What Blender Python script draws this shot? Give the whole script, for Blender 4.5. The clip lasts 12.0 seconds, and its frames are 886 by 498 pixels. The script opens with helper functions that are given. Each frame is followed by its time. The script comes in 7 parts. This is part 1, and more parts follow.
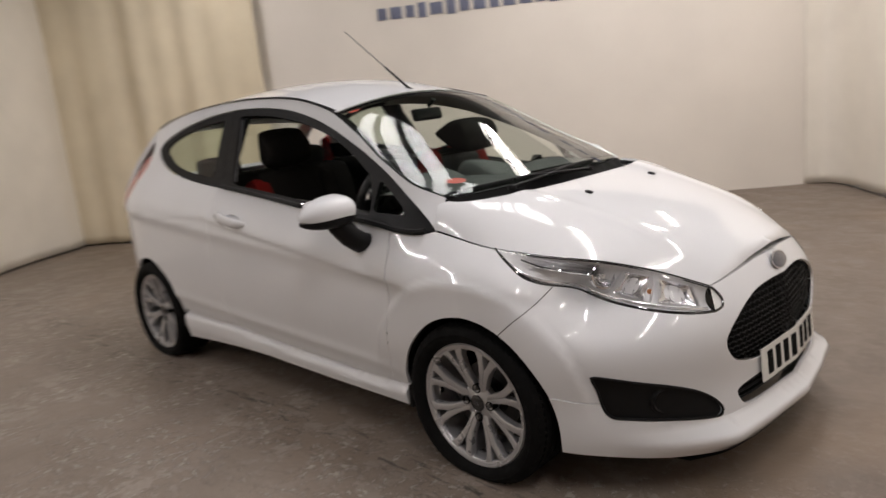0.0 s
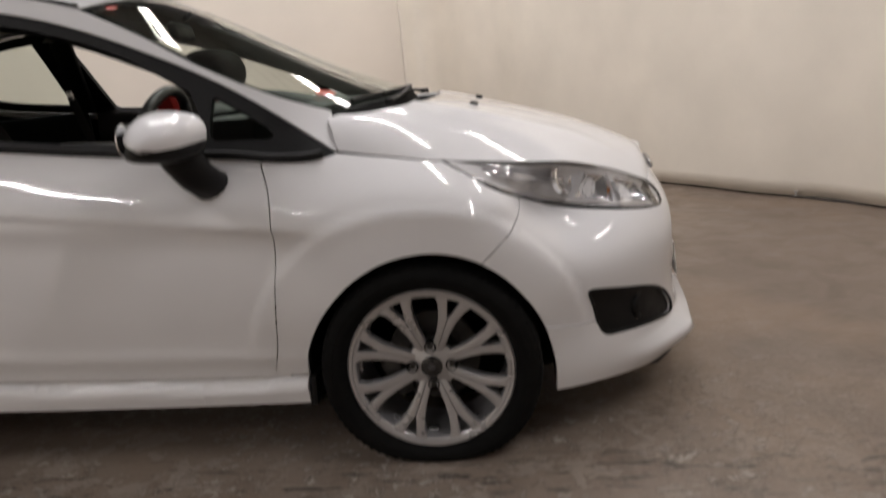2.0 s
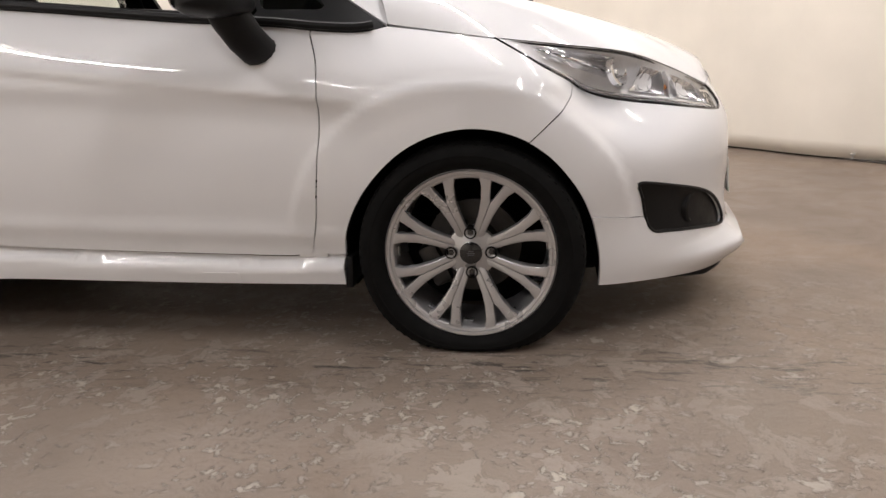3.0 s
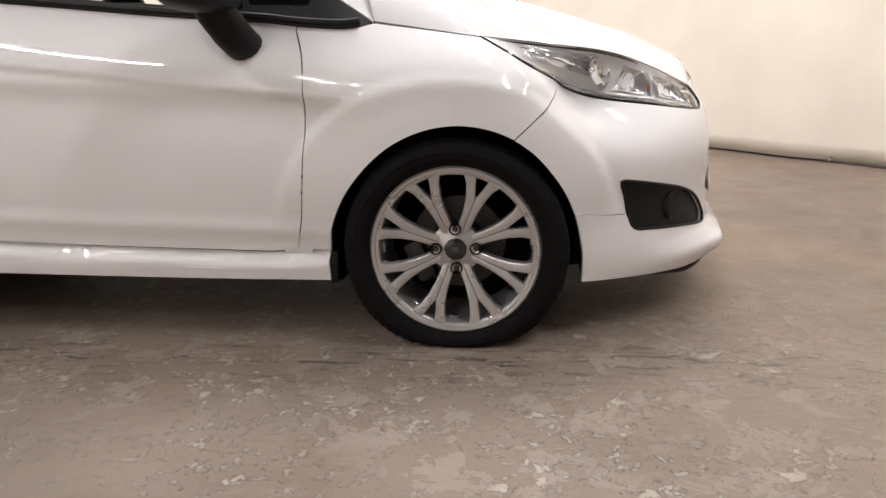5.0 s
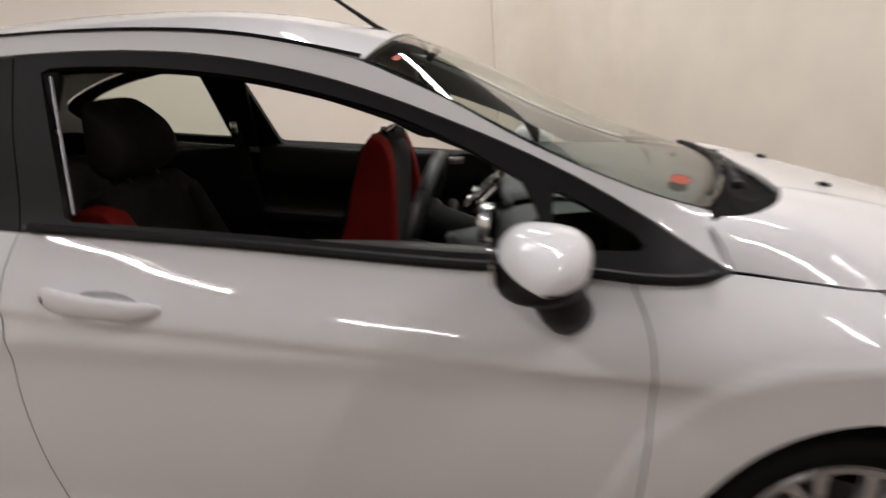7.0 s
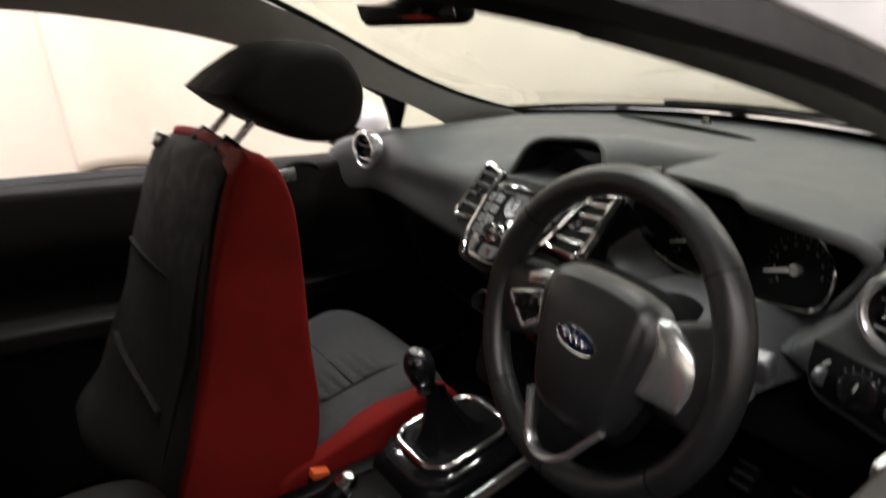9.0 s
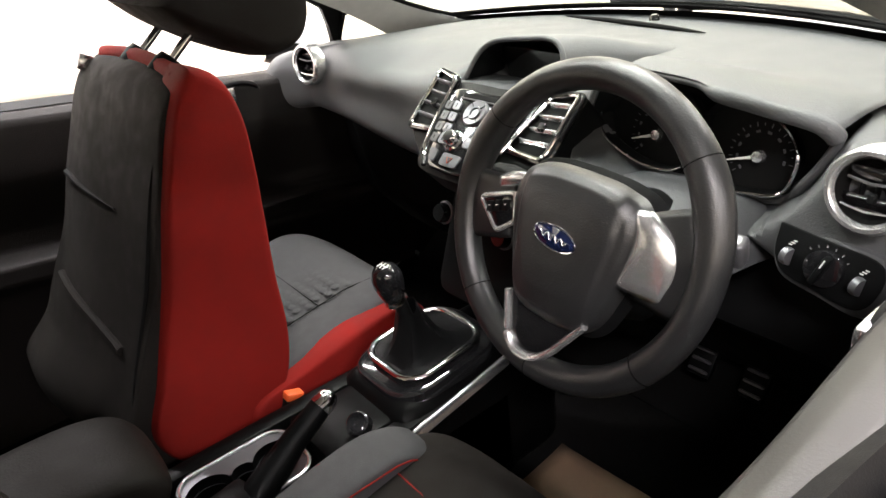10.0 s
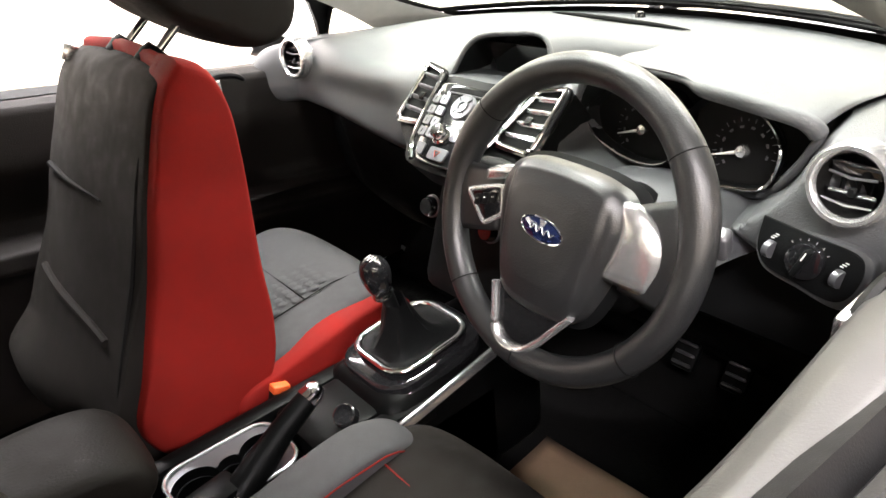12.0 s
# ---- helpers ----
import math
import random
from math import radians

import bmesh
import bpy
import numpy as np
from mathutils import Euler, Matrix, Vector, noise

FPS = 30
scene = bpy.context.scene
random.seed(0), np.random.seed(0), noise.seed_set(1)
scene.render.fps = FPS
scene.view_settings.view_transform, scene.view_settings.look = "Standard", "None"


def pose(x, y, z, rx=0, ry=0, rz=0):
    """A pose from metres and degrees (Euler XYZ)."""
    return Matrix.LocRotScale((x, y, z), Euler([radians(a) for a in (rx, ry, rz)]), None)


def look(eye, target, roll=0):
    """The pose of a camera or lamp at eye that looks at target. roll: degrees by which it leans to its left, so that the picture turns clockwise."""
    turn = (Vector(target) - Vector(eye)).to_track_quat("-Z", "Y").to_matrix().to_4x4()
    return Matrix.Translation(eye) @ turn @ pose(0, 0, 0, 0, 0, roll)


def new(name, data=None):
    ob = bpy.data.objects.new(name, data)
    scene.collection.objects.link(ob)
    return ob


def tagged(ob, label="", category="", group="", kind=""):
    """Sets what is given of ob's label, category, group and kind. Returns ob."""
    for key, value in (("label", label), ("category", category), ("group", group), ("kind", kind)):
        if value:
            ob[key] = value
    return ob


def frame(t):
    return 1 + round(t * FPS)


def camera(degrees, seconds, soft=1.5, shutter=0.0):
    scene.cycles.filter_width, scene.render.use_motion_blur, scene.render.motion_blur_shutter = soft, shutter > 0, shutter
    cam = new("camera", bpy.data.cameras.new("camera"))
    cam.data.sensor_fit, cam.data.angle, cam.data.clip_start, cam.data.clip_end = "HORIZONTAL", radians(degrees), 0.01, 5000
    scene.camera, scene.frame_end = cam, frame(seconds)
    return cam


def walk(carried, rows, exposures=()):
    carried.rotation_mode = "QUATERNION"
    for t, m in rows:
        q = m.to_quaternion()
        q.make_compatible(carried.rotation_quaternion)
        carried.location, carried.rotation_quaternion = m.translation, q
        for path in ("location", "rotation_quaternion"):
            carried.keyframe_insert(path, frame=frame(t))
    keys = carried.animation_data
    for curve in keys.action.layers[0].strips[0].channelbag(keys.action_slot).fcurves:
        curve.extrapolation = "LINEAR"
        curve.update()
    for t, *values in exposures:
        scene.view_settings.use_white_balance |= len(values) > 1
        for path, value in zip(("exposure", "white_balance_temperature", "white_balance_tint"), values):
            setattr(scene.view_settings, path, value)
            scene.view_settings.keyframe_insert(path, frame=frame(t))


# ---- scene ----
# ---- camera ----
cam = camera(65.4, 12.0, shutter=0.5)
PATH = [
    (0, (2.778, -2.446, 1.327), (1.402, -1.053, 0.918), -6.0),
    (0.5, (2.319, -2.534, 1.351), (1.322, -0.864, 0.885), -5.3),
    (1, (1.907, -2.521, 1.322), (1.281, -0.681, 0.852), -6.1),
    (1.5, (1.583, -2.533, 1.322), (1.306, -0.612, 0.84), -6.2),
    (2, (1.497, -2.514, 1.067), (1.283, -0.589, 0.567), -5.8),
    (2.5, (1.462, -2.543, 0.807), (1.197, -0.617, 0.337), -4.2),
    (2.9, (1.463, -2.541, 0.79), (1.149, -0.636, 0.27), -3.2),
    (3, (1.455, -2.543, 0.801), (1.144, -0.642, 0.264), -3.1),
    (5, (1.452, -2.56, 0.797), (1.19, -0.653, 0.256), -2.4),
    (5.5, (1.454, -2.545, 0.962), (1.215, -0.634, 0.424), -2.0),
    (6, (1.377, -2.527, 1.269), (1.158, -0.612, 0.735), -1.4),
    (6.5, (1.026, -2.398, 1.302), (0.776, -0.486, 0.768), -2.9),
    (6.8, (0.804, -2.213, 1.309), (0.564, -0.296, 0.792), -2.5),
    (7, (0.655, -2.064, 1.332), (0.400, -0.156, 0.797), -4.2),
    (7.2, (0.501, -1.914, 1.36), (0.243, -0.008, 0.814), -6.3),
    (8.8, (-0.085, -0.885, 1.325), (0.720, 0.832, 0.690), -6.4),
    (9, (-0.128, -0.841, 1.303), (0.843, 0.759, 0.596), -5.0),
    (9.5, (-0.155, -0.813, 1.285), (0.883, 0.645, 0.393), -6.1),
    (10, (-0.159, -0.808, 1.284), (0.888, 0.622, 0.357), -6.8),
    (10.5, (-0.16, -0.807, 1.284), (0.895, 0.611, 0.348), -6.1),
    (11, (-0.16, -0.808, 1.281), (0.897, 0.606, 0.342), -6.2),
    (11.5, (-0.165, -0.812, 1.282), (0.9, 0.597, 0.344), -6.4),
    (12, (-0.167, -0.811, 1.281), (0.911, 0.588, 0.343), -5.9),
]
EXPOSURES = [(0, -0.17), (0.5, -0.25), (1.0, -0.28), (1.5, -0.38), (2.0, -0.23), (2.5, 0.04), (3.0, 0.45), (5.2, 0.62), (5.6, 0.45), (6.2, -0.03), (7.2, -0.12), (8.8, 0.9), (9.0, 1.1), (9.5, 1.9), (10.0, 2.5), (10.5, 2.85), (12, 3.22)]
LAMP_WATTS, GLOW_STRENGTH, SKY_GLOW = 43.0, 12.0, 10.0

walk(cam, [(r[0], look(r[1], r[2], r[3])) for r in PATH], EXPOSURES)

# ---- light ----
world = bpy.data.worlds.new("world")
scene.world = world
world.use_nodes = True
wt = world.node_tree
wt.nodes["Background"].inputs["Color"].default_value = (0.75, 0.8, 0.9, 1)
wt.nodes["Background"].inputs["Strength"].default_value = 0.3

U, V = Vector((0.8, 0.6, 0)), Vector((-0.6, 0.8, 0))
ROOM = Matrix(((0.8, -0.6, 0, 0), (0.6, 0.8, 0, 0), (0, 0, 1, 0.031), (0, 0, 0, 1)))
BACK, RIGHT, LEFT, FRONT, TOP = 4.55, 4.10, -4.90, -9.0, 4.6


def area_lamp(u, v, z, length, width, watts, turn=0.0):
    lamp = bpy.data.lights.new("tube_light", "AREA")
    lamp.shape, lamp.size, lamp.size_y, lamp.energy = "RECTANGLE", length, width, watts
    lamp.color = (1.0, 0.934, 0.935)
    ob = new("tube_light", lamp)
    ob.matrix_world = ROOM @ pose(u, v, z, 0, 0, turn)
    return tagged(ob, "cool white fluorescent tube under the ceiling", "light")


BATTENS = [(-3.3, -4.2), (-3.3, -1.2), (-2.6, 2.75)] + [(u, v) for u in (1.5, 3.2) for v in (-3.6, -0.6, 2.75)]
for u, v in BATTENS:
    area_lamp(u, v, TOP - 0.78, 1.75, 0.07, LAMP_WATTS * (0.80 if v > 0 else 0.42 if u > 3 else 1.04), 90)

# ---- materials ----


def material(name, color, rough=0.5, metal=0.0, vary=0.0, scale=8.0, bump=0.0, bump_scale=60.0, coat=0.0, spec=0.5, sheen=0.0, coords="Object", emit=0.0, warp=0.0):
    m = bpy.data.materials.new(name)
    m.use_nodes = True
    nt = m.node_tree
    b = nt.nodes["Principled BSDF"]
    b.inputs["Base Color"].default_value = (*color, 1)
    b.inputs["Roughness"].default_value = rough
    b.inputs["Metallic"].default_value = metal
    b.inputs["Coat Weight"].default_value = coat
    b.inputs["Coat Roughness"].default_value = 0.03
    b.inputs["Specular IOR Level"].default_value = spec
    b.inputs["Sheen Weight"].default_value = sheen
    if emit:
        b.inputs["Emission Color"].default_value = (*color, 1)
        b.inputs["Emission Strength"].default_value = emit
    tc = nt.nodes.new("ShaderNodeTexCoord")
    if vary:
        n1 = nt.nodes.new("ShaderNodeTexNoise")
        n1.inputs["Scale"].default_value = scale
        n1.inputs["Detail"].default_value = 8
        nt.links.new(tc.outputs[coords], n1.inputs["Vector"])
        r = nt.nodes.new("ShaderNodeMapRange")
        r.inputs["From Min"].default_value, r.inputs["From Max"].default_value = 0.3, 0.7
        r.inputs["To Min"].default_value, r.inputs["To Max"].default_value = 1 - vary, 1 + vary
        nt.links.new(n1.outputs["Fac"], r.inputs["Value"])
        mix = nt.nodes.new("ShaderNodeVectorMath")
        mix.operation = "SCALE"
        mix.inputs[0].default_value = color
        nt.links.new(r.outputs["Result"], mix.inputs["Scale"])
        nt.links.new(mix.outputs["Vector"], b.inputs["Base Color"])
        rr = nt.nodes.new("ShaderNodeMapRange")
        rr.inputs["From Min"].default_value, rr.inputs["From Max"].default_value = 0.3, 0.7
        rr.inputs["To Min"].default_value, rr.inputs["To Max"].default_value = max(0.02, rough * (1 - vary)), min(1, rough * (1 + vary))
        nt.links.new(n1.outputs["Fac"], rr.inputs["Value"])
        nt.links.new(rr.outputs["Result"], b.inputs["Roughness"])
    if bump:
        n2 = nt.nodes.new("ShaderNodeTexNoise")
        n2.inputs["Scale"].default_value = bump_scale
        n2.inputs["Detail"].default_value = 4
        nt.links.new(tc.outputs[coords], n2.inputs["Vector"])
        bp = nt.nodes.new("ShaderNodeBump")
        bp.inputs["Strength"].default_value = bump
        bp.inputs["Distance"].default_value = 0.002
        nt.links.new(n2.outputs["Fac"], bp.inputs["Height"])
        nt.links.new(bp.outputs["Normal"], b.inputs["Normal"])
    return m


def glass_material(name, tint, gloss=1.0):
    m = bpy.data.materials.new(name)
    m.use_nodes = True
    nt = m.node_tree
    nt.nodes.remove(nt.nodes["Principled BSDF"])
    out = nt.nodes["Material Output"]
    tr = nt.nodes.new("ShaderNodeBsdfTransparent")
    tr.inputs["Color"].default_value = (*tint, 1)
    gl = nt.nodes.new("ShaderNodeBsdfGlossy")
    gl.inputs["Roughness"].default_value = 0.01
    gl.inputs["Color"].default_value = (gloss, gloss, gloss, 1)
    lw = nt.nodes.new("ShaderNodeLayerWeight")
    lw.inputs["Blend"].default_value = 0.5
    steep = nt.nodes.new("ShaderNodeMath")
    steep.operation = "POWER"
    steep.inputs[1].default_value = 5.0
    nt.links.new(lw.outputs["Facing"], steep.inputs[0])
    fr = nt.nodes.new("ShaderNodeMath")
    fr.operation = "MULTIPLY_ADD"
    fr.inputs[1].default_value, fr.inputs[2].default_value = 0.9, 0.035
    nt.links.new(steep.outputs["Value"], fr.inputs[0])
    mx = nt.nodes.new("ShaderNodeMixShader")
    nt.links.new(fr.outputs["Value"], mx.inputs["Fac"])
    nt.links.new(tr.outputs["BSDF"], mx.inputs[1])
    nt.links.new(gl.outputs["BSDF"], mx.inputs[2])
    nt.links.new(mx.outputs["Shader"], out.inputs["Surface"])
    return m


def concrete_material():
    """Worn, power-floated concrete: brown-grey, with pale scuffs, dark tyre dirt, blotches, fine pits and light painted
    paler beside the car.
    """
    m = material("worn_concrete", (0.30, 0.255, 0.21), 0.45)
    nt = m.node_tree
    b = nt.nodes["Principled BSDF"]
    tc = nt.nodes.new("ShaderNodeTexCoord")

    def tex(scale, detail, rough=0.6, distort=0.0):
        n = nt.nodes.new("ShaderNodeTexNoise")
        n.inputs["Scale"].default_value, n.inputs["Detail"].default_value = scale, detail
        n.inputs["Roughness"].default_value, n.inputs["Distortion"].default_value = rough, distort
        nt.links.new(tc.outputs["Object"], n.inputs["Vector"])
        return n

    def band_of(n, a, c, lo=0.0, hi=1.0):
        r = nt.nodes.new("ShaderNodeMapRange")
        for k, v in zip(("From Min", "From Max", "To Min", "To Max"), (a, c, lo, hi)):
            r.inputs[k].default_value = v
        nt.links.new(n.outputs["Fac"], r.inputs["Value"])
        return r

    def blend(fac, first, color):
        x = nt.nodes.new("ShaderNodeMix")
        x.data_type = "RGBA"
        nt.links.new(fac.outputs["Result"], x.inputs["Factor"])
        if isinstance(first, tuple):
            x.inputs["A"].default_value = (*first, 1)
        else:
            nt.links.new(first.outputs["Result"], x.inputs["A"])
        x.inputs["B"].default_value = (*color, 1)
        return x

    def times(p, q):
        m0 = nt.nodes.new("ShaderNodeMath")
        m0.operation = "MULTIPLY"
        nt.links.new(p.outputs["Result"], m0.inputs[0])
        nt.links.new(q.outputs["Result"], m0.inputs[1])
        r = nt.nodes.new("ShaderNodeMapRange")
        nt.links.new(m0.outputs["Value"], r.inputs["Value"])
        return r

    big, mid, fine = tex(0.9, 5), tex(4.5, 8, 0.7, 0.6), tex(60, 6, 0.75)
    gate, gate2 = tex(1.1, 4, 0.55, 0.4), tex(2.3, 5, 0.6, 0.6)
    scuff = tex(9.5, 13, 0.70, 0.45)
    flake = tex(27.0, 12, 0.72, 0.4)
    patch, ochre = tex(1.7, 6, 0.55, 0.5), tex(0.75, 6, 0.6, 0.8)
    stretch = nt.nodes.new("ShaderNodeMapping")
    stretch.inputs["Scale"].default_value = (3.0, 13.0, 1.0)
    nt.links.new(tc.outputs["Object"], stretch.inputs["Vector"])
    streak = tex(2.4, 10, 0.72, 0.6)
    nt.links.new(stretch.outputs["Vector"], streak.inputs["Vector"])
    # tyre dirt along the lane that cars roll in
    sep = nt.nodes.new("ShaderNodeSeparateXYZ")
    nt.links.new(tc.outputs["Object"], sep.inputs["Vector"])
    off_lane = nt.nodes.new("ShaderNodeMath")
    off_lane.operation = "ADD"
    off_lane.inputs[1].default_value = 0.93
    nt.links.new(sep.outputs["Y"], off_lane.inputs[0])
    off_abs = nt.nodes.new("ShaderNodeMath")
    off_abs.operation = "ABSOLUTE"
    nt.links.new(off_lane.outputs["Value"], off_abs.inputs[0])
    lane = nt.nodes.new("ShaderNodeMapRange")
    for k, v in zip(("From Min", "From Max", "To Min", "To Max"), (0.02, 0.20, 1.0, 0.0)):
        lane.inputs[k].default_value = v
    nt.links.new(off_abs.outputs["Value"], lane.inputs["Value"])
    c1 = blend(band_of(big, 0.35, 0.68), FLOOR_A, FLOOR_B)
    c2 = blend(band_of(mid, 0.47, 0.72, 0, 0.40), c1, FLOOR_C)
    c2 = blend(band_of(patch, 0.55, 0.74, 0, 0.40), c2, (0.12, 0.10, 0.083))
    c2 = blend(band_of(ochre, 0.52, 0.70, 0, 0.35), c2, (0.31, 0.215, 0.14))
    # old coating that flakes off: thin dark rims, pale dusty faces
    # mask for the flaking area, also where brighter light is painted in
    lit_worn_aisle = nt.nodes.new("ShaderNodeMapRange")
    for k, v in zip(("From Min", "From Max", "To Min", "To Max"), (-1.0, 0.2, 1.0, 0.22)):
        lit_worn_aisle.inputs[k].default_value = v
    nt.links.new(sep.outputs["Y"], lit_worn_aisle.inputs["Value"])
    lit_worn_reach = nt.nodes.new("ShaderNodeMapRange")
    for k, v in zip(("From Min", "From Max", "To Min", "To Max"), (1.5, 2.5, 1.0, 0.15)):
        lit_worn_reach.inputs[k].default_value = v
    nt.links.new(sep.outputs["X"], lit_worn_reach.inputs["Value"])
    lit_worn_aisle = times(lit_worn_aisle, lit_worn_reach)
    g1, g2 = times(band_of(gate, 0.38, 0.52), lit_worn_aisle), times(band_of(gate2, 0.42, 0.54), lit_worn_aisle)
    # paler tone beside the car: the light there is put into the colour
    c2 = blend(times(band_of(mid, 0.30, 0.60, 0.15, 0.75), lit_worn_aisle), c2, (0.29, 0.238, 0.196))
    c3 = blend(times(band_of(scuff, 0.505, 0.520, 0, 0.45), g1), c2, (0.13, 0.105, 0.085))
    c3 = blend(times(band_of(scuff, 0.525, 0.537, 0, 0.50), g1), c3, FLOOR_D)
    c3 = blend(times(band_of(flake, 0.545, 0.556, 0, 0.40), g2), c3, (0.14, 0.115, 0.092))
    c3 = blend(times(band_of(flake, 0.556, 0.570, 0, 0.88), g2), c3, (0.47, 0.42, 0.365))
    c4 = blend(band_of(fine, 0.58, 0.74, 0, 0.30), c3, (0.11, 0.09, 0.075))
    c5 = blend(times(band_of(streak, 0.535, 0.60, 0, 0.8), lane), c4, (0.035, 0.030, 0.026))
    nt.links.new(c5.outputs["Result"], b.inputs["Base Color"])
    ro = band_of(mid, 0.3, 0.7, 0.36, 0.62)
    nt.links.new(ro.outputs["Result"], b.inputs["Roughness"])
    bp = nt.nodes.new("ShaderNodeBump")
    bp.inputs["Strength"].default_value, bp.inputs["Distance"].default_value = 1.0, 0.005
    relief = nt.nodes.new("ShaderNodeMath")
    relief.operation = "ADD"
    nt.links.new(c3.inputs["Factor"].links[0].from_socket, relief.inputs[0])
    nt.links.new(scuff.outputs["Fac"], relief.inputs[1])
    nt.links.new(relief.outputs["Value"], bp.inputs["Height"])
    nt.links.new(bp.outputs["Normal"], b.inputs["Normal"])
    return m


FLOOR_A, FLOOR_B, FLOOR_C, FLOOR_D = (0.142, 0.108, 0.083), (0.198, 0.156, 0.124), (0.107, 0.081, 0.063), (0.42, 0.36, 0.305)
CONCRETE = concrete_material()
WALL = material("painted_wall", (0.80, 0.745, 0.67), 0.7, vary=0.04, scale=1.3, bump=0.15, bump_scale=25)
GREY_WALL = material("grey_wall_paint", (0.22, 0.21, 0.20), 0.7, vary=0.1, scale=2)
SHEET = material("cream_pvc_sheet", (0.82, 0.77, 0.68), 0.42, vary=0.05, scale=2.0, bump=0.12, bump_scale=9, spec=0.35)
SHEET_TAN = material("tan_pvc_sheet", (0.74, 0.65, 0.48), 0.5, vary=0.07, scale=2.0, bump=0.12, bump_scale=9, spec=0.35)
CEILING = material("corrugated_ceiling", (0.10, 0.10, 0.10), 0.6, vary=0.06, scale=3)
LETTER = material("blue_grey_lettering", (0.15, 0.165, 0.24), 0.6, vary=0.1, scale=20)
FOOT_DARK = material("dark_foot_colour", (0.06, 0.052, 0.045), 0.7, vary=0.3, scale=12)
STEEL = material("galvanised_steel", (0.55, 0.55, 0.55), 0.4, 0.8, vary=0.15, scale=30)
SKYLIGHT = material("translucent_rooflight", (1.0, 0.98, 0.97), 0.6, emit=SKY_GLOW)
GLOW = material("tube_glow", (1.0, 0.95, 0.87), 0.5, emit=GLOW_STRENGTH)
PAINT = material("white_car_paint", (0.765, 0.77, 0.785), 0.5, coat=1.0, vary=0.015, scale=3, spec=0.12)
BLACK_TRIM = material("black_trim_plastic", (0.007, 0.007, 0.0075), 0.5, spec=0.2, vary=0.15, scale=30, bump=0.12, bump_scale=500)
GLOSS_BLACK = material("gloss_black", (0.010, 0.010, 0.011), 0.08, coat=0.6)
RUBBER = material("tyre_rubber", (0.0055, 0.0055, 0.0055), 0.8, spec=0.12, vary=0.25, scale=25, bump=0.2, bump_scale=120)
INNER = material("black_underbody", (0.006, 0.006, 0.006), 0.8, spec=0.1, vary=0.2, scale=9)
ALLOY = material("silver_alloy", (0.50, 0.50, 0.51), 0.28, 0.65, vary=0.04, scale=14, coat=0.35)
DISC = material("brake_disc_steel", (0.07, 0.067, 0.064), 0.45, 0.6, vary=0.15, scale=40)
CHROME = material("chrome", (0.86, 0.86, 0.87), 0.07, 1.0)
SATIN = material("satin_silver_trim", (0.72, 0.72, 0.73), 0.26, 0.85, vary=0.03, scale=30)
REFLECTOR = material("lamp_reflector", (0.92, 0.92, 0.93), 0.16, 0.9, vary=0.06, scale=40)
LAMP_GREY = material("grey_lamp_bezel", (0.74, 0.74, 0.75), 0.3, 0.0, vary=0.06, scale=30)
DIFFUSER = material("milky_light_strip", (0.78, 0.78, 0.77), 0.25, coat=1.0, vary=0.03, scale=60)
KEY_GREY = material("silver_grey_keys", (0.055, 0.055, 0.058), 0.45, 0.1, vary=0.05, scale=30)
AMBER = material("amber_bulb", (0.65, 0.27, 0.10), 0.25, coat=0.5)
RED_LENS = material("red_tail_lens", (0.45, 0.02, 0.02), 0.12, coat=1.0)
GLASS = glass_material("clear_window_glass", (0.80, 0.86, 0.80))
LAMP_GLASS = glass_material("lamp_cover", (0.97, 0.97, 0.97), 0.9)
BLUE_BADGE = material("blue_badge_enamel", (0.008, 0.013, 0.045), 0.15, coat=1.0)
STICKER = material("orange_red_sticker", (0.40, 0.05, 0.018), 0.5)
PLATE = material("white_number_plate", (0.82, 0.82, 0.78), 0.35, coat=0.4)

CARPET = material("black_carpet", (0.0055, 0.0055, 0.0055), 0.95, spec=0.08, vary=0.3, scale=60, bump=0.5, bump_scale=500)
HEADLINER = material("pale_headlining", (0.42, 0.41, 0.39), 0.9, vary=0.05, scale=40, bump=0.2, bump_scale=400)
FABRIC = material("black_webbing", (0.015, 0.015, 0.015), 0.85, vary=0.2, scale=80)
SEAT_BLACK = material("black_seat_cloth", (0.0112, 0.0096, 0.0086), 0.85, vary=0.2, scale=30, bump=0.35, bump_scale=600, spec=0.15)
SEAT_GREY = material("grey_seat_cloth", (0.052, 0.052, 0.054), 0.88, vary=0.15, scale=40, bump=0.35, bump_scale=600, spec=0.2)
SEAT_RED = material("red_seat_cloth", (0.165, 0.0072, 0.0052), 0.8, vary=0.10, scale=25, bump=0.3, bump_scale=600, spec=0.15)
SEAT_SEAM = material("black_stitching", (0.007, 0.007, 0.007), 0.8, spec=0.1)
# dark brown, taken darker still for the shade that lies on the armrest
LEATHER = material("brown_armrest_in_shade", (0.0040, 0.0032, 0.0025), 0.6, spec=0.1, vary=0.12, scale=30, bump=0.25, bump_scale=300)
LEATHER_BLACK = material("black_leather", (0.0165, 0.0170, 0.0178), 0.36, spec=0.60, vary=0.08, scale=40, bump=0.2, bump_scale=450)
DASH_GREY = material("grained_dashboard", (0.060, 0.0628, 0.0662), 0.55, vary=0.10, scale=18, bump=0.4, bump_scale=420)
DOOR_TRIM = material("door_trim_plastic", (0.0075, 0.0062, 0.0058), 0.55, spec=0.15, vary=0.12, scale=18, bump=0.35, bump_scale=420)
# door trim plastic again, its colour raised to stand for light on it
LIT_DOOR_TRIM = material("lit_door_trim_plastic", (0.036, 0.035, 0.034), 0.45, vary=0.03, scale=6, bump=0.12, bump_scale=420)
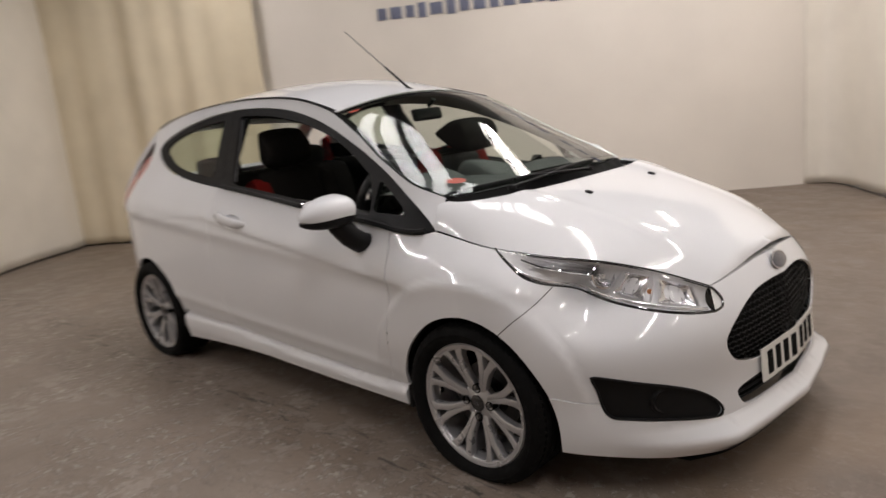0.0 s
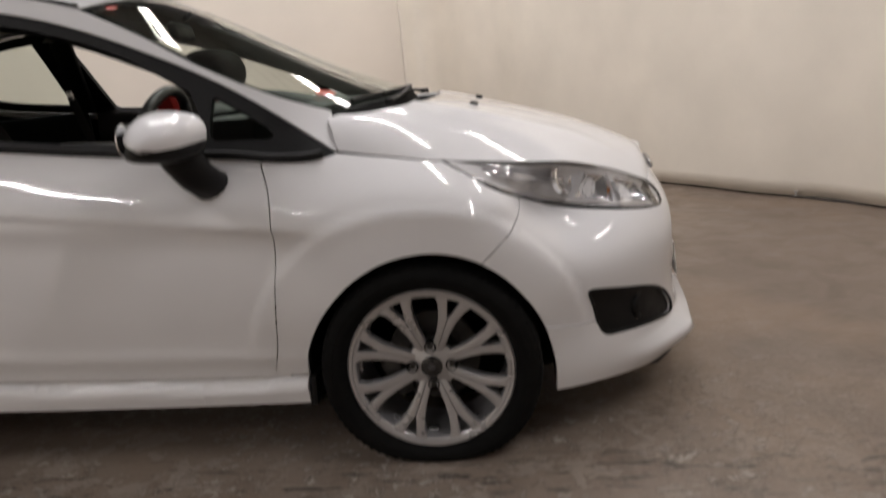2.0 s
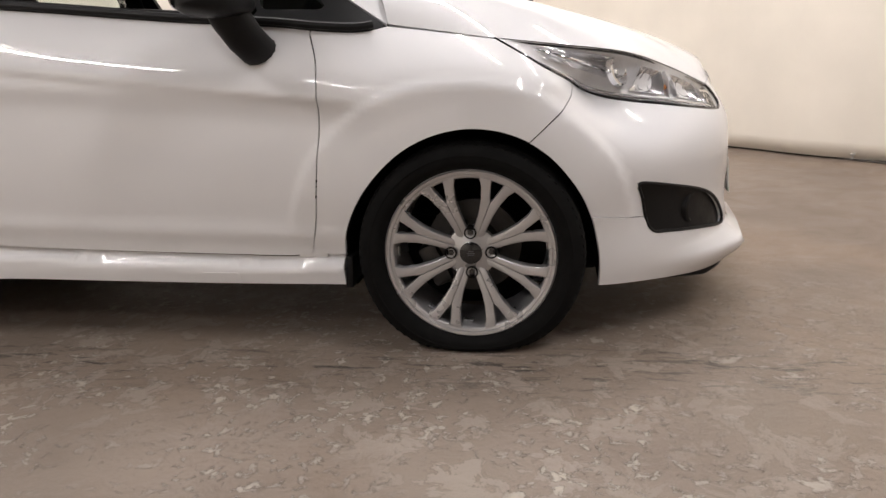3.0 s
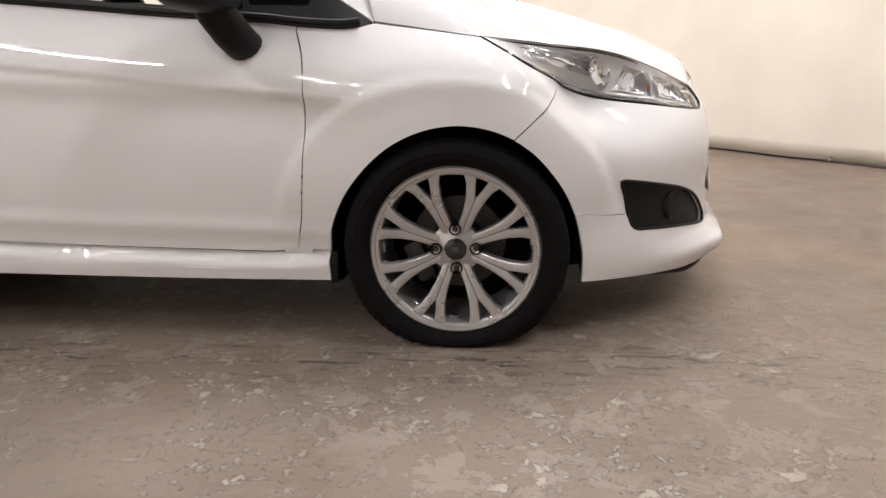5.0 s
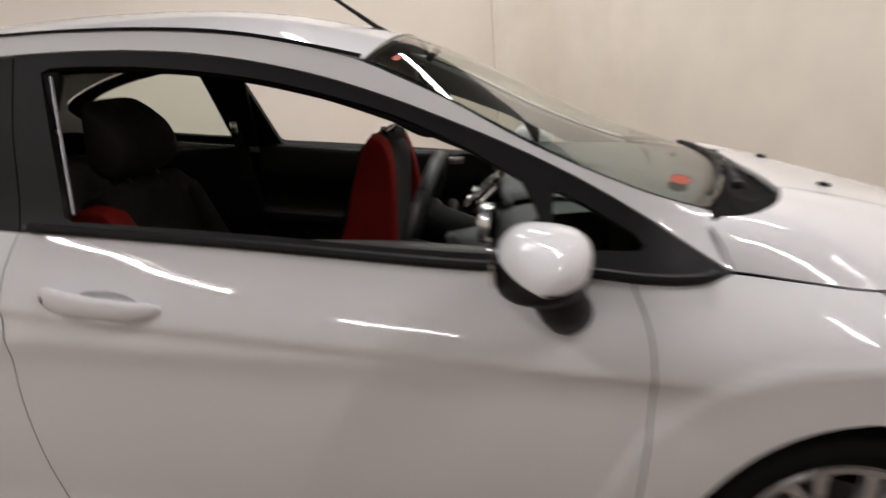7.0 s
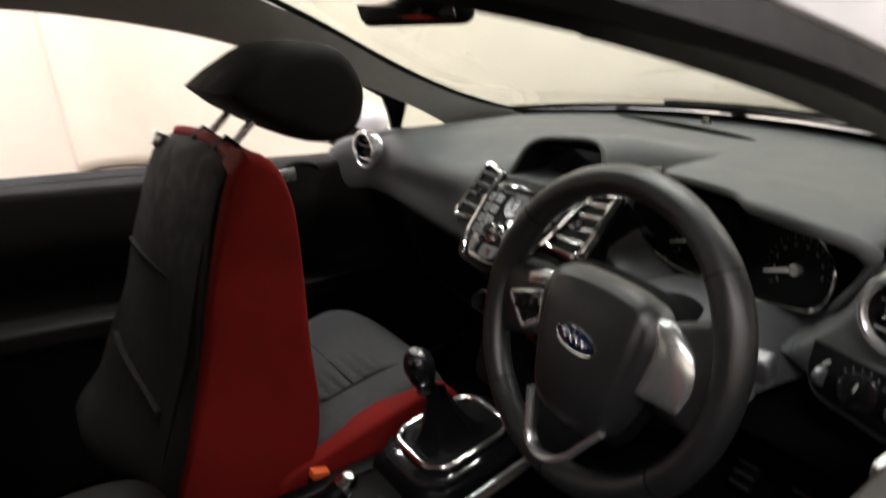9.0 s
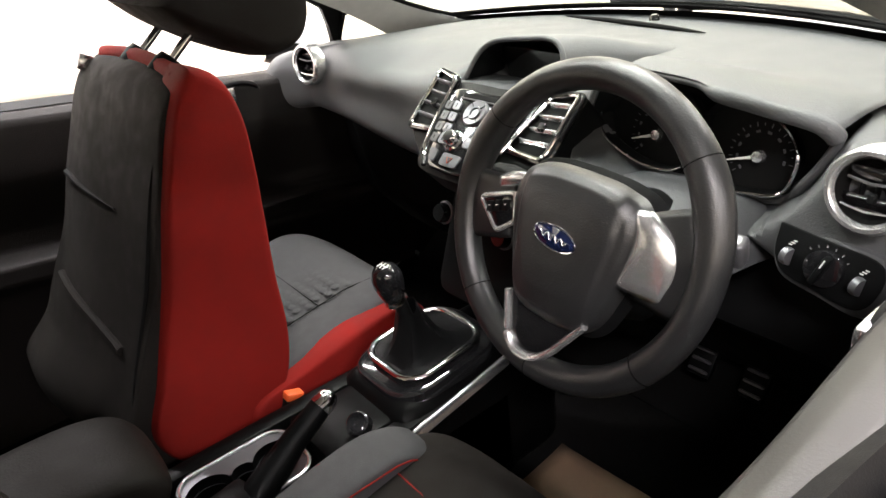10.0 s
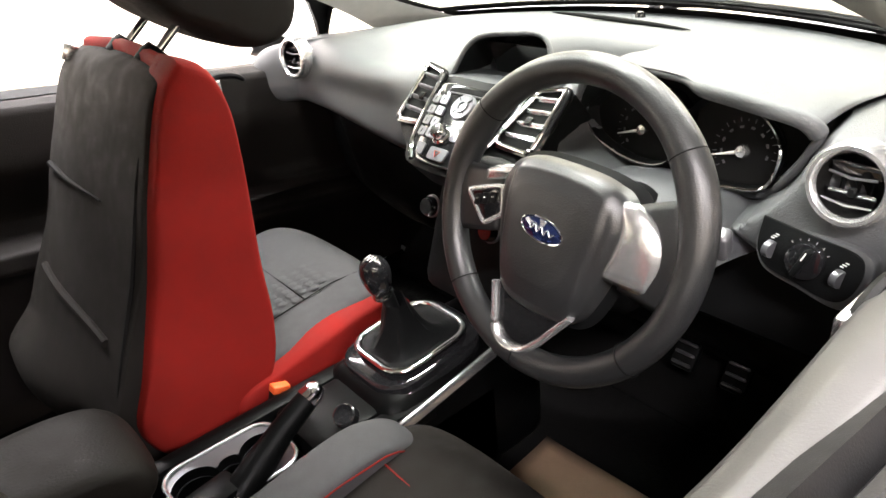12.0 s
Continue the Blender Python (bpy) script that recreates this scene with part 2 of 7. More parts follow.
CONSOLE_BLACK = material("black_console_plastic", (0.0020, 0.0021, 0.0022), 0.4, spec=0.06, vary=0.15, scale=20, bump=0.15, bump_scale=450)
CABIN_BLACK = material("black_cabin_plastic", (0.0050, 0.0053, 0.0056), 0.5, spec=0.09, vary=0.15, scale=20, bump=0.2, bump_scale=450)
SATIN_DARK = material("dark_silver_plastic", (0.13, 0.13, 0.14), 0.35, 0.6, vary=0.05, scale=30)
ORANGE = material("orange_button", (0.80, 0.12, 0.03), 0.4)
CARD = material("brown_paper", (0.24, 0.155, 0.10), 0.8, vary=0.12, scale=9, bump=0.4, bump_scale=30)

# ---- building tools ----


class Geo:
    """Vertices and faces of one part."""

    def __init__(self):
        self.v, self.f = [], []

    def add(self, verts, faces, m=None):
        k = len(self.v)
        self.v += [tuple(m @ Vector(p)) if m is not None else tuple(p) for p in verts]
        self.f += [tuple(i + k for i in f) for f in faces]
        return self

    def box(self, size, m, bevel=0.0, seg=2):
        bm = bmesh.new()
        bmesh.ops.create_cube(bm, size=1.0)
        bmesh.ops.scale(bm, vec=size, verts=bm.verts)
        if bevel:
            bmesh.ops.bevel(bm, geom=bm.edges[:], offset=bevel, segments=seg, profile=0.5, affect="EDGES")
        bm.verts.index_update()
        self.add([v.co.copy() for v in bm.verts], [[v.index for v in f.verts] for f in bm.faces], m)
        bm.free()
        return self

    def grid(self, func, nu, nv, close_u=False, close_v=False):
        """func(a, b) with a, b in 0..1."""
        pts = [func(i / (nu if close_u else nu - 1), j / (nv if close_v else nv - 1)) for i in range(nu) for j in range(nv)]
        fs = []
        for i in range(nu if close_u else nu - 1):
            for j in range(nv if close_v else nv - 1):
                a, b = i, (i + 1) % nu
                c, d = j, (j + 1) % nv
                fs.append((a * nv + c, b * nv + c, b * nv + d, a * nv + d))
        return self.add(pts, fs)

    def lathe(self, profile, m, n=40, cap=False):
        """Turns (radius, height) pairs about the local z axis."""
        pts = [(r * math.cos(2 * math.pi * i / n), r * math.sin(2 * math.pi * i / n), h) for i in range(n) for r, h in profile]
        k, fs = len(profile), []
        for i in range(n):
            for j in range(k - 1):
                a, b = i * k, ((i + 1) % n) * k
                fs.append((a + j, b + j, b + j + 1, a + j + 1))
        if cap:
            fs.append([i * k + k - 1 for i in range(n)])
            fs.append([i * k for i in range(n)][::-1])
        return self.add(pts, fs, m)

    def tube(self, path, radius, n=10, closed=False, flat=1.0, up=(0, 0, 1)):
        """A tube along the points; radius: a number or one for each point."""
        p = [Vector(q) for q in path]
        rad = [float(r) for r in radius] if isinstance(radius, (list, tuple)) else [radius] * len(p)
        pts, fs = [], []
        for i, q in enumerate(p):
            a = p[i - 1] if (i or closed) else p[i]
            b = p[(i + 1) % len(p)] if (i + 1 < len(p) or closed) else p[i]
            d = (b - a).normalized()
            ref = Vector(up) if abs(d.dot(Vector(up))) < 0.95 else Vector((0, 1, 0))
            x = d.cross(ref).normalized()
            y = x.cross(d)
            pts += [q + rad[i] * (math.cos(2 * math.pi * j / n) * x + flat * math.sin(2 * math.pi * j / n) * y) for j in range(n)]
        for i in range(len(p) if closed else len(p) - 1):
            for j in range(n):
                a, b = i * n, ((i + 1) % len(p)) * n
                fs.append((a + j, a + (j + 1) % n, b + (j + 1) % n, b + j))
        if not closed:
            fs.append(list(range(n))[::-1])
            fs.append([(len(p) - 1) * n + j for j in range(n)])
        return self.add(pts, fs)

    def prism(self, outline, depth, m, bevel=0.0):
        """A flat outline in local x, y, given thickness along z."""
        bm = bmesh.new()
        vs = [bm.verts.new((x, y, 0)) for x, y in outline]
        f = bm.faces.new(vs)
        ex = bmesh.ops.extrude_face_region(bm, geom=[f])
        top = [g for g in ex["geom"] if isinstance(g, bmesh.types.BMVert)]
        bmesh.ops.translate(bm, vec=(0, 0, depth), verts=top)
        if bevel:
            rim = [e for e in bm.edges if all(v in top for v in e.verts)]
            bmesh.ops.bevel(bm, geom=rim, offset=bevel, segments=2, profile=0.5, affect="EDGES")
        bmesh.ops.recalc_face_normals(bm, faces=bm.faces)
        bm.verts.index_update()
        self.add([v.co.copy() for v in bm.verts], [[v.index for v in f.verts] for f in bm.faces], m)
        bm.free()
        return self

    def mirrored(self):
        g = Geo()
        g.v = [(x, -y, z) for x, y, z in self.v]
        g.f = [tuple(reversed(f)) for f in self.f]
        return g

    def mesh(self, name, mat, angle=40):
        me = bpy.data.meshes.new(name)
        me.from_pydata([tuple(p) for p in self.v], [], self.f)
        me.materials.append(mat)
        bm = bmesh.new()
        bm.from_mesh(me)
        bmesh.ops.recalc_face_normals(bm, faces=bm.faces)
        bm.to_mesh(me)
        bm.free()
        me.shade_smooth()
        me.set_sharp_from_angle(angle=radians(angle))
        me.update()
        return me


def part(name, geo, mat, parent=None, label="", angle=40):
    ob = new(name, geo.mesh(name, mat, angle) if isinstance(geo, Geo) else geo)
    ob.parent = parent
    return tagged(ob, label)


def thing(name, label, category, m=None, group="", kind=""):
    ob = new(name)
    if m is not None:
        ob.matrix_world = m
    return tagged(ob, label, category, group, kind)


def inside(poly, pts):
    poly, pts = np.asarray(poly), np.asarray(pts)
    res = np.zeros(len(pts), bool)
    x, y = pts[:, 0], pts[:, 1]
    for (x0, y0), (x1, y1) in zip(poly, np.roll(poly, -1, 0)):
        hit = ((y0 > y) != (y1 > y)) & (x < (x1 - x0) * (y - y0) / (y1 - y0 + 1e-15) + x0)
        res ^= hit
    return res


def resample(poly, step):
    out = []
    for a, b in zip(poly, np.roll(poly, -1, 0)):
        n = max(1, int(math.ceil(np.linalg.norm(b - a) / step)))
        out += [a + (b - a) * k / n for k in range(n)]
    return np.array(out)


def shrink(poly, gap):
    """Moves a closed outline inwards by gap."""
    poly = np.asarray(poly, float)
    area = 0.5 * np.sum(poly[:, 0] * np.roll(poly[:, 1], -1) - np.roll(poly[:, 0], -1) * poly[:, 1])
    d1 = poly - np.roll(poly, 1, 0)
    d2 = np.roll(poly, -1, 0) - poly
    d1 /= np.linalg.norm(d1, axis=1)[:, None] + 1e-12
    d2 /= np.linalg.norm(d2, axis=1)[:, None] + 1e-12
    n = np.stack([-(d1 + d2)[:, 1], (d1 + d2)[:, 0]], 1)
    n /= np.linalg.norm(n, axis=1)[:, None] + 1e-9
    cosh = np.clip((n * np.stack([-d2[:, 1], d2[:, 0]], 1)).sum(1), 0.4, 1)
    return poly + n * (gap * np.sign(area) / cosh)[:, None]


def panel(name, outline, surf, mat, parent, holes=(), step=0.022, thick=0.012, off=0.0, gap=0.0, label="", both=True, flip=False):
    """A piece of sheet cut out of the surface surf(a, b): outline and holes are closed outlines in (a, b)."""
    from mathutils.geometry import delaunay_2d_cdt
    rings = [shrink(resample(np.asarray(outline, float), step * 0.8), gap)]
    rings += [resample(np.asarray(h, float), step * 0.8) for h in holes]
    pts, edges = [], []
    for r in rings:
        k = len(pts)
        pts += list(r)
        edges += [(k + i, k + (i + 1) % len(r)) for i in range(len(r))]
    rim = np.array(pts)
    lo, hi = rings[0].min(0), rings[0].max(0)
    gx, gy = np.meshgrid(np.arange(lo[0] + step / 2, hi[0], step), np.arange(lo[1] + step / 2, hi[1], step))
    cand = np.stack([gx.ravel(), gy.ravel()], 1)
    ok = inside(rings[0], cand)
    for h in rings[1:]:
        ok &= ~inside(h, cand)
    cand = cand[ok]
    if len(cand):
        far = np.array([np.min(np.abs(rim - c).sum(1)) > step * 0.55 for c in cand])
        cand = cand[far]
    allp = [Vector(p) for p in pts] + [Vector(p) for p in cand]
    vo, _, fo, *_ = delaunay_2d_cdt(allp, edges, [], 0, 1e-6)
    vo = np.array([tuple(p) for p in vo])
    cen = np.array([vo[list(f)].mean(0) for f in fo])
    keep = inside(rings[0], cen)
    for h in rings[1:]:
        keep &= ~inside(h, cen)
    tris = [tuple(f) for f, k in zip(fo, keep) if k]
    e = 0.009
    p3, n3 = [], []
    for a, b in vo:
        p = Vector(surf(a, b))
        da = Vector(surf(a + e, b)) - Vector(surf(a - e, b))
        db = Vector(surf(a, b + e)) - Vector(surf(a, b - e))
        n = da.cross(db)
        n = n.normalized() if n.length > 1e-12 else Vector((0, 0, 1))
        n = -n if flip else n
        p3.append(p + n * off)
        n3.append(n)
    fix = []
    for t in tris:
        a, b, c = (p3[i] for i in t)
        fix.append(t if (b - a).cross(c - a).dot(n3[t[0]]) > 0 else t[::-1])
    tris = fix
    count = {}
    for t in tris:
        for i in range(3):
            count[(t[i], t[(i + 1) % 3])] = 1
    border = [k for k in count if (k[1], k[0]) not in count]
    n = len(p3)
    low = {}
    for a, b in border:
        for i in (a, b):
            if i not in low:
                low[i] = n + len(low)
    verts = p3 + [None] * len(low)
    for i, k in low.items():
        verts[k] = p3[i] - n3[i] * thick
    walls = [(b, a, low[a], low[b]) for a, b in border]
    made = []
    for side in ((1, -1) if both else (1,)):
        me = bpy.data.meshes.new(name)
        vv = [(p[0], p[1] * side, p[2]) for p in verts]
        ff = tris + walls
        if side < 0:
            ff = [f[::-1] for f in ff]
        me.from_pydata(vv, [], ff)
        me.materials.append(mat)
        me.shade_smooth()
        rim_edges = {frozenset(k) for k in border}
        for ed in me.edges:
            if frozenset(ed.vertices) in rim_edges:
                ed.use_edge_sharp = True
        nor = []
        for poly in me.polygons:
            if len(poly.vertices) == 3:
                nor += [(n3[i][0], n3[i][1] * side, n3[i][2]) for i in poly.vertices]
            else:
                nor += [tuple(poly.normal)] * 4
        me.normals_split_custom_set(nor)
        ob = new(name, me)
        ob.parent = parent
        made.append(tagged(ob, label))
    return made


# ---- body surface ----
def curve(pts, n=24):
    """Smooth curve through the points (centripetal), n steps a span."""
    p = [np.array(q, float) for q in pts]
    p = [2 * p[0] - p[1]] + p + [2 * p[-1] - p[-2]]
    out = []
    for a, b, c, d in zip(p, p[1:], p[2:], p[3:]):
        t1 = np.linalg.norm(b - a) ** 0.5 + 1e-9
        t2 = t1 + np.linalg.norm(c - b) ** 0.5 + 1e-9
        t3 = t2 + np.linalg.norm(d - c) ** 0.5 + 1e-9
        for k in range(n):
            t = t1 + (t2 - t1) * k / n
            a1 = a * (t1 - t) / t1 + b * t / t1
            a2 = b * (t2 - t) / (t2 - t1) + c * (t - t1) / (t2 - t1)
            a3 = c * (t3 - t) / (t3 - t2) + d * (t - t2) / (t3 - t2)
            b1 = a1 * (t2 - t) / t2 + a2 * t / t2
            b2 = a2 * (t3 - t) / (t3 - t1) + a3 * (t - t1) / (t3 - t1)
            out.append(b1 * (t2 - t) / (t2 - t1) + b2 * (t - t1) / (t2 - t1))
    out.append(p[-2])
    return np.array(out)


class Table:
    """A smooth function of one number through (x, value) pairs."""

    def __init__(self, *pairs, n=16):
        c = curve(pairs, n)
        self.x, self.y = c[:, 0], c[:, 1]

    def __call__(self, x):
        return float(np.interp(x, self.x, self.y))


def ramp(x, a, b):
    t = min(1.0, max(0.0, (x - a) / (b - a)))
    return t * t * (3 - 2 * t)


# plan of the body at its widest, from the middle of the tail to the middle of the nose
PLAN = curve([(-1.90, 0.0), (-1.87, 0.40), (-1.74, 0.68), (-1.50, 0.80), (-1.245, 0.838), (-0.8, 0.842), (0.0, 0.848), (0.8, 0.846),
              (1.245, 0.850), (1.50, 0.825), (1.70, 0.742), (1.875, 0.592), (1.987, 0.38), (2.042, 0.0)], 30)
_len = np.concatenate([[0], np.cumsum(np.hypot(*np.diff(PLAN, axis=0).T))])
_zero = np.interp(0.0, PLAN[:, 0], _len)
PLAN_S = _len - _zero
S_NOSE, S_TAIL = PLAN_S[-1], PLAN_S[0]
HUB_X, HUB_Z = 1.2445, 0.298


def s_of(x):
    return float(np.interp(x, PLAN[:, 0], PLAN_S))


def plan_at(s):
    x, y = np.interp(s, PLAN_S, PLAN[:, 0]), np.interp(s, PLAN_S, PLAN[:, 1])
    e = 0.03
    dx = np.interp(s + e, PLAN_S, PLAN[:, 0]) - np.interp(s - e, PLAN_S, PLAN[:, 0])
    dy = np.interp(s + e, PLAN_S, PLAN[:, 1]) - np.interp(s - e, PLAN_S, PLAN[:, 1])
    if s > S_NOSE - e:
        dx, dy = 0.0, -1.0
    if s < S_TAIL + e:
        dx, dy = 0.0, 1.0
    k = math.hypot(dx, dy)
    return float(x), float(y), -dy / k, dx / k


CABIN = Table((0, 0), (0.05, 0.015), (0.11, 0.049), (0.17, 0.090), (0.247, 0.146), (0.41, 0.228), (0.554, 0.306), (0.66, 0.372))
LOWER = Table((0.10, 0.10), (0.17, 0.062), (0.235, 0.052), (0.30, 0.041), (0.40, 0.024), (0.50, 0.013), (0.60, 0.010), (0.70, 0.012), (0.9, 0.012))
NOSE_LOW = Table((0.10, 0.05), (0.17, 0.03), (0.24, 0.0), (0.30, 0.005), (0.36, 0.02), (0.45, 0.008), (0.52, 0.0), (0.60, 0.0), (0.9, 0.0))
ROLL = Table((0.8, 1.3), (1.05, 1.55), (1.30, 2.0), (1.53, 2.3), (1.75, 1.7), (1.9, 1.05), (2.05, 0.7), (2.3, 0.55), (2.7, 0.5))


def crease(s):
    line = 0.79 - 0.085 * s
    arc = HUB_Z + math.sqrt(max(0.0, 0.45 ** 2 - (s - HUB_X) ** 2)) if abs(s - HUB_X) < 0.45 else 0.0
    rear = HUB_Z + math.sqrt(max(0.0, 0.46 ** 2 - (s + HUB_X) ** 2)) if abs(s + HUB_X) < 0.46 else 0.0
    nose = 0.53
    base = line + (nose - line) * ramp(s, 0.9, 1.55)
    k = 28.0
    return math.log(math.exp(k * base) + math.exp(k * arc) + 0.3 * math.exp(k * rear)) / k


def raw_inset(s, z):
    zc = crease(s)
    front = ramp(s, 0.85, 1.3)
    if z > zc:
        dz = z - zc
        v = CABIN(dz) * (1 - front)
        if front > 0:
            p = 1.36 + 0.26 * ramp(s, 1.35, 1.75)
            v += front * ROLL(s) * 0.11 ** (1.2 - p) * dz ** p
    else:
        side = LOWER(z)
        nose = ramp(s, 1.5, 1.75)
        tail = ramp(-s, 1.5, 1.75)
        side -= 0.006 * math.exp(-((z - 0.395 + 0.05 * s) / 0.026) ** 2) * (1 - front)
        low = side * (1 - 0.6 * front) * (1 - max(nose, tail)) + NOSE_LOW(z) * max(nose, tail)
        v = low * (1 - math.exp(-((zc - z) / 0.04) ** 2))
    return v


# the pressed shape, softened towards the nose
GRID_S, GRID_Z = np.arange(0.55, 2.80, 0.01), np.arange(0.02, 1.56, 0.01)
_raw = np.array([[raw_inset(min(s, 2.74), z) for z in GRID_Z] for s in GRID_S])


def soften(a, sigma, axis):
    n = int(3 * sigma / 0.01)
    k = np.exp(-0.5 * (np.arange(-n, n + 1) * 0.01 / sigma) ** 2)
    pad = [(n, n) if i == axis else (0, 0) for i in (0, 1)]
    return np.apply_along_axis(lambda r: np.convolve(r, k / k.sum(), "valid"), axis, np.pad(a, pad, "edge"))


_soft1 = soften(soften(_raw, 0.035, 0), 0.020, 1)
_soft2 = soften(soften(_raw, 0.065, 0), 0.045, 1)
_w1 = np.array([ramp(s, 0.80, 1.05) for s in GRID_S])[:, None]
_w2 = np.array([ramp(s, 1.20, 1.50) for s in GRID_S])[:, None] * np.array([1 - ramp(z, 0.66, 0.74) for z in GRID_Z])[None, :]
INSET = _raw * (1 - _w1) + _w1 * (_soft1 * (1 - _w2) + _soft2 * _w2)


def inset(s, z):
    if s < 0.8:
        v = raw_inset(s, z)
    else:
        i, j = min(max((s - 0.55) / 0.01, 0), len(GRID_S) - 1.001), min(max((z - 0.02) / 0.01, 0), len(GRID_Z) - 1.001)
        a, b = int(i), int(j)
        i, j = i - a, j - b
        v = (INSET[a, b] * (1 - j) + INSET[a, b + 1] * j) * (1 - i) + (INSET[a + 1, b] * (1 - j) + INSET[a + 1, b + 1] * j) * i
    # shoulder line: a crisp edge with a shallow undercut that dies out below it
    under = 0.832 - 0.132 * max(s, -0.55) - z
    if under > 0:
        v += 0.012 * (1 - math.exp(-(under / 0.016) ** 2)) * math.exp(-((under / 0.105) ** 1.5)) * (1 - ramp(s, 0.80, 1.08)) * ramp(s, -1.1, -0.5)
    # swollen band round the front wheel arch
    if 0.6 < s < 1.75 and z < 0.85:
        r = math.hypot(s - HUB_X, z - HUB_Z)
        edge = 0.452 + 0.09 * max(0.0, HUB_X - s)
        v -= 0.012 * (1 - ramp(r, edge - 0.024, edge + 0.010)) * ramp(z, 0.30, 0.48)
    # flared lip of the wheel arches
    for hx in (HUB_X, -HUB_X):
        if abs(s - hx) < 0.5 and z < 0.8:
            r = math.hypot(s - hx, z - HUB_Z)
            v -= (0.004 if s < hx else 0.0015) * math.exp(-((r - 0.34) / 0.06) ** 2)
    return float(v)


def band(s, z):
    """The side, nose and tail of the body: a point at s along the plan and at the height z (right-hand side)."""
    x, y, nx, ny = plan_at(s)
    d = inset(s, z)
    return np.array((x - nx * d, -(y - ny * d), z))


def edge_at(e, t):
    k = t * (len(e) - 1)
    i = min(len(e) - 2, max(0, int(k)))
    return e[i] + (e[i + 1] - e[i]) * (k - i)


# ---- the hall ----


def wall_slab(name, a, b, z0, z1, thick, mat, label):
    """A wall from a to b (u, v), its thickness away from the room."""
    a, b = Vector((*a, 0)), Vector((*b, 0))
    d = (b - a).normalized()
    n = Vector((-d.y, d.x, 0))
    mid = (a + b) / 2 + n * thick / 2 + Vector((0, 0, (z0 + z1) / 2))
    g = Geo().box(((b - a).length, thick, z1 - z0), ROOM @ Matrix.Translation(mid) @ pose(0, 0, 0, 0, 0, math.degrees(math.atan2(d.y, d.x))))
    return tagged(part(name, g, mat, None), label, "wall", kind="structure")


g = Geo().grid(lambda a, b: ROOM @ Vector((-5.4 + 10.0 * a, -9.4 + 14.4 * b, 0)), 2, 2)
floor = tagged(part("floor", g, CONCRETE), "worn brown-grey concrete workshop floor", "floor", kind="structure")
# unseen dark upper walls, added to keep the windscreen's reflections dark
for nm, a, b in (("upper_wall_back", (LEFT - 0.3, BACK - 0.004), (RIGHT + 0.3, BACK - 0.004)), ("upper_wall_right", (RIGHT + 0.13, BACK), (RIGHT + 0.13, FRONT)), ("upper_wall_left", (LEFT - 0.13, FRONT), (LEFT - 0.13, BACK))):
    wall_slab(nm, a, b, 3.25, TOP, 0.1, CEILING, "unseen dark grey upper wall that darkens reflections")
wall_slab("wall_back", (LEFT - 0.3, BACK), (RIGHT + 0.3, BACK), 0, TOP, 0.2, WALL, "cream painted rear wall with lettering")
wall_slab("wall_right", (RIGHT + 0.14, BACK), (RIGHT + 0.14, FRONT), 0, TOP, -0.2 * -1, WALL, "cream painted side wall behind a sheet")
wall_slab("wall_left", (LEFT - 0.14, FRONT), (LEFT - 0.14, BACK), 0, TOP, 0.2, WALL, "cream painted side wall behind a sheet")
# unseen wall that closes the hall; cream chosen to bounce light back
wall_slab("wall_front", (RIGHT + 0.3, FRONT), (LEFT - 0.3, FRONT), 0, TOP, 0.2, WALL, "unseen cream front wall that bounces light")
g = Geo().box((10.0, 14.4, 0.12), ROOM @ pose(-0.4, -2.2, TOP + 0.06))
for k in range(40):
    g.box((0.06, 14.0, 0.035), ROOM @ pose(-5.2 + 0.25 * k, -2.2, TOP - 0.0175))
tagged(part("ceiling", g, CEILING), "pale ribbed metal roof ceiling", "ceiling", kind="structure")


def hanging_sheet(name, line, z0, z1, mat, label, folds=9, depth=0.05, seed=1, billow=0.06, group="hanging sheets"):
    """A long heavy plastic sheet hung along a line (u, v), with soft upright folds that grow towards the floor."""
    run = curve(line, 16)
    along = np.concatenate([[0], np.cumsum(np.hypot(*np.diff(run, axis=0).T))])
    length = float(along[-1])

    def spot(s):
        q = np.array([np.interp(s * length, along, run[:, k]) for k in (0, 1)])
        e = np.array([np.interp(min(1.0, s + 0.004) * length, along, run[:, k]) - np.interp(max(0.0, s - 0.004) * length, along, run[:, k]) for k in (0, 1)])
        e = e / np.linalg.norm(e)
        return Vector((*q, 0)), Vector((-e[1], e[0], 0))

    rnd = random.Random(seed)
    waves = [(rnd.uniform(0.5, 1.6) * folds, rnd.uniform(0, 6.3), rnd.uniform(0.3, 1.0)) for _ in range(6)]

    def point(s, t):
        low = 1 - t
        w = sum(k * math.sin(f * 6.283 * s + ph + 0.6 * low * math.sin(3 * s + ph)) for f, ph, k in waves) / 2.5
        w2 = noise.noise(Vector((s * length * 0.8, t * 2.2, seed * 3.1)))
        off = (depth * (0.35 + 0.65 * low) * w + billow * w2 * 0.6) * min(1.0, 0.04 + s * length / 0.6)
        base, n = spot(s)
        p = base + n * max(-0.1, min(0.1, off)) + Vector((0, 0, z0 + (z1 - z0) * t))
        return ROOM @ p

    g = Geo().grid(point, int(length * 26), 34)
    ob = part(name, g, mat, None, angle=80)
    sol = ob.modifiers.new("thickness", "SOLIDIFY")
    sol.thickness = 0.004
    return tagged(ob, label, "curtain", group)


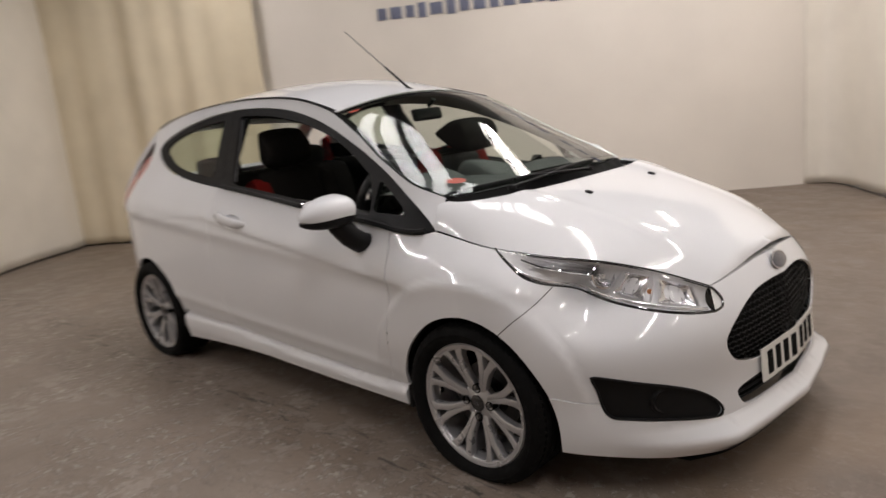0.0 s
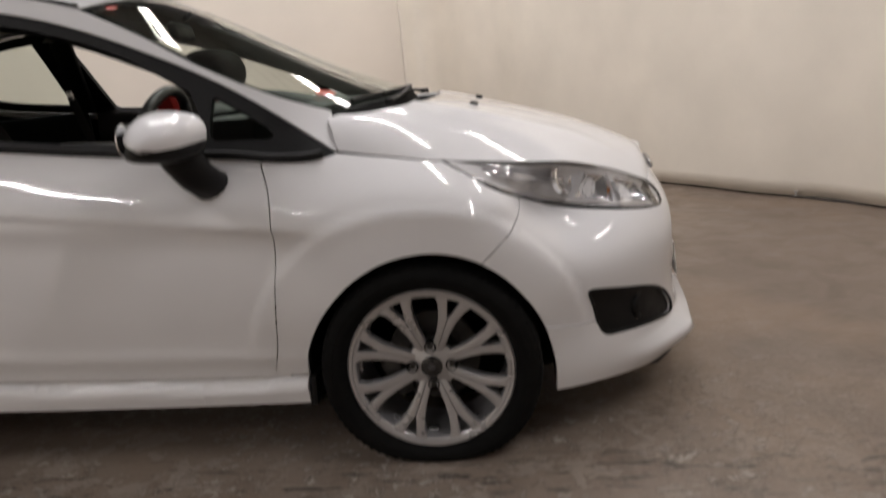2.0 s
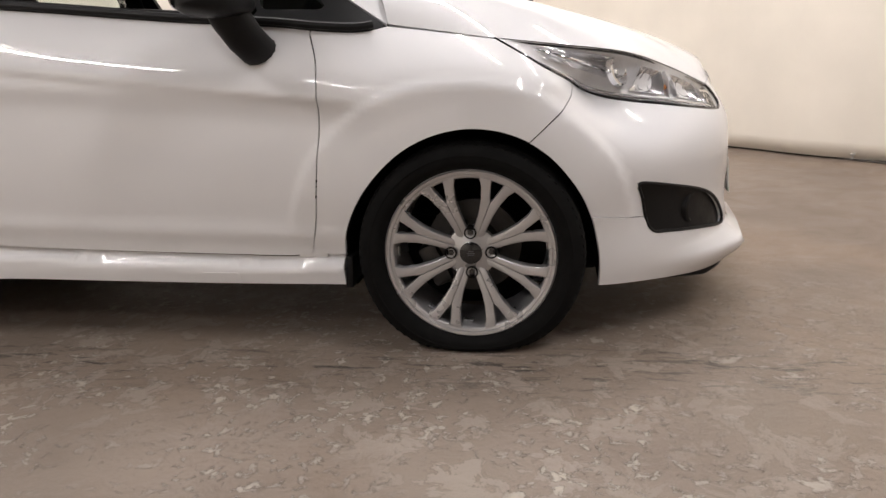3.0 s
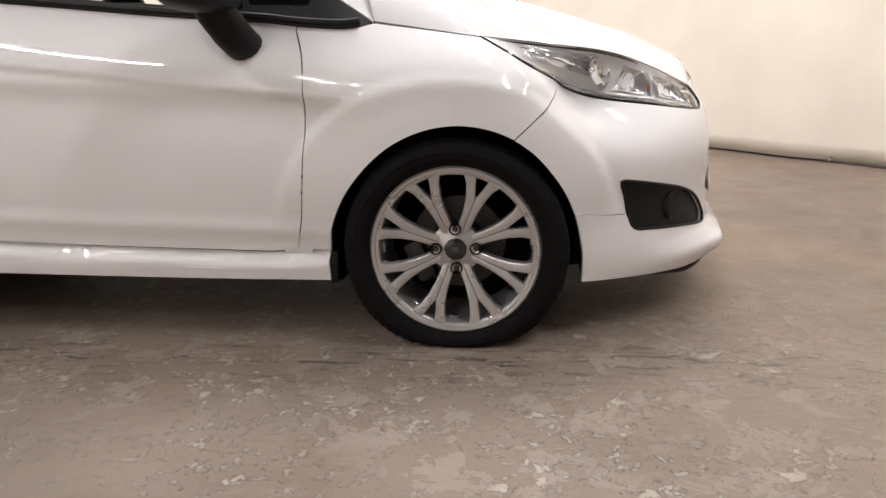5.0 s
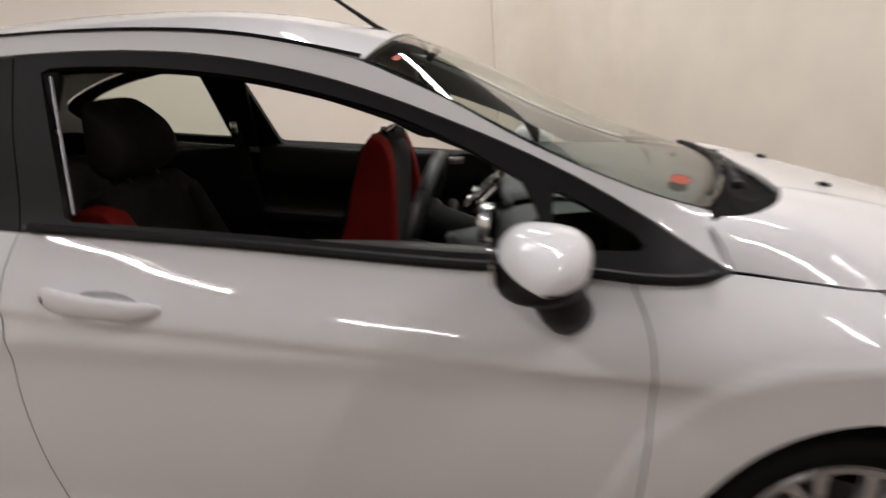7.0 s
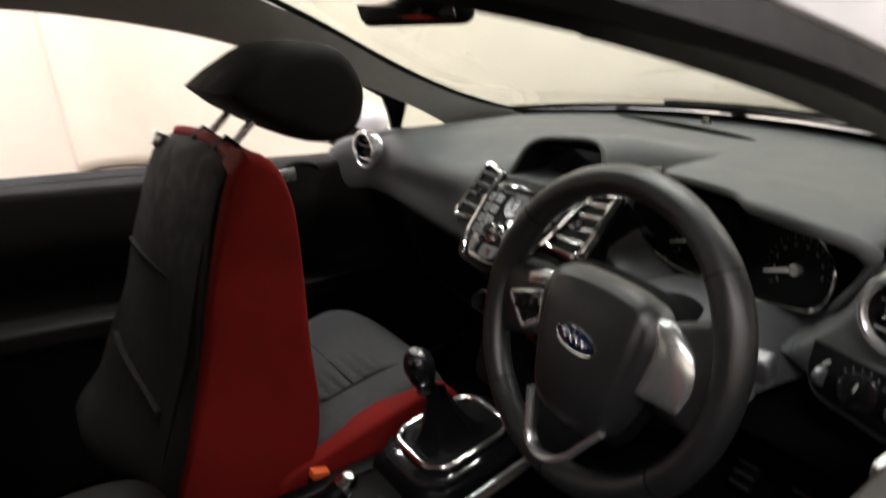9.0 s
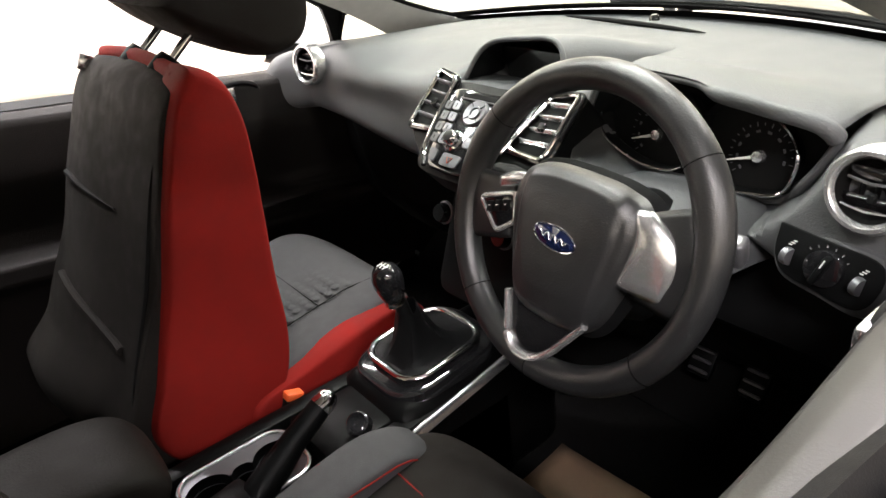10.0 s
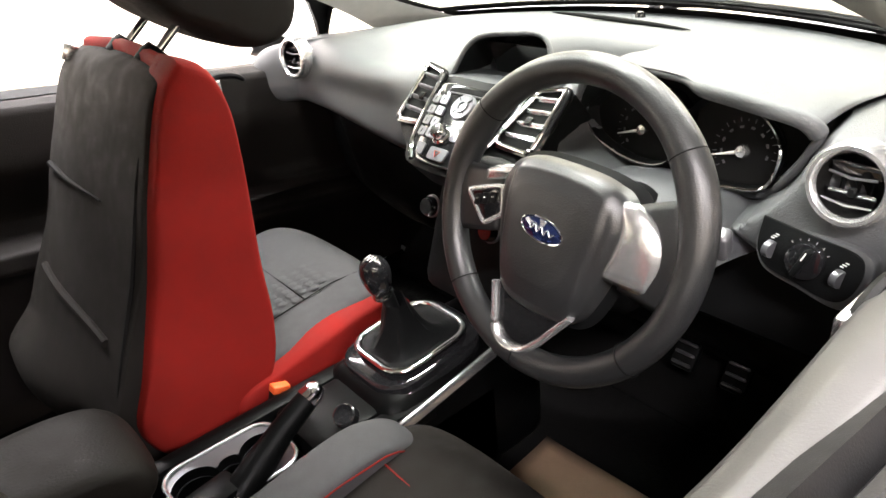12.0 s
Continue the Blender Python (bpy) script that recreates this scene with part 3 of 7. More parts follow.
hanging_sheet("hanging_sheet", [(RIGHT - 0.30, BACK - 0.008), (RIGHT - 0.08, BACK - 0.05), (RIGHT + 0.02, BACK - 0.22), (RIGHT + 0.01, BACK - 0.7), (RIGHT - 0.10, 1.0), (RIGHT - 0.30, -5.5)], 0.014, 3.3, SHEET, "cream plastic sheet wall pegged along its foot", 8, 0.050, 3)
hanging_sheet("hanging_sheet", [(LEFT, -5.5), (LEFT, BACK - 0.03)], 0.02, 3.3, SHEET, "pale cream plastic sheet hanging in loose folds", 8, 0.05, 5)
hanging_sheet("hanging_sheet", [(LEFT - 0.04, BACK - 0.18), (-2.24, BACK - 0.16)], 0.02, 3.3, SHEET_TAN, "tan plastic sheet hung in front of the rear wall", 5, 0.085, 8)

# thin dark strip and pegs along the foot of the sheet
rail = tagged(part("foot_strip", Geo().box((0.02, BACK + 5.0, 0.014), ROOM @ pose(RIGHT - 0.135, (BACK - 5.0) / 2, 0.007, 0, 0, -1.94), 0.003), FOOT_DARK), "thin dark strip along the foot of the sheet", "rail")
k = 0
v = 3.9
while v > -2.5:
    peg = Geo().lathe([(0.0, 0.0), (0.011, 0.0), (0.011, 0.006), (0.005, 0.008), (0.005, 0.022), (0.014, 0.026), (0.014, 0.034), (0.0, 0.036)], ROOM @ pose(RIGHT + 0.005 - 0.034 * (BACK - v), v, 0.014, 90, 0, 90) @ pose(0, 0, 0, -90), 10)
    tagged(part("floor_peg", peg, STEEL), "small steel peg holding the sheet's foot", "peg", "pegs along the sheet")
    v -= 0.6

# lettering high on the rear wall: plain bars of its size
sign = thing("wall_lettering", "blue-grey lettering painted high on the cream wall", "sign")
rnd = random.Random(4)


def letter_bar(u, z, w, h):
    part("letter_bar", Geo().box((w, 0.012, h), ROOM @ pose(u, BACK - 0.005, z), 0.003), LETTER, sign)


def bar_word(u, z, count, h):
    for _ in range(count):
        w = rnd.uniform(0.09, 0.15)
        letter_bar(u + w / 2, z, w, h * rnd.choice((1.0, 1.0, 1.25)))
        u += w + 0.045
    return u


u = bar_word(-0.83, 2.365, 16, 0.13)
bar_word(1.84, 2.30, 11, 0.12)


# translucent rooflights between dark purlins
for k in range(5):
    pane = part("rooflight", Geo().box((0.20, 1.5, 0.01), ROOM @ pose(0.05 + 0.30 * k, 1.25, TOP - 0.045)), SKYLIGHT)
    tagged(pane, "bright translucent rooflight panel in the roof", "rooflight", "rooflights")

# fluorescent fittings under the roof
for u, v in BATTENS:
    lamp = thing("fluorescent_batten", "white twin fluorescent batten hung below the roof", "ceiling light", ROOM @ pose(u, v, TOP - 0.70, 0, 0, 90), "fluorescent battens")
    part("body", Geo().box((1.8, 0.11, 0.06), pose(0, 0, 0), 0.01), CEILING, lamp)
    for dy in (-0.07, 0.07):
        part("tube", Geo().tube([(-0.86, dy, -0.05), (0.86, dy, -0.05)], 0.013, 8), GLOW, lamp, "glowing fluorescent tube")
    for dx in (-0.6, 0.6):
        part("hanger", Geo().tube([(dx, 0, 0.03), (dx, 0, 0.70)], 0.004, 6), STEEL, lamp, "thin hanging wire")

# ---- the car: outer panels ----
car = thing("car", "white three-door hatchback parked on the concrete floor", "car", pose(0, 0, 0))


def band2(s, z):
    """The band carried on past the middle of the nose and the tail."""
    if s > S_NOSE:
        p = band(2 * S_NOSE - s, z)
        return np.array((p[0], -p[1], p[2]))
    if s < S_TAIL:
        p = band(2 * S_TAIL - s, z)
        return np.array((p[0], -p[1], p[2]))
    return band(s, z)


def path2(*pts, n=10):
    return curve(pts, n)


def join(*runs):
    return np.concatenate([np.asarray(r, float) for r in runs])


# lines shared by the panels, as (s, z)
L_GAP = path2((0.846, 0.882), (0.872, 0.80), (0.876, 0.70), (0.862, 0.56), (0.838, 0.40), (0.822, 0.335))
L_ARCH = path2((0.906, 0.30), (0.920, 0.37), (0.979, 0.474), (1.073, 0.566), (1.166, 0.612), (1.262, 0.626), (1.361, 0.607), (1.442, 0.559), (1.513, 0.477), (1.560, 0.390), (1.585, 0.29), (1.588, 0.20))
L_LAMP_LOW = path2((1.326, 0.838), (1.400, 0.795), (1.47, 0.755), (1.60, 0.704), (1.74, 0.666), (1.89, 0.643), (2.06, 0.620), (2.13, 0.615))
L_LAMP_TIP = path2((2.13, 0.615), (2.165, 0.624), (2.178, 0.645), (2.168, 0.672), (2.155, 0.685))
L_HOOD = path2((1.042, 0.884), (1.18, 0.862), (1.326, 0.838), (1.45, 0.824), (1.62, 0.815), (1.80, 0.800), (1.90, 0.776), (2.02, 0.733), (2.155, 0.685))
L_HOODFRONT = path2((2.155, 0.685), (2.30, 0.703), (2.45, 0.716), (S_NOSE, 0.720))
L_BELT = path2((1.042, 0.884), (0.982, 0.873), (0.885, 0.879), (0.765, 0.896), (0.642, 0.909), (0.516, 0.921), (0.388, 0.936), (0.124, 0.969), (-0.152, 1.001), (-0.446, 1.032))
L_FRAME = path2((1.042, 0.884), (0.962, 0.937), (0.888, 0.990), (0.765, 1.068), (0.637, 1.136), (0.505, 1.197), (0.368, 1.255), (0.226, 1.306), (0.081, 1.346), (-0.067, 1.376), (-0.216, 1.394), (-0.367, 1.403), (-0.520, 1.405))
L_FRAME2 = path2((-0.520, 1.405), (-0.70, 1.394), (-0.929, 1.358), (-1.10, 1.310), (-1.215, 1.262), (-1.235, 1.232))
L_QUARTER_LOW = path2((-1.235, 1.232), (-1.19, 1.192), (-1.08, 1.140), (-0.939, 1.098), (-0.70, 1.060), (-0.446, 1.032))
L_DITCH = path2((1.015, 0.990), (0.888, 1.040), (0.765, 1.095), (0.637, 1.160), (0.503, 1.238), (0.390, 1.296), (0.280, 1.345), (0.074, 1.401), (-0.076, 1.424), (-0.226, 1.438), (-0.50, 1.449), (-0.85, 1.437), (-1.15, 1.395), (-1.36, 1.345))
L_DOORREAR = path2((-0.446, 1.032), (-0.459, 0.962), (-0.456, 0.90), (-0.448, 0.80), (-0.448, 0.70), (-0.435, 0.60), (-0.415, 0.50), (-0.393, 0.428), (-0.352, 0.367), (-0.30, 0.346))
L_DOORLOW = path2((-0.30, 0.346), (-0.134, 0.334), (0.223, 0.315), (0.564, 0.301), (0.77, 0.296), (0.808, 0.304), (0.822, 0.335))
L_SILLLOW = path2((0.900, 0.214), (0.555, 0.219), (0.212, 0.228), (-0.153, 0.236), (-0.55, 0.22), (-0.90, 0.195))
L_REARARCH = path2((-0.90, 0.195), (-0.905, 0.30), (-0.945, 0.43), (-1.04, 0.55), (-1.15, 0.61), (-1.245, 0.626), (-1.34, 0.61), (-1.45, 0.545), (-1.54, 0.43), (-1.575, 0.30), (-1.58, 0.21))
L_SEAM = np.array([(1.565, 0.716), (1.52, 0.682), (1.46, 0.636), (1.405, 0.590)])
i_seam = int(np.argmin(np.abs(L_LAMP_LOW[:, 0] - 1.565)))
i_arch = int(np.argmin(np.hypot(*(L_ARCH - (1.405, 0.585)).T)))
arch_top = int(np.argmin(np.abs(L_ARCH[:, 1] - 0.32)[:30]))

# wing
i_hood = int(np.argmin(np.abs(L_HOOD[:, 0] - 1.326)))
i_beltgap = int(np.argmin(np.abs(L_BELT[:, 0] - 0.848)))
wing = join(L_ARCH[:i_arch + 1], L_SEAM[::-1][1:-1], L_LAMP_LOW[:i_seam + 1][::-1], L_HOOD[:i_hood][::-1], L_BELT[1:i_beltgap + 1], L_GAP[1:], [(0.822, 0.30)])
panel("front_wing", wing, band, PAINT, car, gap=0.0018, step=0.014)
# door skin
door_line = join(L_BELT[i_beltgap:], L_DOORREAR[1:], L_DOORLOW[1:], L_GAP[::-1][1:-1])
HANDLE = np.array([(-0.222 + 0.082 * math.cos(a), 0.884 - 0.010 * math.cos(a) + 0.030 * math.sin(a)) for a in np.linspace(0, 2 * math.pi, 28, endpoint=False)])
doors = panel("door", door_line, band, PAINT, car, holes=[HANDLE], gap=0.0018, step=0.013)
# the wing runs on under the door's rounded lower corner
panel("corner_fill", np.array([(0.770, 0.288), (0.850, 0.288), (0.850, 0.360), (0.812, 0.345), (0.800, 0.318), (0.770, 0.310)]), band, PAINT, car, off=-0.0045, step=0.015, thick=0.003)
# sill skirt
sill_top = join([(0.900, 0.300), (0.83, 0.300)], L_DOORLOW[::-1][18:] - np.array((0, 0.004)), path2((-0.32, 0.35), (-0.6, 0.345), (-0.93, 0.36)))


def sill_surf(s, z):
    x, y, nx, ny = plan_at(s)
    zl = float(np.interp(s, L_DOORLOW[:50, 0], L_DOORLOW[:50, 1])) if s > -0.3 else 0.346
    d = 0.022 + 0.22 * max(0.0, 0.262 - z) + 0.034 * ramp(z, zl - 0.035, zl - 0.006)
    return np.array((x - nx * d, -(y - ny * d), z))


panel("sill_skirt", join(L_SILLLOW, [(-0.905, 0.28), (-0.93, 0.36)], sill_top[::-1]), sill_surf, PAINT, car, gap=0.001, step=0.02, thick=0.03)
# pillar, roof rail and rear quarter in one pressing
quarter = join(L_FRAME, L_FRAME2[1:], L_QUARTER_LOW[1:], L_DOORREAR[1:], [(-0.32, 0.352)], path2((-0.34, 0.352), (-0.6, 0.347), (-0.925, 0.362)), L_REARARCH[int(len(L_REARARCH) * 0.13):-10],
               path2((-1.60, 0.50), (-1.62, 0.62), (-1.60, 0.78), (-1.50, 0.90), (-1.42, 1.02), (-1.36, 1.13), (-1.33, 1.24), (-1.36, 1.345)), L_DITCH[::-1][1:])
panel("body_side", quarter, band, PAINT, car, gap=0.0015)
# front bumper, whole width


L_GRILLE = path2((S_NOSE, 0.412), (2.46, 0.413), (2.36, 0.417), (2.25, 0.430), (2.185, 0.452), (2.150, 0.490), (2.142, 0.522), (2.165, 0.555), (2.236, 0.600), (2.33, 0.632), (2.41, 0.643), (S_NOSE, 0.648))
L_INTAKE = path2((S_NOSE, 0.285), (2.40, 0.286), (2.245, 0.290), (2.215, 0.300), (2.195, 0.340), (2.21, 0.352), (2.36, 0.368), (S_NOSE, 0.374))
L_FOG = path2((1.694, 0.460), (1.712, 0.42), (1.733, 0.350), (1.755, 0.328), (1.80, 0.322), (1.95, 0.306), (2.08, 0.289), (2.115, 0.288), (2.124, 0.304), (2.10, 0.338), (2.04, 0.378), (1.95, 0.412), (1.83, 0.440), (1.73, 0.460), (1.70, 0.464))
L_SKIRTTOP = path2((1.586, 0.388), (1.65, 0.378), (1.715, 0.372))
L_CHIN = path2((1.588, 0.20), (1.776, 0.190), (1.962, 0.178), (2.20, 0.158), (2.40, 0.150), (S_NOSE, 0.148))
i_sk = int(np.argmin(np.abs(L_ARCH[:, 1] - 0.388)[len(L_ARCH) // 2:])) + len(L_ARCH) // 2
top_run = join(L_HOODFRONT[::-1], L_LAMP_TIP[::-1][1:], L_LAMP_LOW[::-1][1:len(L_LAMP_LOW) - i_seam])
low_run = join(L_SEAM[1:-1], L_ARCH[i_arch:i_sk + 1], L_SKIRTTOP[1:], path2((1.735, 0.325), (1.80, 0.300), (1.95, 0.284), (2.12, 0.262), (2.30, 0.262), (S_NOSE, 0.262)))
right_half = join(top_run, low_run)


def mirror_s(c):
    m = np.asarray(c)[::-1].copy()
    m[:, 0] = 2 * S_NOSE - m[:, 0]
    return m


bumper_line = join(right_half, mirror_s(right_half)[1:-1])
grille_hole = join(L_GRILLE, mirror_s(L_GRILLE)[1:-1])
intake_hole = join(L_INTAKE, mirror_s(L_INTAKE)[1:-1])
panel("front_bumper", bumper_line, band2, PAINT, car, holes=[grille_hole, intake_hole, L_FOG[:-1], mirror_s(L_FOG[:-1])], both=False, thick=0.010, gap=0.0012)


def skirt_surf(s, z):
    ss = min(s, 2 * S_NOSE - s)
    x, y, nx, ny = plan_at(ss)
    k = ramp(ss, 1.72, 2.12)
    lip = (0.050 + 0.018 * math.exp(-((ss - 2.13) / 0.07) ** 2)) * k * (1 - ramp(z, 0.232, 0.283)) * (0.30 + 0.70 * ramp(z, 0.15, 0.225)) + 0.004 * (1 - k)
    d = inset(ss, z) - lip
    p = np.array((x - nx * d, -(y - ny * d), z))
    if s > S_NOSE:
        p[1] = -p[1]
    return p


skirt_half = join(path2((S_NOSE, 0.280), (2.40, 0.281), (2.25, 0.284), (2.12, 0.281), (1.95, 0.300), (1.80, 0.316), (1.745, 0.324), (1.72, 0.370))[:-1], L_SKIRTTOP[::-1], L_ARCH[i_sk:], L_CHIN[1:])
panel("front_skirt", join(skirt_half, mirror_s(skirt_half)[1:-1]), skirt_surf, PAINT, car, both=False, thick=0.010, gap=0.001)
# black splitter under the chin
g = Geo()
g.grid(lambda a, b: skirt_surf(2.0 + a * 2 * (S_NOSE - 2.0), 0.165) + np.array((-0.10 * b - 0.004, 0, -0.012 - 0.01 * b)), 60, 4)
part("splitter", g, BLACK_TRIM, car, "black plastic splitter lip")

# bonnet: a height field between its edge lines
LAMP_TOP = curve([band(1.326, 0.838), (1.473, -0.675, 0.816), (1.662, -0.574, 0.786), (1.782, -0.478, 0.742), band(2.155, 0.685)], 12)
EDGE = join([band(s, z) for s, z in L_HOOD[:i_hood]], LAMP_TOP, [band(s, z) for s, z in L_HOODFRONT[1:]])
EDGE_X, EDGE_Y, EDGE_Z = EDGE[:, 0], -EDGE[:, 1], EDGE[:, 2]
MID_Z = Table((0.90, 1.0), (1.05, 0.996), (1.22, 0.984), (1.395, 0.952), (1.6, 0.897), (1.78, 0.836), (1.90, 0.779), (1.97, 0.740), (2.01, 0.716))
POW = Table((1.0, 17.0), (1.2, 8.0), (1.4, 4.0), (1.6, 3.0), (1.85, 2.6), (2.1, 2.4))
BON_X0 = 1.000


def bonnet(x, y):
    ey = max(0.02, float(np.interp(x, EDGE_X, EDGE_Y)))
    ez = float(np.interp(x, EDGE_X, EDGE_Z))
    w = min(1.15, abs(y) / ey)
    mz = max(MID_Z(x), ez)
    z = ez + (mz - ez) * (1 - w ** POW(x))
    # soft raised creases running forwards from the screen
    c = 0.44 - 0.13 * (x - 1.1)
    z += 0.006 * math.exp(-((abs(y) - c) / 0.035) ** 2) * ramp(x, 1.05, 1.2) * (1 - ramp(x, 1.7, 1.9))
    return np.array((x, y, z))


def screen_foot(y):
    return 1.030 + 0.215 * (1 - min(1.0, abs(y) / 0.635) ** 4.0) ** 0.52


rear = np.array([(1.012, 0.66)] + [(screen_foot(y), y) for y in 0.634 * np.sin(np.linspace(math.pi / 2, -math.pi / 2, 44))] + [(1.012, -0.66)])
side_r = np.array([(x, -y) for x, y in zip(EDGE_X, EDGE_Y)])
side_l = side_r[::-1] * (1, -1)
panel("bonnet", join(rear[::1], side_r, side_l[1:]), bonnet, PAINT, car, both=False, gap=0.002, step=0.02)

# painted flange of the bumper under the bonnet's front edge
front_edge = join(L_HOODFRONT, mirror_s(L_HOODFRONT)[1:])
part("bonnet_landing", Geo().grid(lambda a, b: tuple(band2(*edge_at(front_edge, a)) + np.array((-0.045 * b + 0.001, 0, -0.003 + 0.004 * b))), 60, 4), PAINT, car)

# windscreen, roof
PILLAR = np.array([band(s, z) for s, z in L_DITCH])
n_ws = int(np.argmin(np.abs(L_DITCH[:, 0] - 0.280)))
WS_EDGE, ROOF_EDGE = PILLAR[:n_ws + 1], PILLAR[n_ws:]


def smoothed(e, deg):
    """The run of points e drawn out smooth."""
    q = np.linspace(0, 1, len(e))
    return np.stack([np.polyval(np.polyfit(q, e[:, k], deg), q) for k in range(3)], 1)


WS_FAIR, ROOF_FAIR = smoothed(WS_EDGE, 4), smoothed(ROOF_EDGE, 5)
WS_FAIR = WS_FAIR + np.linspace(0, 1, len(WS_FAIR))[:, None] ** 2 * (ROOF_FAIR[0] - WS_FAIR[-1])


def screen(t, w):
    p = edge_at(WS_FAIR, t)
    b = 1 - w * w
    return np.array((p[0] + (0.185 * (1 - t) + 0.022 * t) * b - 0.004, -abs(p[1]) * w, p[2] + (0.012 * (1 - t) + 0.064 * t) * b - 0.004 - 0.0015 * t))


def roof(t, w):
    p = edge_at(ROOF_FAIR, t)
    b = 1 - abs(w) ** (2.0 + 0.2 * ramp(t, 0, 0.3))
    fx = 0.022 * (1 - ramp(t, 0, 0.35))
    return np.array((p[0] + fx * b, -abs(p[1]) * w, p[2] + (0.064 + 0.008 * ramp(t, 0, 0.4)) * b - 0.0055))


def square(a, b, c, d, n=24):
    top = [(a + (b - a) * k / n, c) for k in range(n)]
    right = [(b, c + (d - c) * k / n) for k in range(n)]
    return np.array(top + right + [(b - (b - a) * k / n, d) for k in range(n)] + [(a, d - (d - c) * k / n) for k in range(n)])


def foot_line(w):
    return 0.004 + 0.035 * (1 - w * w)


def screen_ring(t0, t1, w0):
    ws = np.linspace(-w0, w0, 24)
    return np.array([(foot_line(w) + t0, w) for w in ws] + [(t1, w) for w in ws[::-1]])


panel("windscreen", screen_ring(0.0, 0.998, 0.975), screen, GLASS, car, both=False, step=0.04, thick=0.004, flip=True, label="clear raked windscreen glass")
panel("screen_border", screen_ring(0.0, 0.997, 0.995), screen, INNER, car, holes=[screen_ring(0.044, 0.972, 0.955)], both=False, step=0.03, thick=0.003, off=0.006, flip=True, label="black printed border behind the glass")
panel("roof", square(0.001, 0.985, -0.985, 0.985), roof, PAINT, car, both=False, step=0.035, flip=True, thick=0.004)
for w0, w1 in ((-1.0, -0.972), (0.972, 1.0)):
    panel("roof_moulding", square(0.004, 0.99, w0, w1), roof, BLACK_TRIM, car, both=False, step=0.03, flip=True, thick=0.004, off=-0.006, label="black roof drip moulding")

# black window surrounds and glass
L_OPENTOP = path2((0.640, 1.078), (0.505, 1.159), (0.37, 1.223), (0.237, 1.269), (0.103, 1.307), (-0.035, 1.335), (-0.174, 1.355), (-0.32, 1.368), (-0.425, 1.371))
opening = join(L_OPENTOP, [(-0.447, 1.361), (-0.352, 1.056)], path2((-0.330, 1.046), (-0.152, 1.028), (0.124, 0.997), (0.388, 0.964), (0.60, 0.942), (0.690, 0.932)), [(0.698, 0.942), (0.664, 1.03)])
L_PILLARB = path2((-0.520, 1.405), (-0.497, 1.25), (-0.470, 1.13), (-0.446, 1.032))
sail_glass = join(path2((0.704, 1.052), (0.700, 1.0), (0.706, 0.955), (0.722, 0.944)), path2((0.80, 0.940), (0.868, 0.938), (0.876, 0.946)), path2((0.855, 0.968), (0.79, 1.010), (0.716, 1.055)))
frame_line = join(L_FRAME, L_PILLARB[1:], L_BELT[::-1][1:-1])
panel("window_frame", frame_line, band, BLACK_TRIM, doors[0], holes=[opening, sail_glass], both=False, gap=0.001, step=0.016, off=-0.002, thick=0.02, label="matt black door window surround")
panel("sail_window", sail_glass, band, GLASS, doors[0], both=False, off=-0.006, thick=0.003, label="small fixed corner glass")
frames_l = panel("window_frame", frame_line, band, BLACK_TRIM, car, holes=[opening, sail_glass], both=True, gap=0.001, step=0.02, off=-0.002, thick=0.02)
bpy.data.objects.remove(frames_l[0])
frames_l[1].parent = doors[1]
for nm, line in (("sail_window", sail_glass),):
    pl = panel(nm, line, band, GLASS, car, off=-0.008, thick=0.003, step=0.03)
    bpy.data.objects.remove(pl[0])
    pl[1].parent = doors[1]
q_glass = join(path2((-0.60, 1.362), (-0.75, 1.350), (-0.929, 1.318), (-1.06, 1.278), (-1.125, 1.245)), path2((-1.11, 1.215), (-1.0, 1.158), (-0.85, 1.118), (-0.70, 1.096), (-0.555, 1.080)))
panel("quarter_frame", join(L_FRAME2, L_QUARTER_LOW[1:-1], L_PILLARB[::-1][:-1]), band, BLACK_TRIM, car, holes=[q_glass], gap=0.003, off=-0.003, step=0.02, label="black rear side window surround")
panel("quarter_window", q_glass, band, GLASS, car, off=-0.007, thick=0.003, label="tinted fixed rear side window")
# belt weatherstrip along the door's window sill
strip = [band(s, z) + np.array((0, -0.004, 0.012)) for s, z in L_BELT]
part("weatherstrip", Geo().tube([tuple(p) for p in strip[6:-1]], 0.011, 8), BLACK_TRIM, doors[0], "black rubber weatherstrip")
part("weatherstrip", Geo().tube([(p[0], -p[1], p[2]) for p in strip[6:-1]], 0.011, 8), BLACK_TRIM, doors[1], "black rubber weatherstrip")
# pale window channel on the rear edge of the opening
part("window_channel", Geo().tube([tuple(band(-0.432, 1.350) + np.array((0.008, 0.006, 0))), tuple(band(-0.340, 1.058) + np.array((0.008, 0.006, 0)))], 0.0042, 8), SATIN_DARK, doors[0], "pale silver window guide channel")

# black backing added to keep the gaps dark and light out of the cabin
inner_line = join(L_BELT[::-1], L_HOOD[1:i_hood + 1], L_LAMP_LOW[1:i_seam], L_SEAM[1:-1], L_ARCH[:i_arch][::-1], [(0.9, 0.22)], L_SILLLOW[1:], L_REARARCH[1:-12], [(-1.60, 0.7), (-1.45, 0.95), (-1.36, 1.13)], path2((-1.34, 1.15), (-1.235, 1.15), (-1.08, 1.12), (-0.939, 1.078), (-0.70, 1.045), (-0.46, 1.02)))
panel("gap_backing", inner_line, band, INNER, car, off=-0.030, step=0.04, thick=0.01, label="added black backing behind the panel gaps")

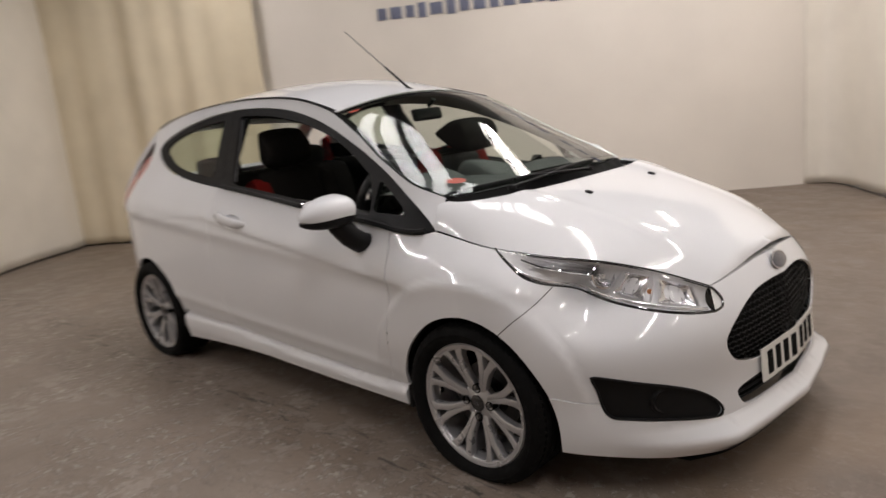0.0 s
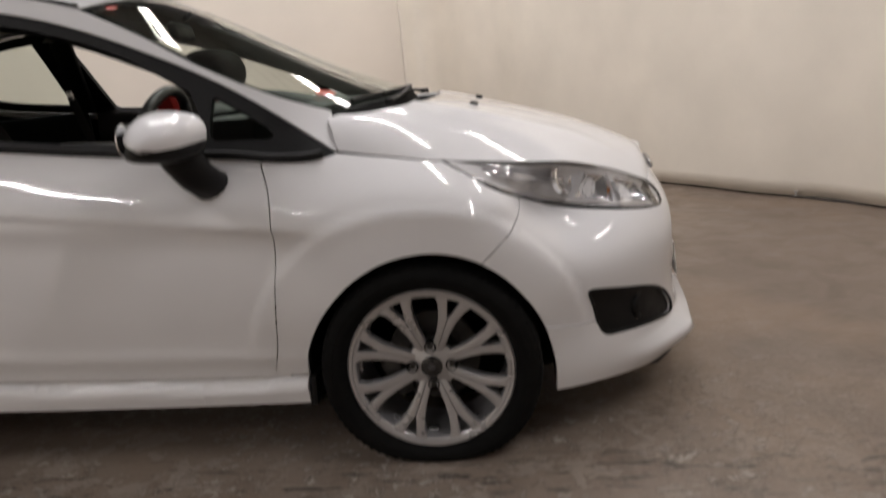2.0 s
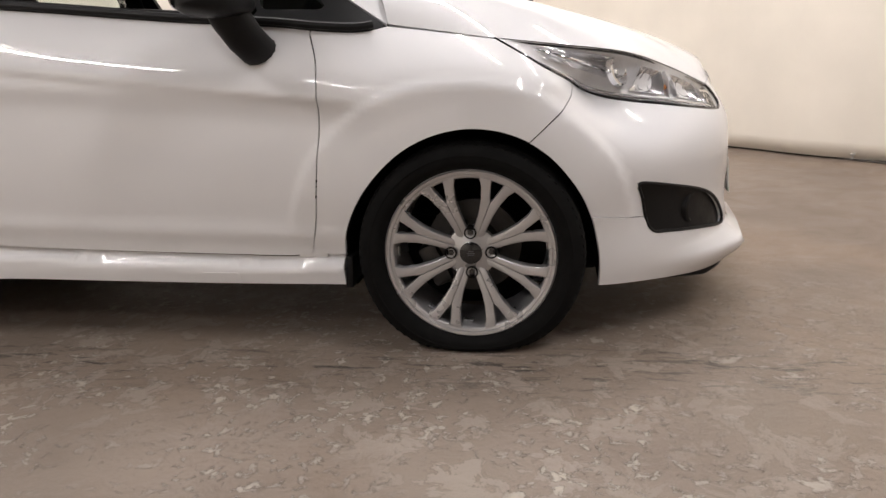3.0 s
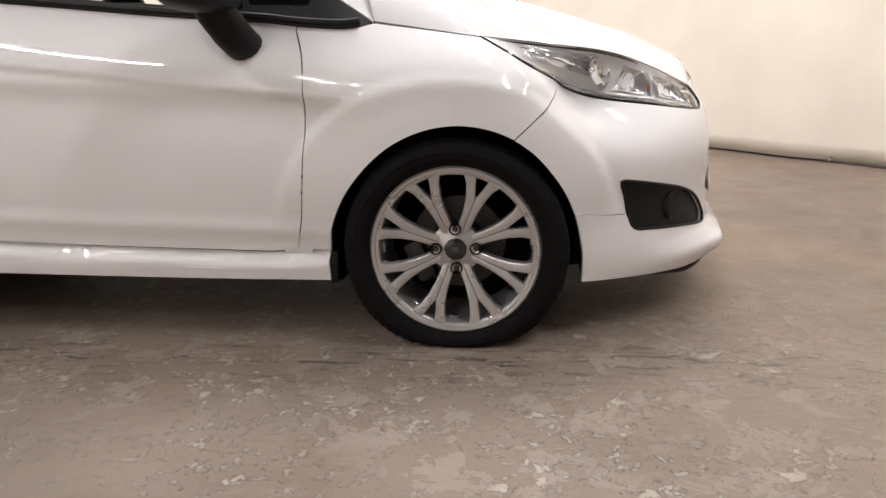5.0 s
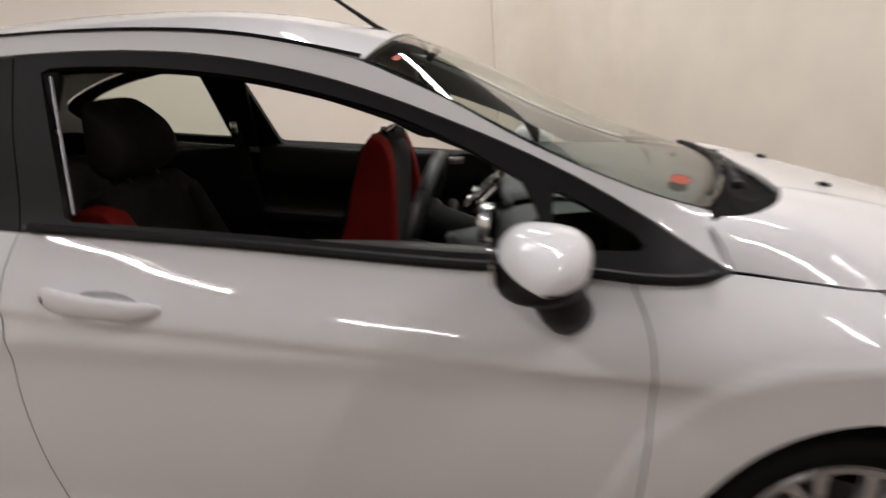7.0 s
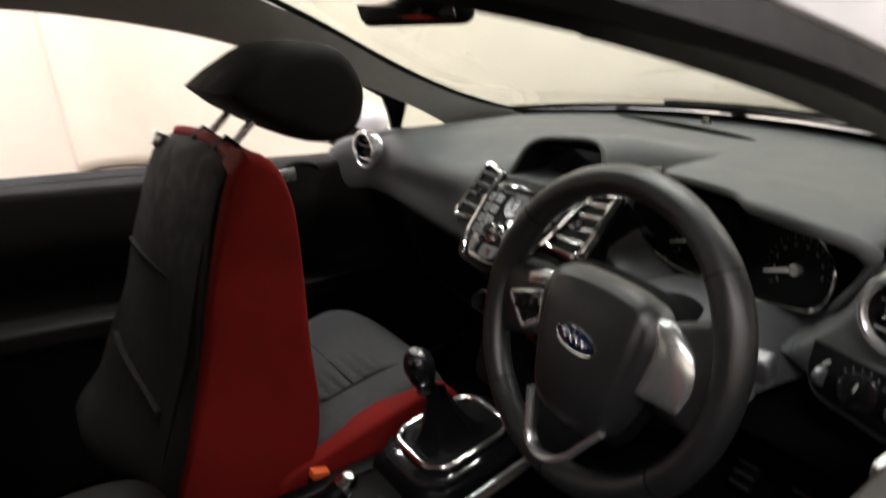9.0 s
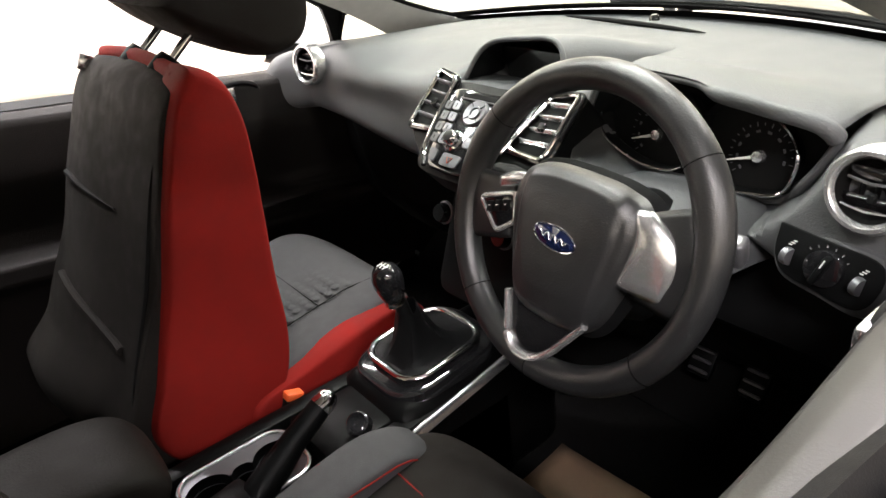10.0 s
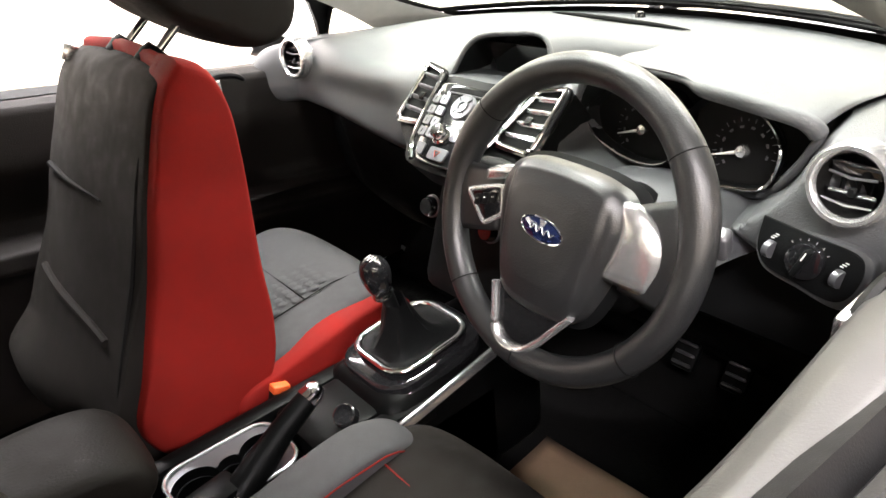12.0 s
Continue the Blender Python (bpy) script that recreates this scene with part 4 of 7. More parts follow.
# tail: bumper, hatch and rear window
tail_half = join(path2((-1.60, 0.50), (-1.62, 0.62), (-1.62, 0.66)), [(S_TAIL, 0.66)], [(S_TAIL, 0.22)], path2((-1.75, 0.21), (-1.585, 0.21)), L_REARARCH[::-1][1:10])


def mirror_t(c):
    m = np.asarray(c)[::-1].copy()
    m[:, 0] = 2 * S_TAIL - m[:, 0]
    return m


panel("rear_bumper", tail_half, band2, PAINT, car, both=True, thick=0.03, step=0.03)
hatch_half = join(path2((-1.625, 0.668), (-1.66, 0.80), (-1.64, 0.95)), [(-1.70, 1.00), (S_TAIL, 1.00), (S_TAIL, 0.668)])
panel("tailgate", hatch_half, band2, PAINT, car, both=True, thick=0.03, step=0.03)
lamp_line = path2((-1.605, 0.80), (-1.50, 0.905), (-1.425, 1.02), (-1.365, 1.13), (-1.345, 1.20), (-1.40, 1.19), (-1.50, 1.10), (-1.60, 0.98), (-1.645, 0.86), (-1.64, 0.79))
panel("tail_lamp", lamp_line, band2, RED_LENS, car, both=True, thick=0.05, step=0.025, gap=0.002, label="red upright tail lamp")


def hatch_surf(t, w):
    x0, z0, y0 = -1.80, 0.99, 0.66
    p = ROOF_EDGE[-1]
    x = x0 + (p[0] - x0) * t
    return np.array((x - 0.05 * (1 - w * w) * (1 - t), -(y0 + (abs(p[1]) - y0) * t) * w, z0 + (p[2] - z0) * t + 0.03 * math.sin(math.pi * t) + 0.05 * t * (1 - w * w)))


panel("hatch_frame", square(0, 1, -1, 1), hatch_surf, PAINT, car, holes=[square(0.12, 0.86, -0.82, 0.82)], both=False, step=0.05, flip=True, thick=0.03)
panel("rear_window", square(0.12, 0.86, -0.82, 0.82), hatch_surf, GLASS, car, both=False, step=0.06, flip=True, thick=0.004, label="rear window glass")
g = Geo().grid(lambda a, b: (-1.28 - 0.20 * b - 0.0, (a - 0.5) * 1.06, 1.425 - 0.05 * b - 0.05 * (2 * a - 1) ** 2), 24, 6)
sp = part("roof_spoiler", g, PAINT, car, "white tailgate spoiler")
sp.modifiers.new("thickness", "SOLIDIFY").thickness = 0.03


# ---- the car: wheels ----


def wheel(x, side, hub_y):
    """An alloy wheel with eight forked spokes; local z points outwards."""
    turn = pose(x, side * hub_y, HUB_Z, 90 if side < 0 else -90, 0, 0)
    w = part("wheel", Geo().lathe([(0.2285, 0.0), (0.222, 0.006), (0.214, 0.004), (0.209, -0.008), (0.205, -0.03), (0.200, -0.17), (0.21, -0.175), (0.226, -0.18), (0.2285, -0.17), (0.226, -0.01), (0.2285, 0.0)], turn, 72), ALLOY, car, "silver alloy wheel rim", angle=50)
    prof = [(0.2265, -0.172), (0.236, -0.190), (0.262, -0.196), (0.285, -0.186), (0.2965, -0.168), (0.298, -0.15)]
    for k in range(4):
        z = -0.145 + 0.034 * k
        prof += [(0.298, z), (0.298, z + 0.024), (0.291, z + 0.027), (0.291, z + 0.032)]
    prof += [(0.298, -0.006), (0.2965, 0.004), (0.287, 0.018), (0.276, 0.024), (0.264, 0.028), (0.262, 0.0265), (0.250, 0.0265), (0.240, 0.021), (0.232, 0.010), (0.2265, 0.002)]
    tyre = Geo().lathe(prof, turn, 96)
    sunk = 0.298 - (HUB_Z - 0.0315) - 0.003
    squash = lambda vs: [(a, b, max(c + sunk * (max(0.0, HUB_Z - c) / 0.298) ** 7, 0.0315)) for a, b, c in vs]
    tyre.v = squash(tyre.v)
    part("tyre", tyre, RUBBER, w, "black low-profile tyre", angle=35)
    tread = Geo()
    for k in range(72):
        a = 2 * math.pi * k / 72
        if abs((math.degrees(a) - 270)) < 22:
            continue
        tread.box((0.006, 0.010, 0.032), turn @ Matrix.Rotation(a, 4, "Z") @ pose(0.2932, 0, -0.001, 0, -12, 0), 0.001, 1)
    tread.v = squash(tread.v)
    part("shoulder_tread", tread, RUBBER, w)
    half = [(0.043, 0.0), (0.043, 0.0180), (0.075, 0.0168), (0.11, 0.0190), (0.145, 0.0250), (0.180, 0.0365), (0.203, 0.0520), (0.206, 0.0170), (0.196, 0.0150), (0.172, 0.0080), (0.156, 0.0030), (0.150, 0.0)]
    spoke = Geo()
    spoke.prism(half, 0.026, pose(0, 0, -0.026), 0.004)
    spoke.prism([(a, -b) for a, b in half[::-1]], 0.026, pose(0, 0, -0.026), 0.004)

    def dish(p):
        r = math.hypot(p[0], p[1])
        t = min(1.0, max(0.0, (r - 0.04) / 0.175))
        return (p[0], p[1], p[2] - 0.028 + 0.030 * t ** 1.3 + 0.006 * math.sin(math.pi * t) - 0.25 * abs(p[1]) * (1 - t))

    spoke.v = [dish(p) for p in spoke.v]
    part("outer_ring", Geo().lathe([(0.2020, -0.024), (0.2025, -0.008), (0.2045, -0.0025), (0.2075, -0.0005), (0.2150, 0.0005), (0.2230, 0.0030), (0.2270, 0.0020)], turn, 80), ALLOY, w, angle=60)
    for k in range(8):
        g = Geo().add(spoke.v, spoke.f, turn @ Matrix.Rotation(radians(22.5 + 45 * k), 4, "Z"))
        part("spoke", g, ALLOY, w, angle=30)
    part("hub", Geo().lathe([(0.0, -0.024), (0.030, -0.024), (0.034, -0.027), (0.060, -0.029), (0.068, -0.034), (0.068, -0.06), (0.0, -0.06)], turn, 40), ALLOY, w)
    part("centre_cap", Geo().lathe([(0.0, -0.0175), (0.025, -0.018), (0.030, -0.0215), (0.030, -0.03)], turn, 32), GLOSS_BLACK, w, "dark centre cap")
    cap = Geo()
    for k in range(3):
        cap.box((0.020 - 0.005 * abs(k - 1), 0.0022, 0.001), turn @ pose(0, 0.005 * (k - 1), -0.0172))
    part("cap_emblem", cap, SATIN_DARK, w)
    for k in range(4):
        m = turn @ Matrix.Rotation(radians(90 * k), 4, "Z") @ pose(0.054, 0, -0.03)
        # black ring and disc painted in for the shade round each nut
        part("nut_shade_ring", Geo().lathe([(0.0125, 0.0075), (0.0165, 0.0075), (0.0165, -0.02), (0.0125, -0.02)], m, 20), INNER, w)
        part("nut_shade_disc", Geo().lathe([(0.0, 0.0), (0.0128, 0.0)], m, 20), INNER, w)
        part("wheel_nut", Geo().lathe([(0.0, 0.006), (0.006, 0.006), (0.0085, 0.003), (0.0085, -0.02)], m, 6), DISC, w, "dark steel wheel nut")
    part("brake_disc", Geo().lathe([(0.0, -0.068), (0.07, -0.068), (0.074, -0.10), (0.129, -0.10), (0.129, -0.122), (0.074, -0.122)], turn, 56), DISC, w, "worn steel brake disc")
    cal = Geo().box((0.055, 0.12, 0.075), turn @ Matrix.Rotation(radians(205 if x > 0 else 25), 4, "Z") @ pose(0.118, 0, -0.11), 0.012)
    part("brake_caliper", cal, DISC, w, "grey cast brake caliper")
    for a in (265, 235, 300, 180, 5):
        part("balance_weight", Geo().box((0.008, 0.03, 0.02), turn @ Matrix.Rotation(radians(a), 4, "Z") @ pose(0.2005, 0, -0.05), 0.002, 1), SATIN, w)
    valve = turn @ Matrix.Rotation(radians(-22), 4, "Z") @ pose(0.196, 0, -0.022)
    part("valve", Geo().tube([tuple(valve @ Vector((0.006, 0, 0))), tuple(valve @ Vector((-0.02, 0, 0.012)))], 0.004, 8), BLACK_TRIM, w)


wheel(HUB_X, -1, 0.826)
wheel(HUB_X, 1, 0.826)
wheel(-HUB_X, -1, 0.815)
wheel(-HUB_X, 1, 0.815)

# dark wheel housings and underside
for hx in (HUB_X, -HUB_X):
    for sd in (-1, 1):
        g = Geo()
        g.grid(lambda a, b: (hx + 0.005 + (0.338 + 0.02 * math.sin(math.pi * a)) * math.cos(math.pi * (1.08 - 1.16 * a)), sd * (0.785 - 0.36 * b), HUB_Z - 0.01 + 0.338 * math.sin(math.pi * (1.08 - 1.16 * a))), 28, 4)
        g.grid(lambda a, b: (hx + 0.34 * b * math.cos(2 * math.pi * a), sd * 0.44, HUB_Z + 0.02 + 0.32 * b * math.sin(2 * math.pi * a)), 28, 2)
        part("wheel_housing", g, INNER, car, "black plastic wheel arch liner")
g = Geo().box((3.1, 1.22, 0.10), pose(0.05, 0, 0.235), 0.03)
g.box((0.62, 0.92, 0.12), pose(1.55, 0, 0.27), 0.03)
g.box((0.45, 1.2, 0.14), pose(-1.62, 0, 0.33), 0.03)
part("underbody", g, INNER, car, "black underside")
part("engine_bay", Geo().box((0.70, 0.94, 0.34), pose(1.36, 0, 0.48), 0.05), INNER, car, "black engine bay shielding")

# mud flap behind the front wheel
for sd in (-1, 1):
    part("mud_flap", Geo().box((0.02, 0.10, 0.09), pose(0.912, sd * 0.765, 0.250, 0, 4, 0), 0.004), BLACK_TRIM, car, "small black mud flap")

# ---- the car: lamps, grille, badges ----
LOW_RUN = np.array([band(s, z) for s, z in L_LAMP_LOW])


def lamp_surf(t, w, deep=0.0):
    lo, hi = edge_at(LOW_RUN, t), edge_at(LAMP_TOP, t)
    p = lo + (hi - lo) * w
    out = np.array((0.55 + 0.35 * t, -0.80 + 0.35 * t, 0.42))
    out = out / np.linalg.norm(out)
    return p + out * (0.016 * math.sin(math.pi * w) * math.sin(math.pi * min(1, t * 1.05)) ** 0.7 - deep)


lamp_line = square(0.004, 0.985, 0.04, 0.96, 20)


def both_sides(name, g, mat, parents, label=""):
    part(name, g, mat, parents[0], label)
    part(name, g.mirrored(), mat, parents[1], label)


def tilt_to(p, d, roll=0.0):
    """Local z along d."""
    q = Vector(d).to_track_quat("Z", "Y").to_matrix().to_4x4()
    return Matrix.Translation(p) @ q @ pose(0, 0, 0, 0, 0, roll)


heads = panel("headlamp", lamp_line, lambda t, w: lamp_surf(t, w), LAMP_GLASS, car, step=0.03, thick=0.004, flip=True, label="clear swept-back headlamp with silver reflectors")
for cover in heads:
    cover.visible_shadow = False
rim_geo = Geo().tube([tuple(lamp_surf(t, 0.02, 0.006)) for t in np.linspace(0.0, 1.0, 40)], 0.0065, 8)
both_sides("lamp_seal", rim_geo, GLOSS_BLACK, heads, "black lower lamp edge")
both_sides("lamp_seal", Geo().tube([tuple(lamp_surf(t, 0.985, 0.006)) for t in np.linspace(0.0, 1.0, 40)], 0.0055, 8), GLOSS_BLACK, heads)
both_sides("chrome_edge", Geo().tube([tuple(lamp_surf(t, 0.10 + 0.06 * t, 0.014)) for t in np.linspace(0.10, 0.96, 30)], 0.005, 8), SATIN, heads, "thin silver strip")
back = Geo().grid(lambda a, b: tuple(lamp_surf(0.01 + 0.985 * a, 0.03 + 0.94 * b, 0.034 * math.sin(math.pi * b) ** 0.5 * min(1, a * 4))), 40, 12)
both_sides("reflector", back, LAMP_GREY, heads, "grey lamp housing")
dark = Geo().grid(lambda a, b: tuple(lamp_surf(0.01 + 0.42 * a, 0.04 + (0.24 - 0.20 * a) * b, 0.012 + 0.010 * b)), 24, 6)
both_sides("dark_bezel", dark, GLOSS_BLACK, heads, "dark lower bezel")
# stepped silver blades in the swept-back corner
for k in range(5):
    blade = Geo().grid(lambda a, b: tuple(lamp_surf(0.12 + 0.035 * k + 0.30 * a, 0.92 - 0.105 * k - 0.07 * b + 0.03 * a, 0.008 + 0.022 * b + 0.003 * k)), 18, 4)
    both_sides("silver_blade", blade, REFLECTOR, heads, "stepped silver blade")
both_sides("blade_edge", Geo().tube([tuple(lamp_surf(t, 0.56 - 0.25 * (t - 0.2), 0.010)) for t in np.linspace(0.18, 0.50, 16)], 0.0035, 6), CHROME, heads)
# round dipped lamp with its lens, then two square-edged main reflectors
aim = (0.80, -0.52, 0.28)
p = lamp_surf(0.52, 0.55, 0.012)
bowl = Geo().lathe([(0.036, 0.010), (0.034, 0.002), (0.028, -0.014), (0.016, -0.026), (0.0, -0.030)], tilt_to(p, aim), 32)
both_sides("reflector_bowl", bowl, CHROME, heads, "round chrome reflector bowl")
both_sides("bowl_ring", Geo().lathe([(0.036, 0.010), (0.041, 0.008), (0.042, -0.006), (0.036, -0.004)], tilt_to(p, aim), 32), CHROME, heads, "chrome ring")
both_sides("bulb_shade", Geo().lathe([(0.0, 0.006), (0.008, 0.005), (0.011, 0.0), (0.011, -0.012), (0.0, -0.02)], tilt_to(p, aim), 20), SATIN, heads, "silver bulb shade")
for t0, t1 in ((0.60, 0.705), (0.75, 0.885)):
    cup = Geo().grid(lambda a, b: tuple(lamp_surf(t0 + (t1 - t0) * a, 0.24 + 0.58 * b, 0.012 + 0.030 * (math.sin(math.pi * a) * math.sin(math.pi * b)) ** 0.6)), 16, 14)
    both_sides("main_reflector", cup, REFLECTOR, heads, "faceted silver reflector")
    for q in (0.33, 0.66):
        both_sides("facet_line", Geo().tube([tuple(lamp_surf(t0 + (t1 - t0) * q, 0.28 + 0.50 * b, 0.010 + 0.026 * math.sin(math.pi * b) ** 0.6)) for b in np.linspace(0, 1, 8)], 0.0012, 5), SATIN_DARK, heads)
both_sides("amber_cap", Geo().lathe([(0.0, 0.010), (0.006, 0.008), (0.008, 0.0), (0.008, -0.02)], tilt_to(lamp_surf(0.728, 0.50, 0.032), aim), 14), AMBER, heads, "amber bulb")
for t, mat0 in ((0.575, CHROME), (0.722, LAMP_GREY), (0.90, CHROME)):
    rib = Geo().grid(lambda a, b: tuple(lamp_surf(t + 0.020 * b, 0.20 + 0.66 * a, 0.008 + 0.028 * b)), 10, 4)
    both_sides("divider", rib, mat0, heads, "upright silver divider")
strip0 = Geo().grid(lambda a, b: tuple(lamp_surf(0.46 + 0.50 * a, 0.10 + 0.05 * a + 0.085 * b, 0.010 + 0.004 * b)), 30, 4)
both_sides("light_strip", strip0, DIFFUSER, heads, "milky daytime light strip")

tip = [band(sz[0], sz[1]) for sz in shrink(np.vstack([L_LAMP_TIP, L_LAMP_TIP[:1]])[:-1], 0.0015)]
end = Geo().add([tuple(p - 0.005 * np.array((0.85, -0.45, 0.25))) for p in tip], [tuple(range(len(tip)))])
both_sides("lamp_end", end, DIFFUSER, heads, "milky rounded lamp end")
both_sides("lamp_seal", Geo().tube([tuple(p - 0.003 * np.array((0.85, -0.45, 0.25))) for p in tip], 0.0045, 6), GLOSS_BLACK, heads)

# front grille mesh
grille = panel("grille", grille_hole, band2, INNER, car, both=False, off=-0.045, thick=0.01, step=0.03, label="black honeycomb radiator grille")[0]
lat = Geo()
box_s = [float(x) for x in np.arange(2.14, 2 * S_NOSE - 2.14, 0.030)]
row = 0
z = 0.42
while z < 0.645:
    for s0 in box_s:
        s1 = s0 + (0.015 if row % 2 else 0.0)
        hexa = [(s1 + 0.0165 * math.cos(a), z + 0.0115 * math.sin(a)) for a in np.linspace(0, 2 * math.pi, 7)[:-1] + math.pi / 6]
        if inside(grille_hole, np.array(hexa)).all():
            lat.tube([tuple(band2(*q) - np.array((0.022, 0, 0))) for q in hexa], 0.0022, 4, closed=True)
    z += 0.0185
    row += 1
part("honeycomb", lat, BLACK_TRIM, grille, "black honeycomb mesh")
part("grille_rim", Geo().tube([tuple(band2(*q) - np.array((0.011, 0, 0))) for q in grille_hole[::2]], 0.006, 6, closed=True), GLOSS_BLACK, grille, "gloss black surround")
intake = panel("lower_intake", intake_hole, band2, INNER, car, both=False, off=-0.05, thick=0.01, step=0.03, label="black lower air intake")[0]
for z in (0.305, 0.325, 0.345):
    part("slat", Geo().tube([tuple(band2(s, z) - np.array((0.02, 0, 0))) for s in np.linspace(2.21, 2 * S_NOSE - 2.21, 20)], 0.004, 6), BLACK_TRIM, intake)
fogs = panel("fog_lamp_bezel", shrink(L_FOG[:-1], 0.001), band, BLACK_TRIM, car, off=-0.010, thick=0.02, step=0.02, label="matt black blank in the bumper corner")
for sd, fb in zip((-1, 1), fogs):
    rimf = Geo().tube([(p[0], p[1] * (1 if sd < 0 else -1), p[2]) for p in (band(*q) for q in L_FOG[:-1:2])], 0.0045, 6, closed=True)
    part("bezel_rim", rimf, BLACK_TRIM, fb)
    c = band(1.93, 0.365)
    m = tilt_to((c[0] - 0.015, c[1] * (1 if sd < 0 else -1), c[2]), (0.85, 0.45 * sd, 0.0))
    part("fog_lamp_ring", Geo().lathe([(0.030, 0.0), (0.036, 0.004), (0.042, 0.0), (0.044, -0.012), (0.030, -0.01), (0.026, -0.018), (0.0, -0.020)], m, 32), BLACK_TRIM, fb, "round black fog lamp blank")

plate_x = float(band(S_NOSE, 0.39)[0])


def plate_point(y, z, out):
    """The plate bends a little with the bumper."""
    i = int(np.argmin(np.abs(PLAN[-60:, 1] - abs(y))))
    return (plate_x + 0.008 - 0.75 * (PLAN[-1, 0] - PLAN[-60:, 0][i]) + out - 0.07 * (z - 0.392), y, z)


def plate_sheet(y0, y1, z0, z1, out, n):
    g = Geo()
    for face in (out, out - 0.004):
        g.grid(lambda a, b: plate_point(y0 + (y1 - y0) * a, z0 + (z1 - z0) * b, face), n, 2)
    k = 2 * n
    rim = [2 * i for i in range(n)] + [2 * i + 1 for i in range(n)][::-1]
    g.f += [(rim[i], rim[(i + 1) % k], rim[(i + 1) % k] + k, rim[i] + k) for i in range(k)]
    return g


plate = part("number_plate", plate_sheet(-0.26, 0.26, 0.3365, 0.4475, 0.0, 16), PLATE, car, "white front number plate with dark bars")
for k in range(7):
    yb = -0.205 + 0.062 * k + (0.03 if k > 3 else 0)
    part("plate_bar", plate_sheet(yb - 0.018, yb + 0.018, 0.353, 0.431, 0.0025, 4), INNER, plate)
oval = Geo().lathe([(0.0, 0.006), (0.03, 0.005), (0.036, 0.003), (0.038, 0.0)], Matrix.Translation((band(S_NOSE, 0.688)[0] + 0.002, 0, 0.688)) @ pose(0, 0, 0, 0, 62, 0) @ Matrix.Diagonal((0.8, 1.6, 1, 1)), 32)
em = part("front_badge", oval, BLUE_BADGE, car, "oval blue enamel badge")
part("badge_ring", Geo().tube([(band(S_NOSE, 0.688)[0] + 0.004 - 0.012 * math.cos(a), 0.061 * math.sin(a), 0.688 + 0.0265 * math.cos(a)) for a in np.linspace(0, 2 * math.pi, 32, endpoint=False)], 0.0025, 6, closed=True), CHROME, em, "chrome badge rim")

# ---- the car: small outer parts ----
for sd in (-1, 1):
    d = doors[0] if sd < 0 else doors[1]
    fl = 1 if sd < 0 else -1
    # mirror: cap above, dark shell below, indicator, glass and foot
    cx, cy, cz = 0.660, -0.912, 0.968

    def shell(a, b, lo, hi, grow=1.0, drop=0.0):
        """Angle a round the section from lo to hi (degrees, 0 forwards, 90 up), b from the inner to the outer end."""
        u = 0.5 - 0.5 * math.cos(math.pi * b)
        r = max(0.0, 1 - ((u - 0.36) / 0.64) ** 2.3) ** 0.62 if u > 0.36 else max(0.0, 1 - ((0.36 - u) / 0.36) ** 2.6) ** 0.45
        an = radians(lo + (hi - lo) * a)
        c0, s0 = math.cos(an), math.sin(an)
        ex = (0.100 * (1 - 0.30 * max(0.0, -s0)) if c0 > 0 else 0.076) * (1 - 0.10 * u)
        x = math.copysign(abs(c0) ** 0.72, c0) * ex * r
        z = (abs(s0) ** 0.78 * 0.070 if s0 > 0 else -abs(s0) ** 0.55 * 0.036) * r
        x += 0.28 * z
        return (cx + x * grow, fl * (cy + (0.112 - 0.232 * u) * grow), cz + z * grow + 0.004 - 0.010 * u - 0.12 * x - drop)

    mirror = part("door_mirror", Geo().grid(lambda a, b: shell(a, b, -58, 168), 48, 26), PAINT, d, "white door mirror on a black foot", angle=70)
    part("mirror_shell", Geo().grid(lambda a, b: shell(a, b, 0, 360, 0.965, 0.016), 40, 24, close_u=True), BLACK_TRIM, mirror, "black lower mirror shell", angle=70)
    part("indicator_line", Geo().tube([shell(0.0, b, -11, 168, 1.008) for b in np.linspace(0.40, 0.92, 14)], 0.0014, 6), BLACK_TRIM, mirror)
    part("indicator", Geo().grid(lambda a, b: shell(a, 0.42 + 0.50 * b, -56 + 16 * (1 - b), -12, 1.006), 10, 18), DIFFUSER, mirror, "clear indicator lens", angle=70)
    glassm = Geo().prism([(0.066 * math.copysign(abs(math.cos(a)) ** 0.7, math.cos(a)), 0.040 * math.copysign(abs(math.sin(a)) ** 0.7, math.sin(a))) for a in np.linspace(0, 2 * math.pi, 32, endpoint=False)], 0.004, Matrix.Translation((cx - 0.078, fl * (cy + 0.012), cz + 0.010)) @ pose(0, 0, 0, 90, 0, -90 + fl * 6))
    part("mirror_glass", glassm, CHROME, mirror, "mirror glass")
    foot = [(0.728, fl * -0.775, 0.835), (0.722, fl * -0.81, 0.842), (0.708, fl * -0.845, 0.872), (0.690, fl * -0.875, 0.920), (0.676, fl * -0.89, 0.955)]
    part("mirror_foot", Geo().tube(foot, [0.040, 0.047, 0.048, 0.050, 0.046], 16, flat=0.85, up=(0, 1, 0)), BLACK_TRIM, mirror, "black mirror foot")
    # handle
    def bowl(a, b):
        an = 2 * math.pi * a
        s0, z0 = -0.222 + 0.082 * b * math.cos(an), 0.884 + b * (-0.010 * math.cos(an) + 0.030 * math.sin(an))
        p = band(s0, z0)
        return (p[0], fl * (p[1] + 0.026 * (1 - b ** 2.5)), p[2])
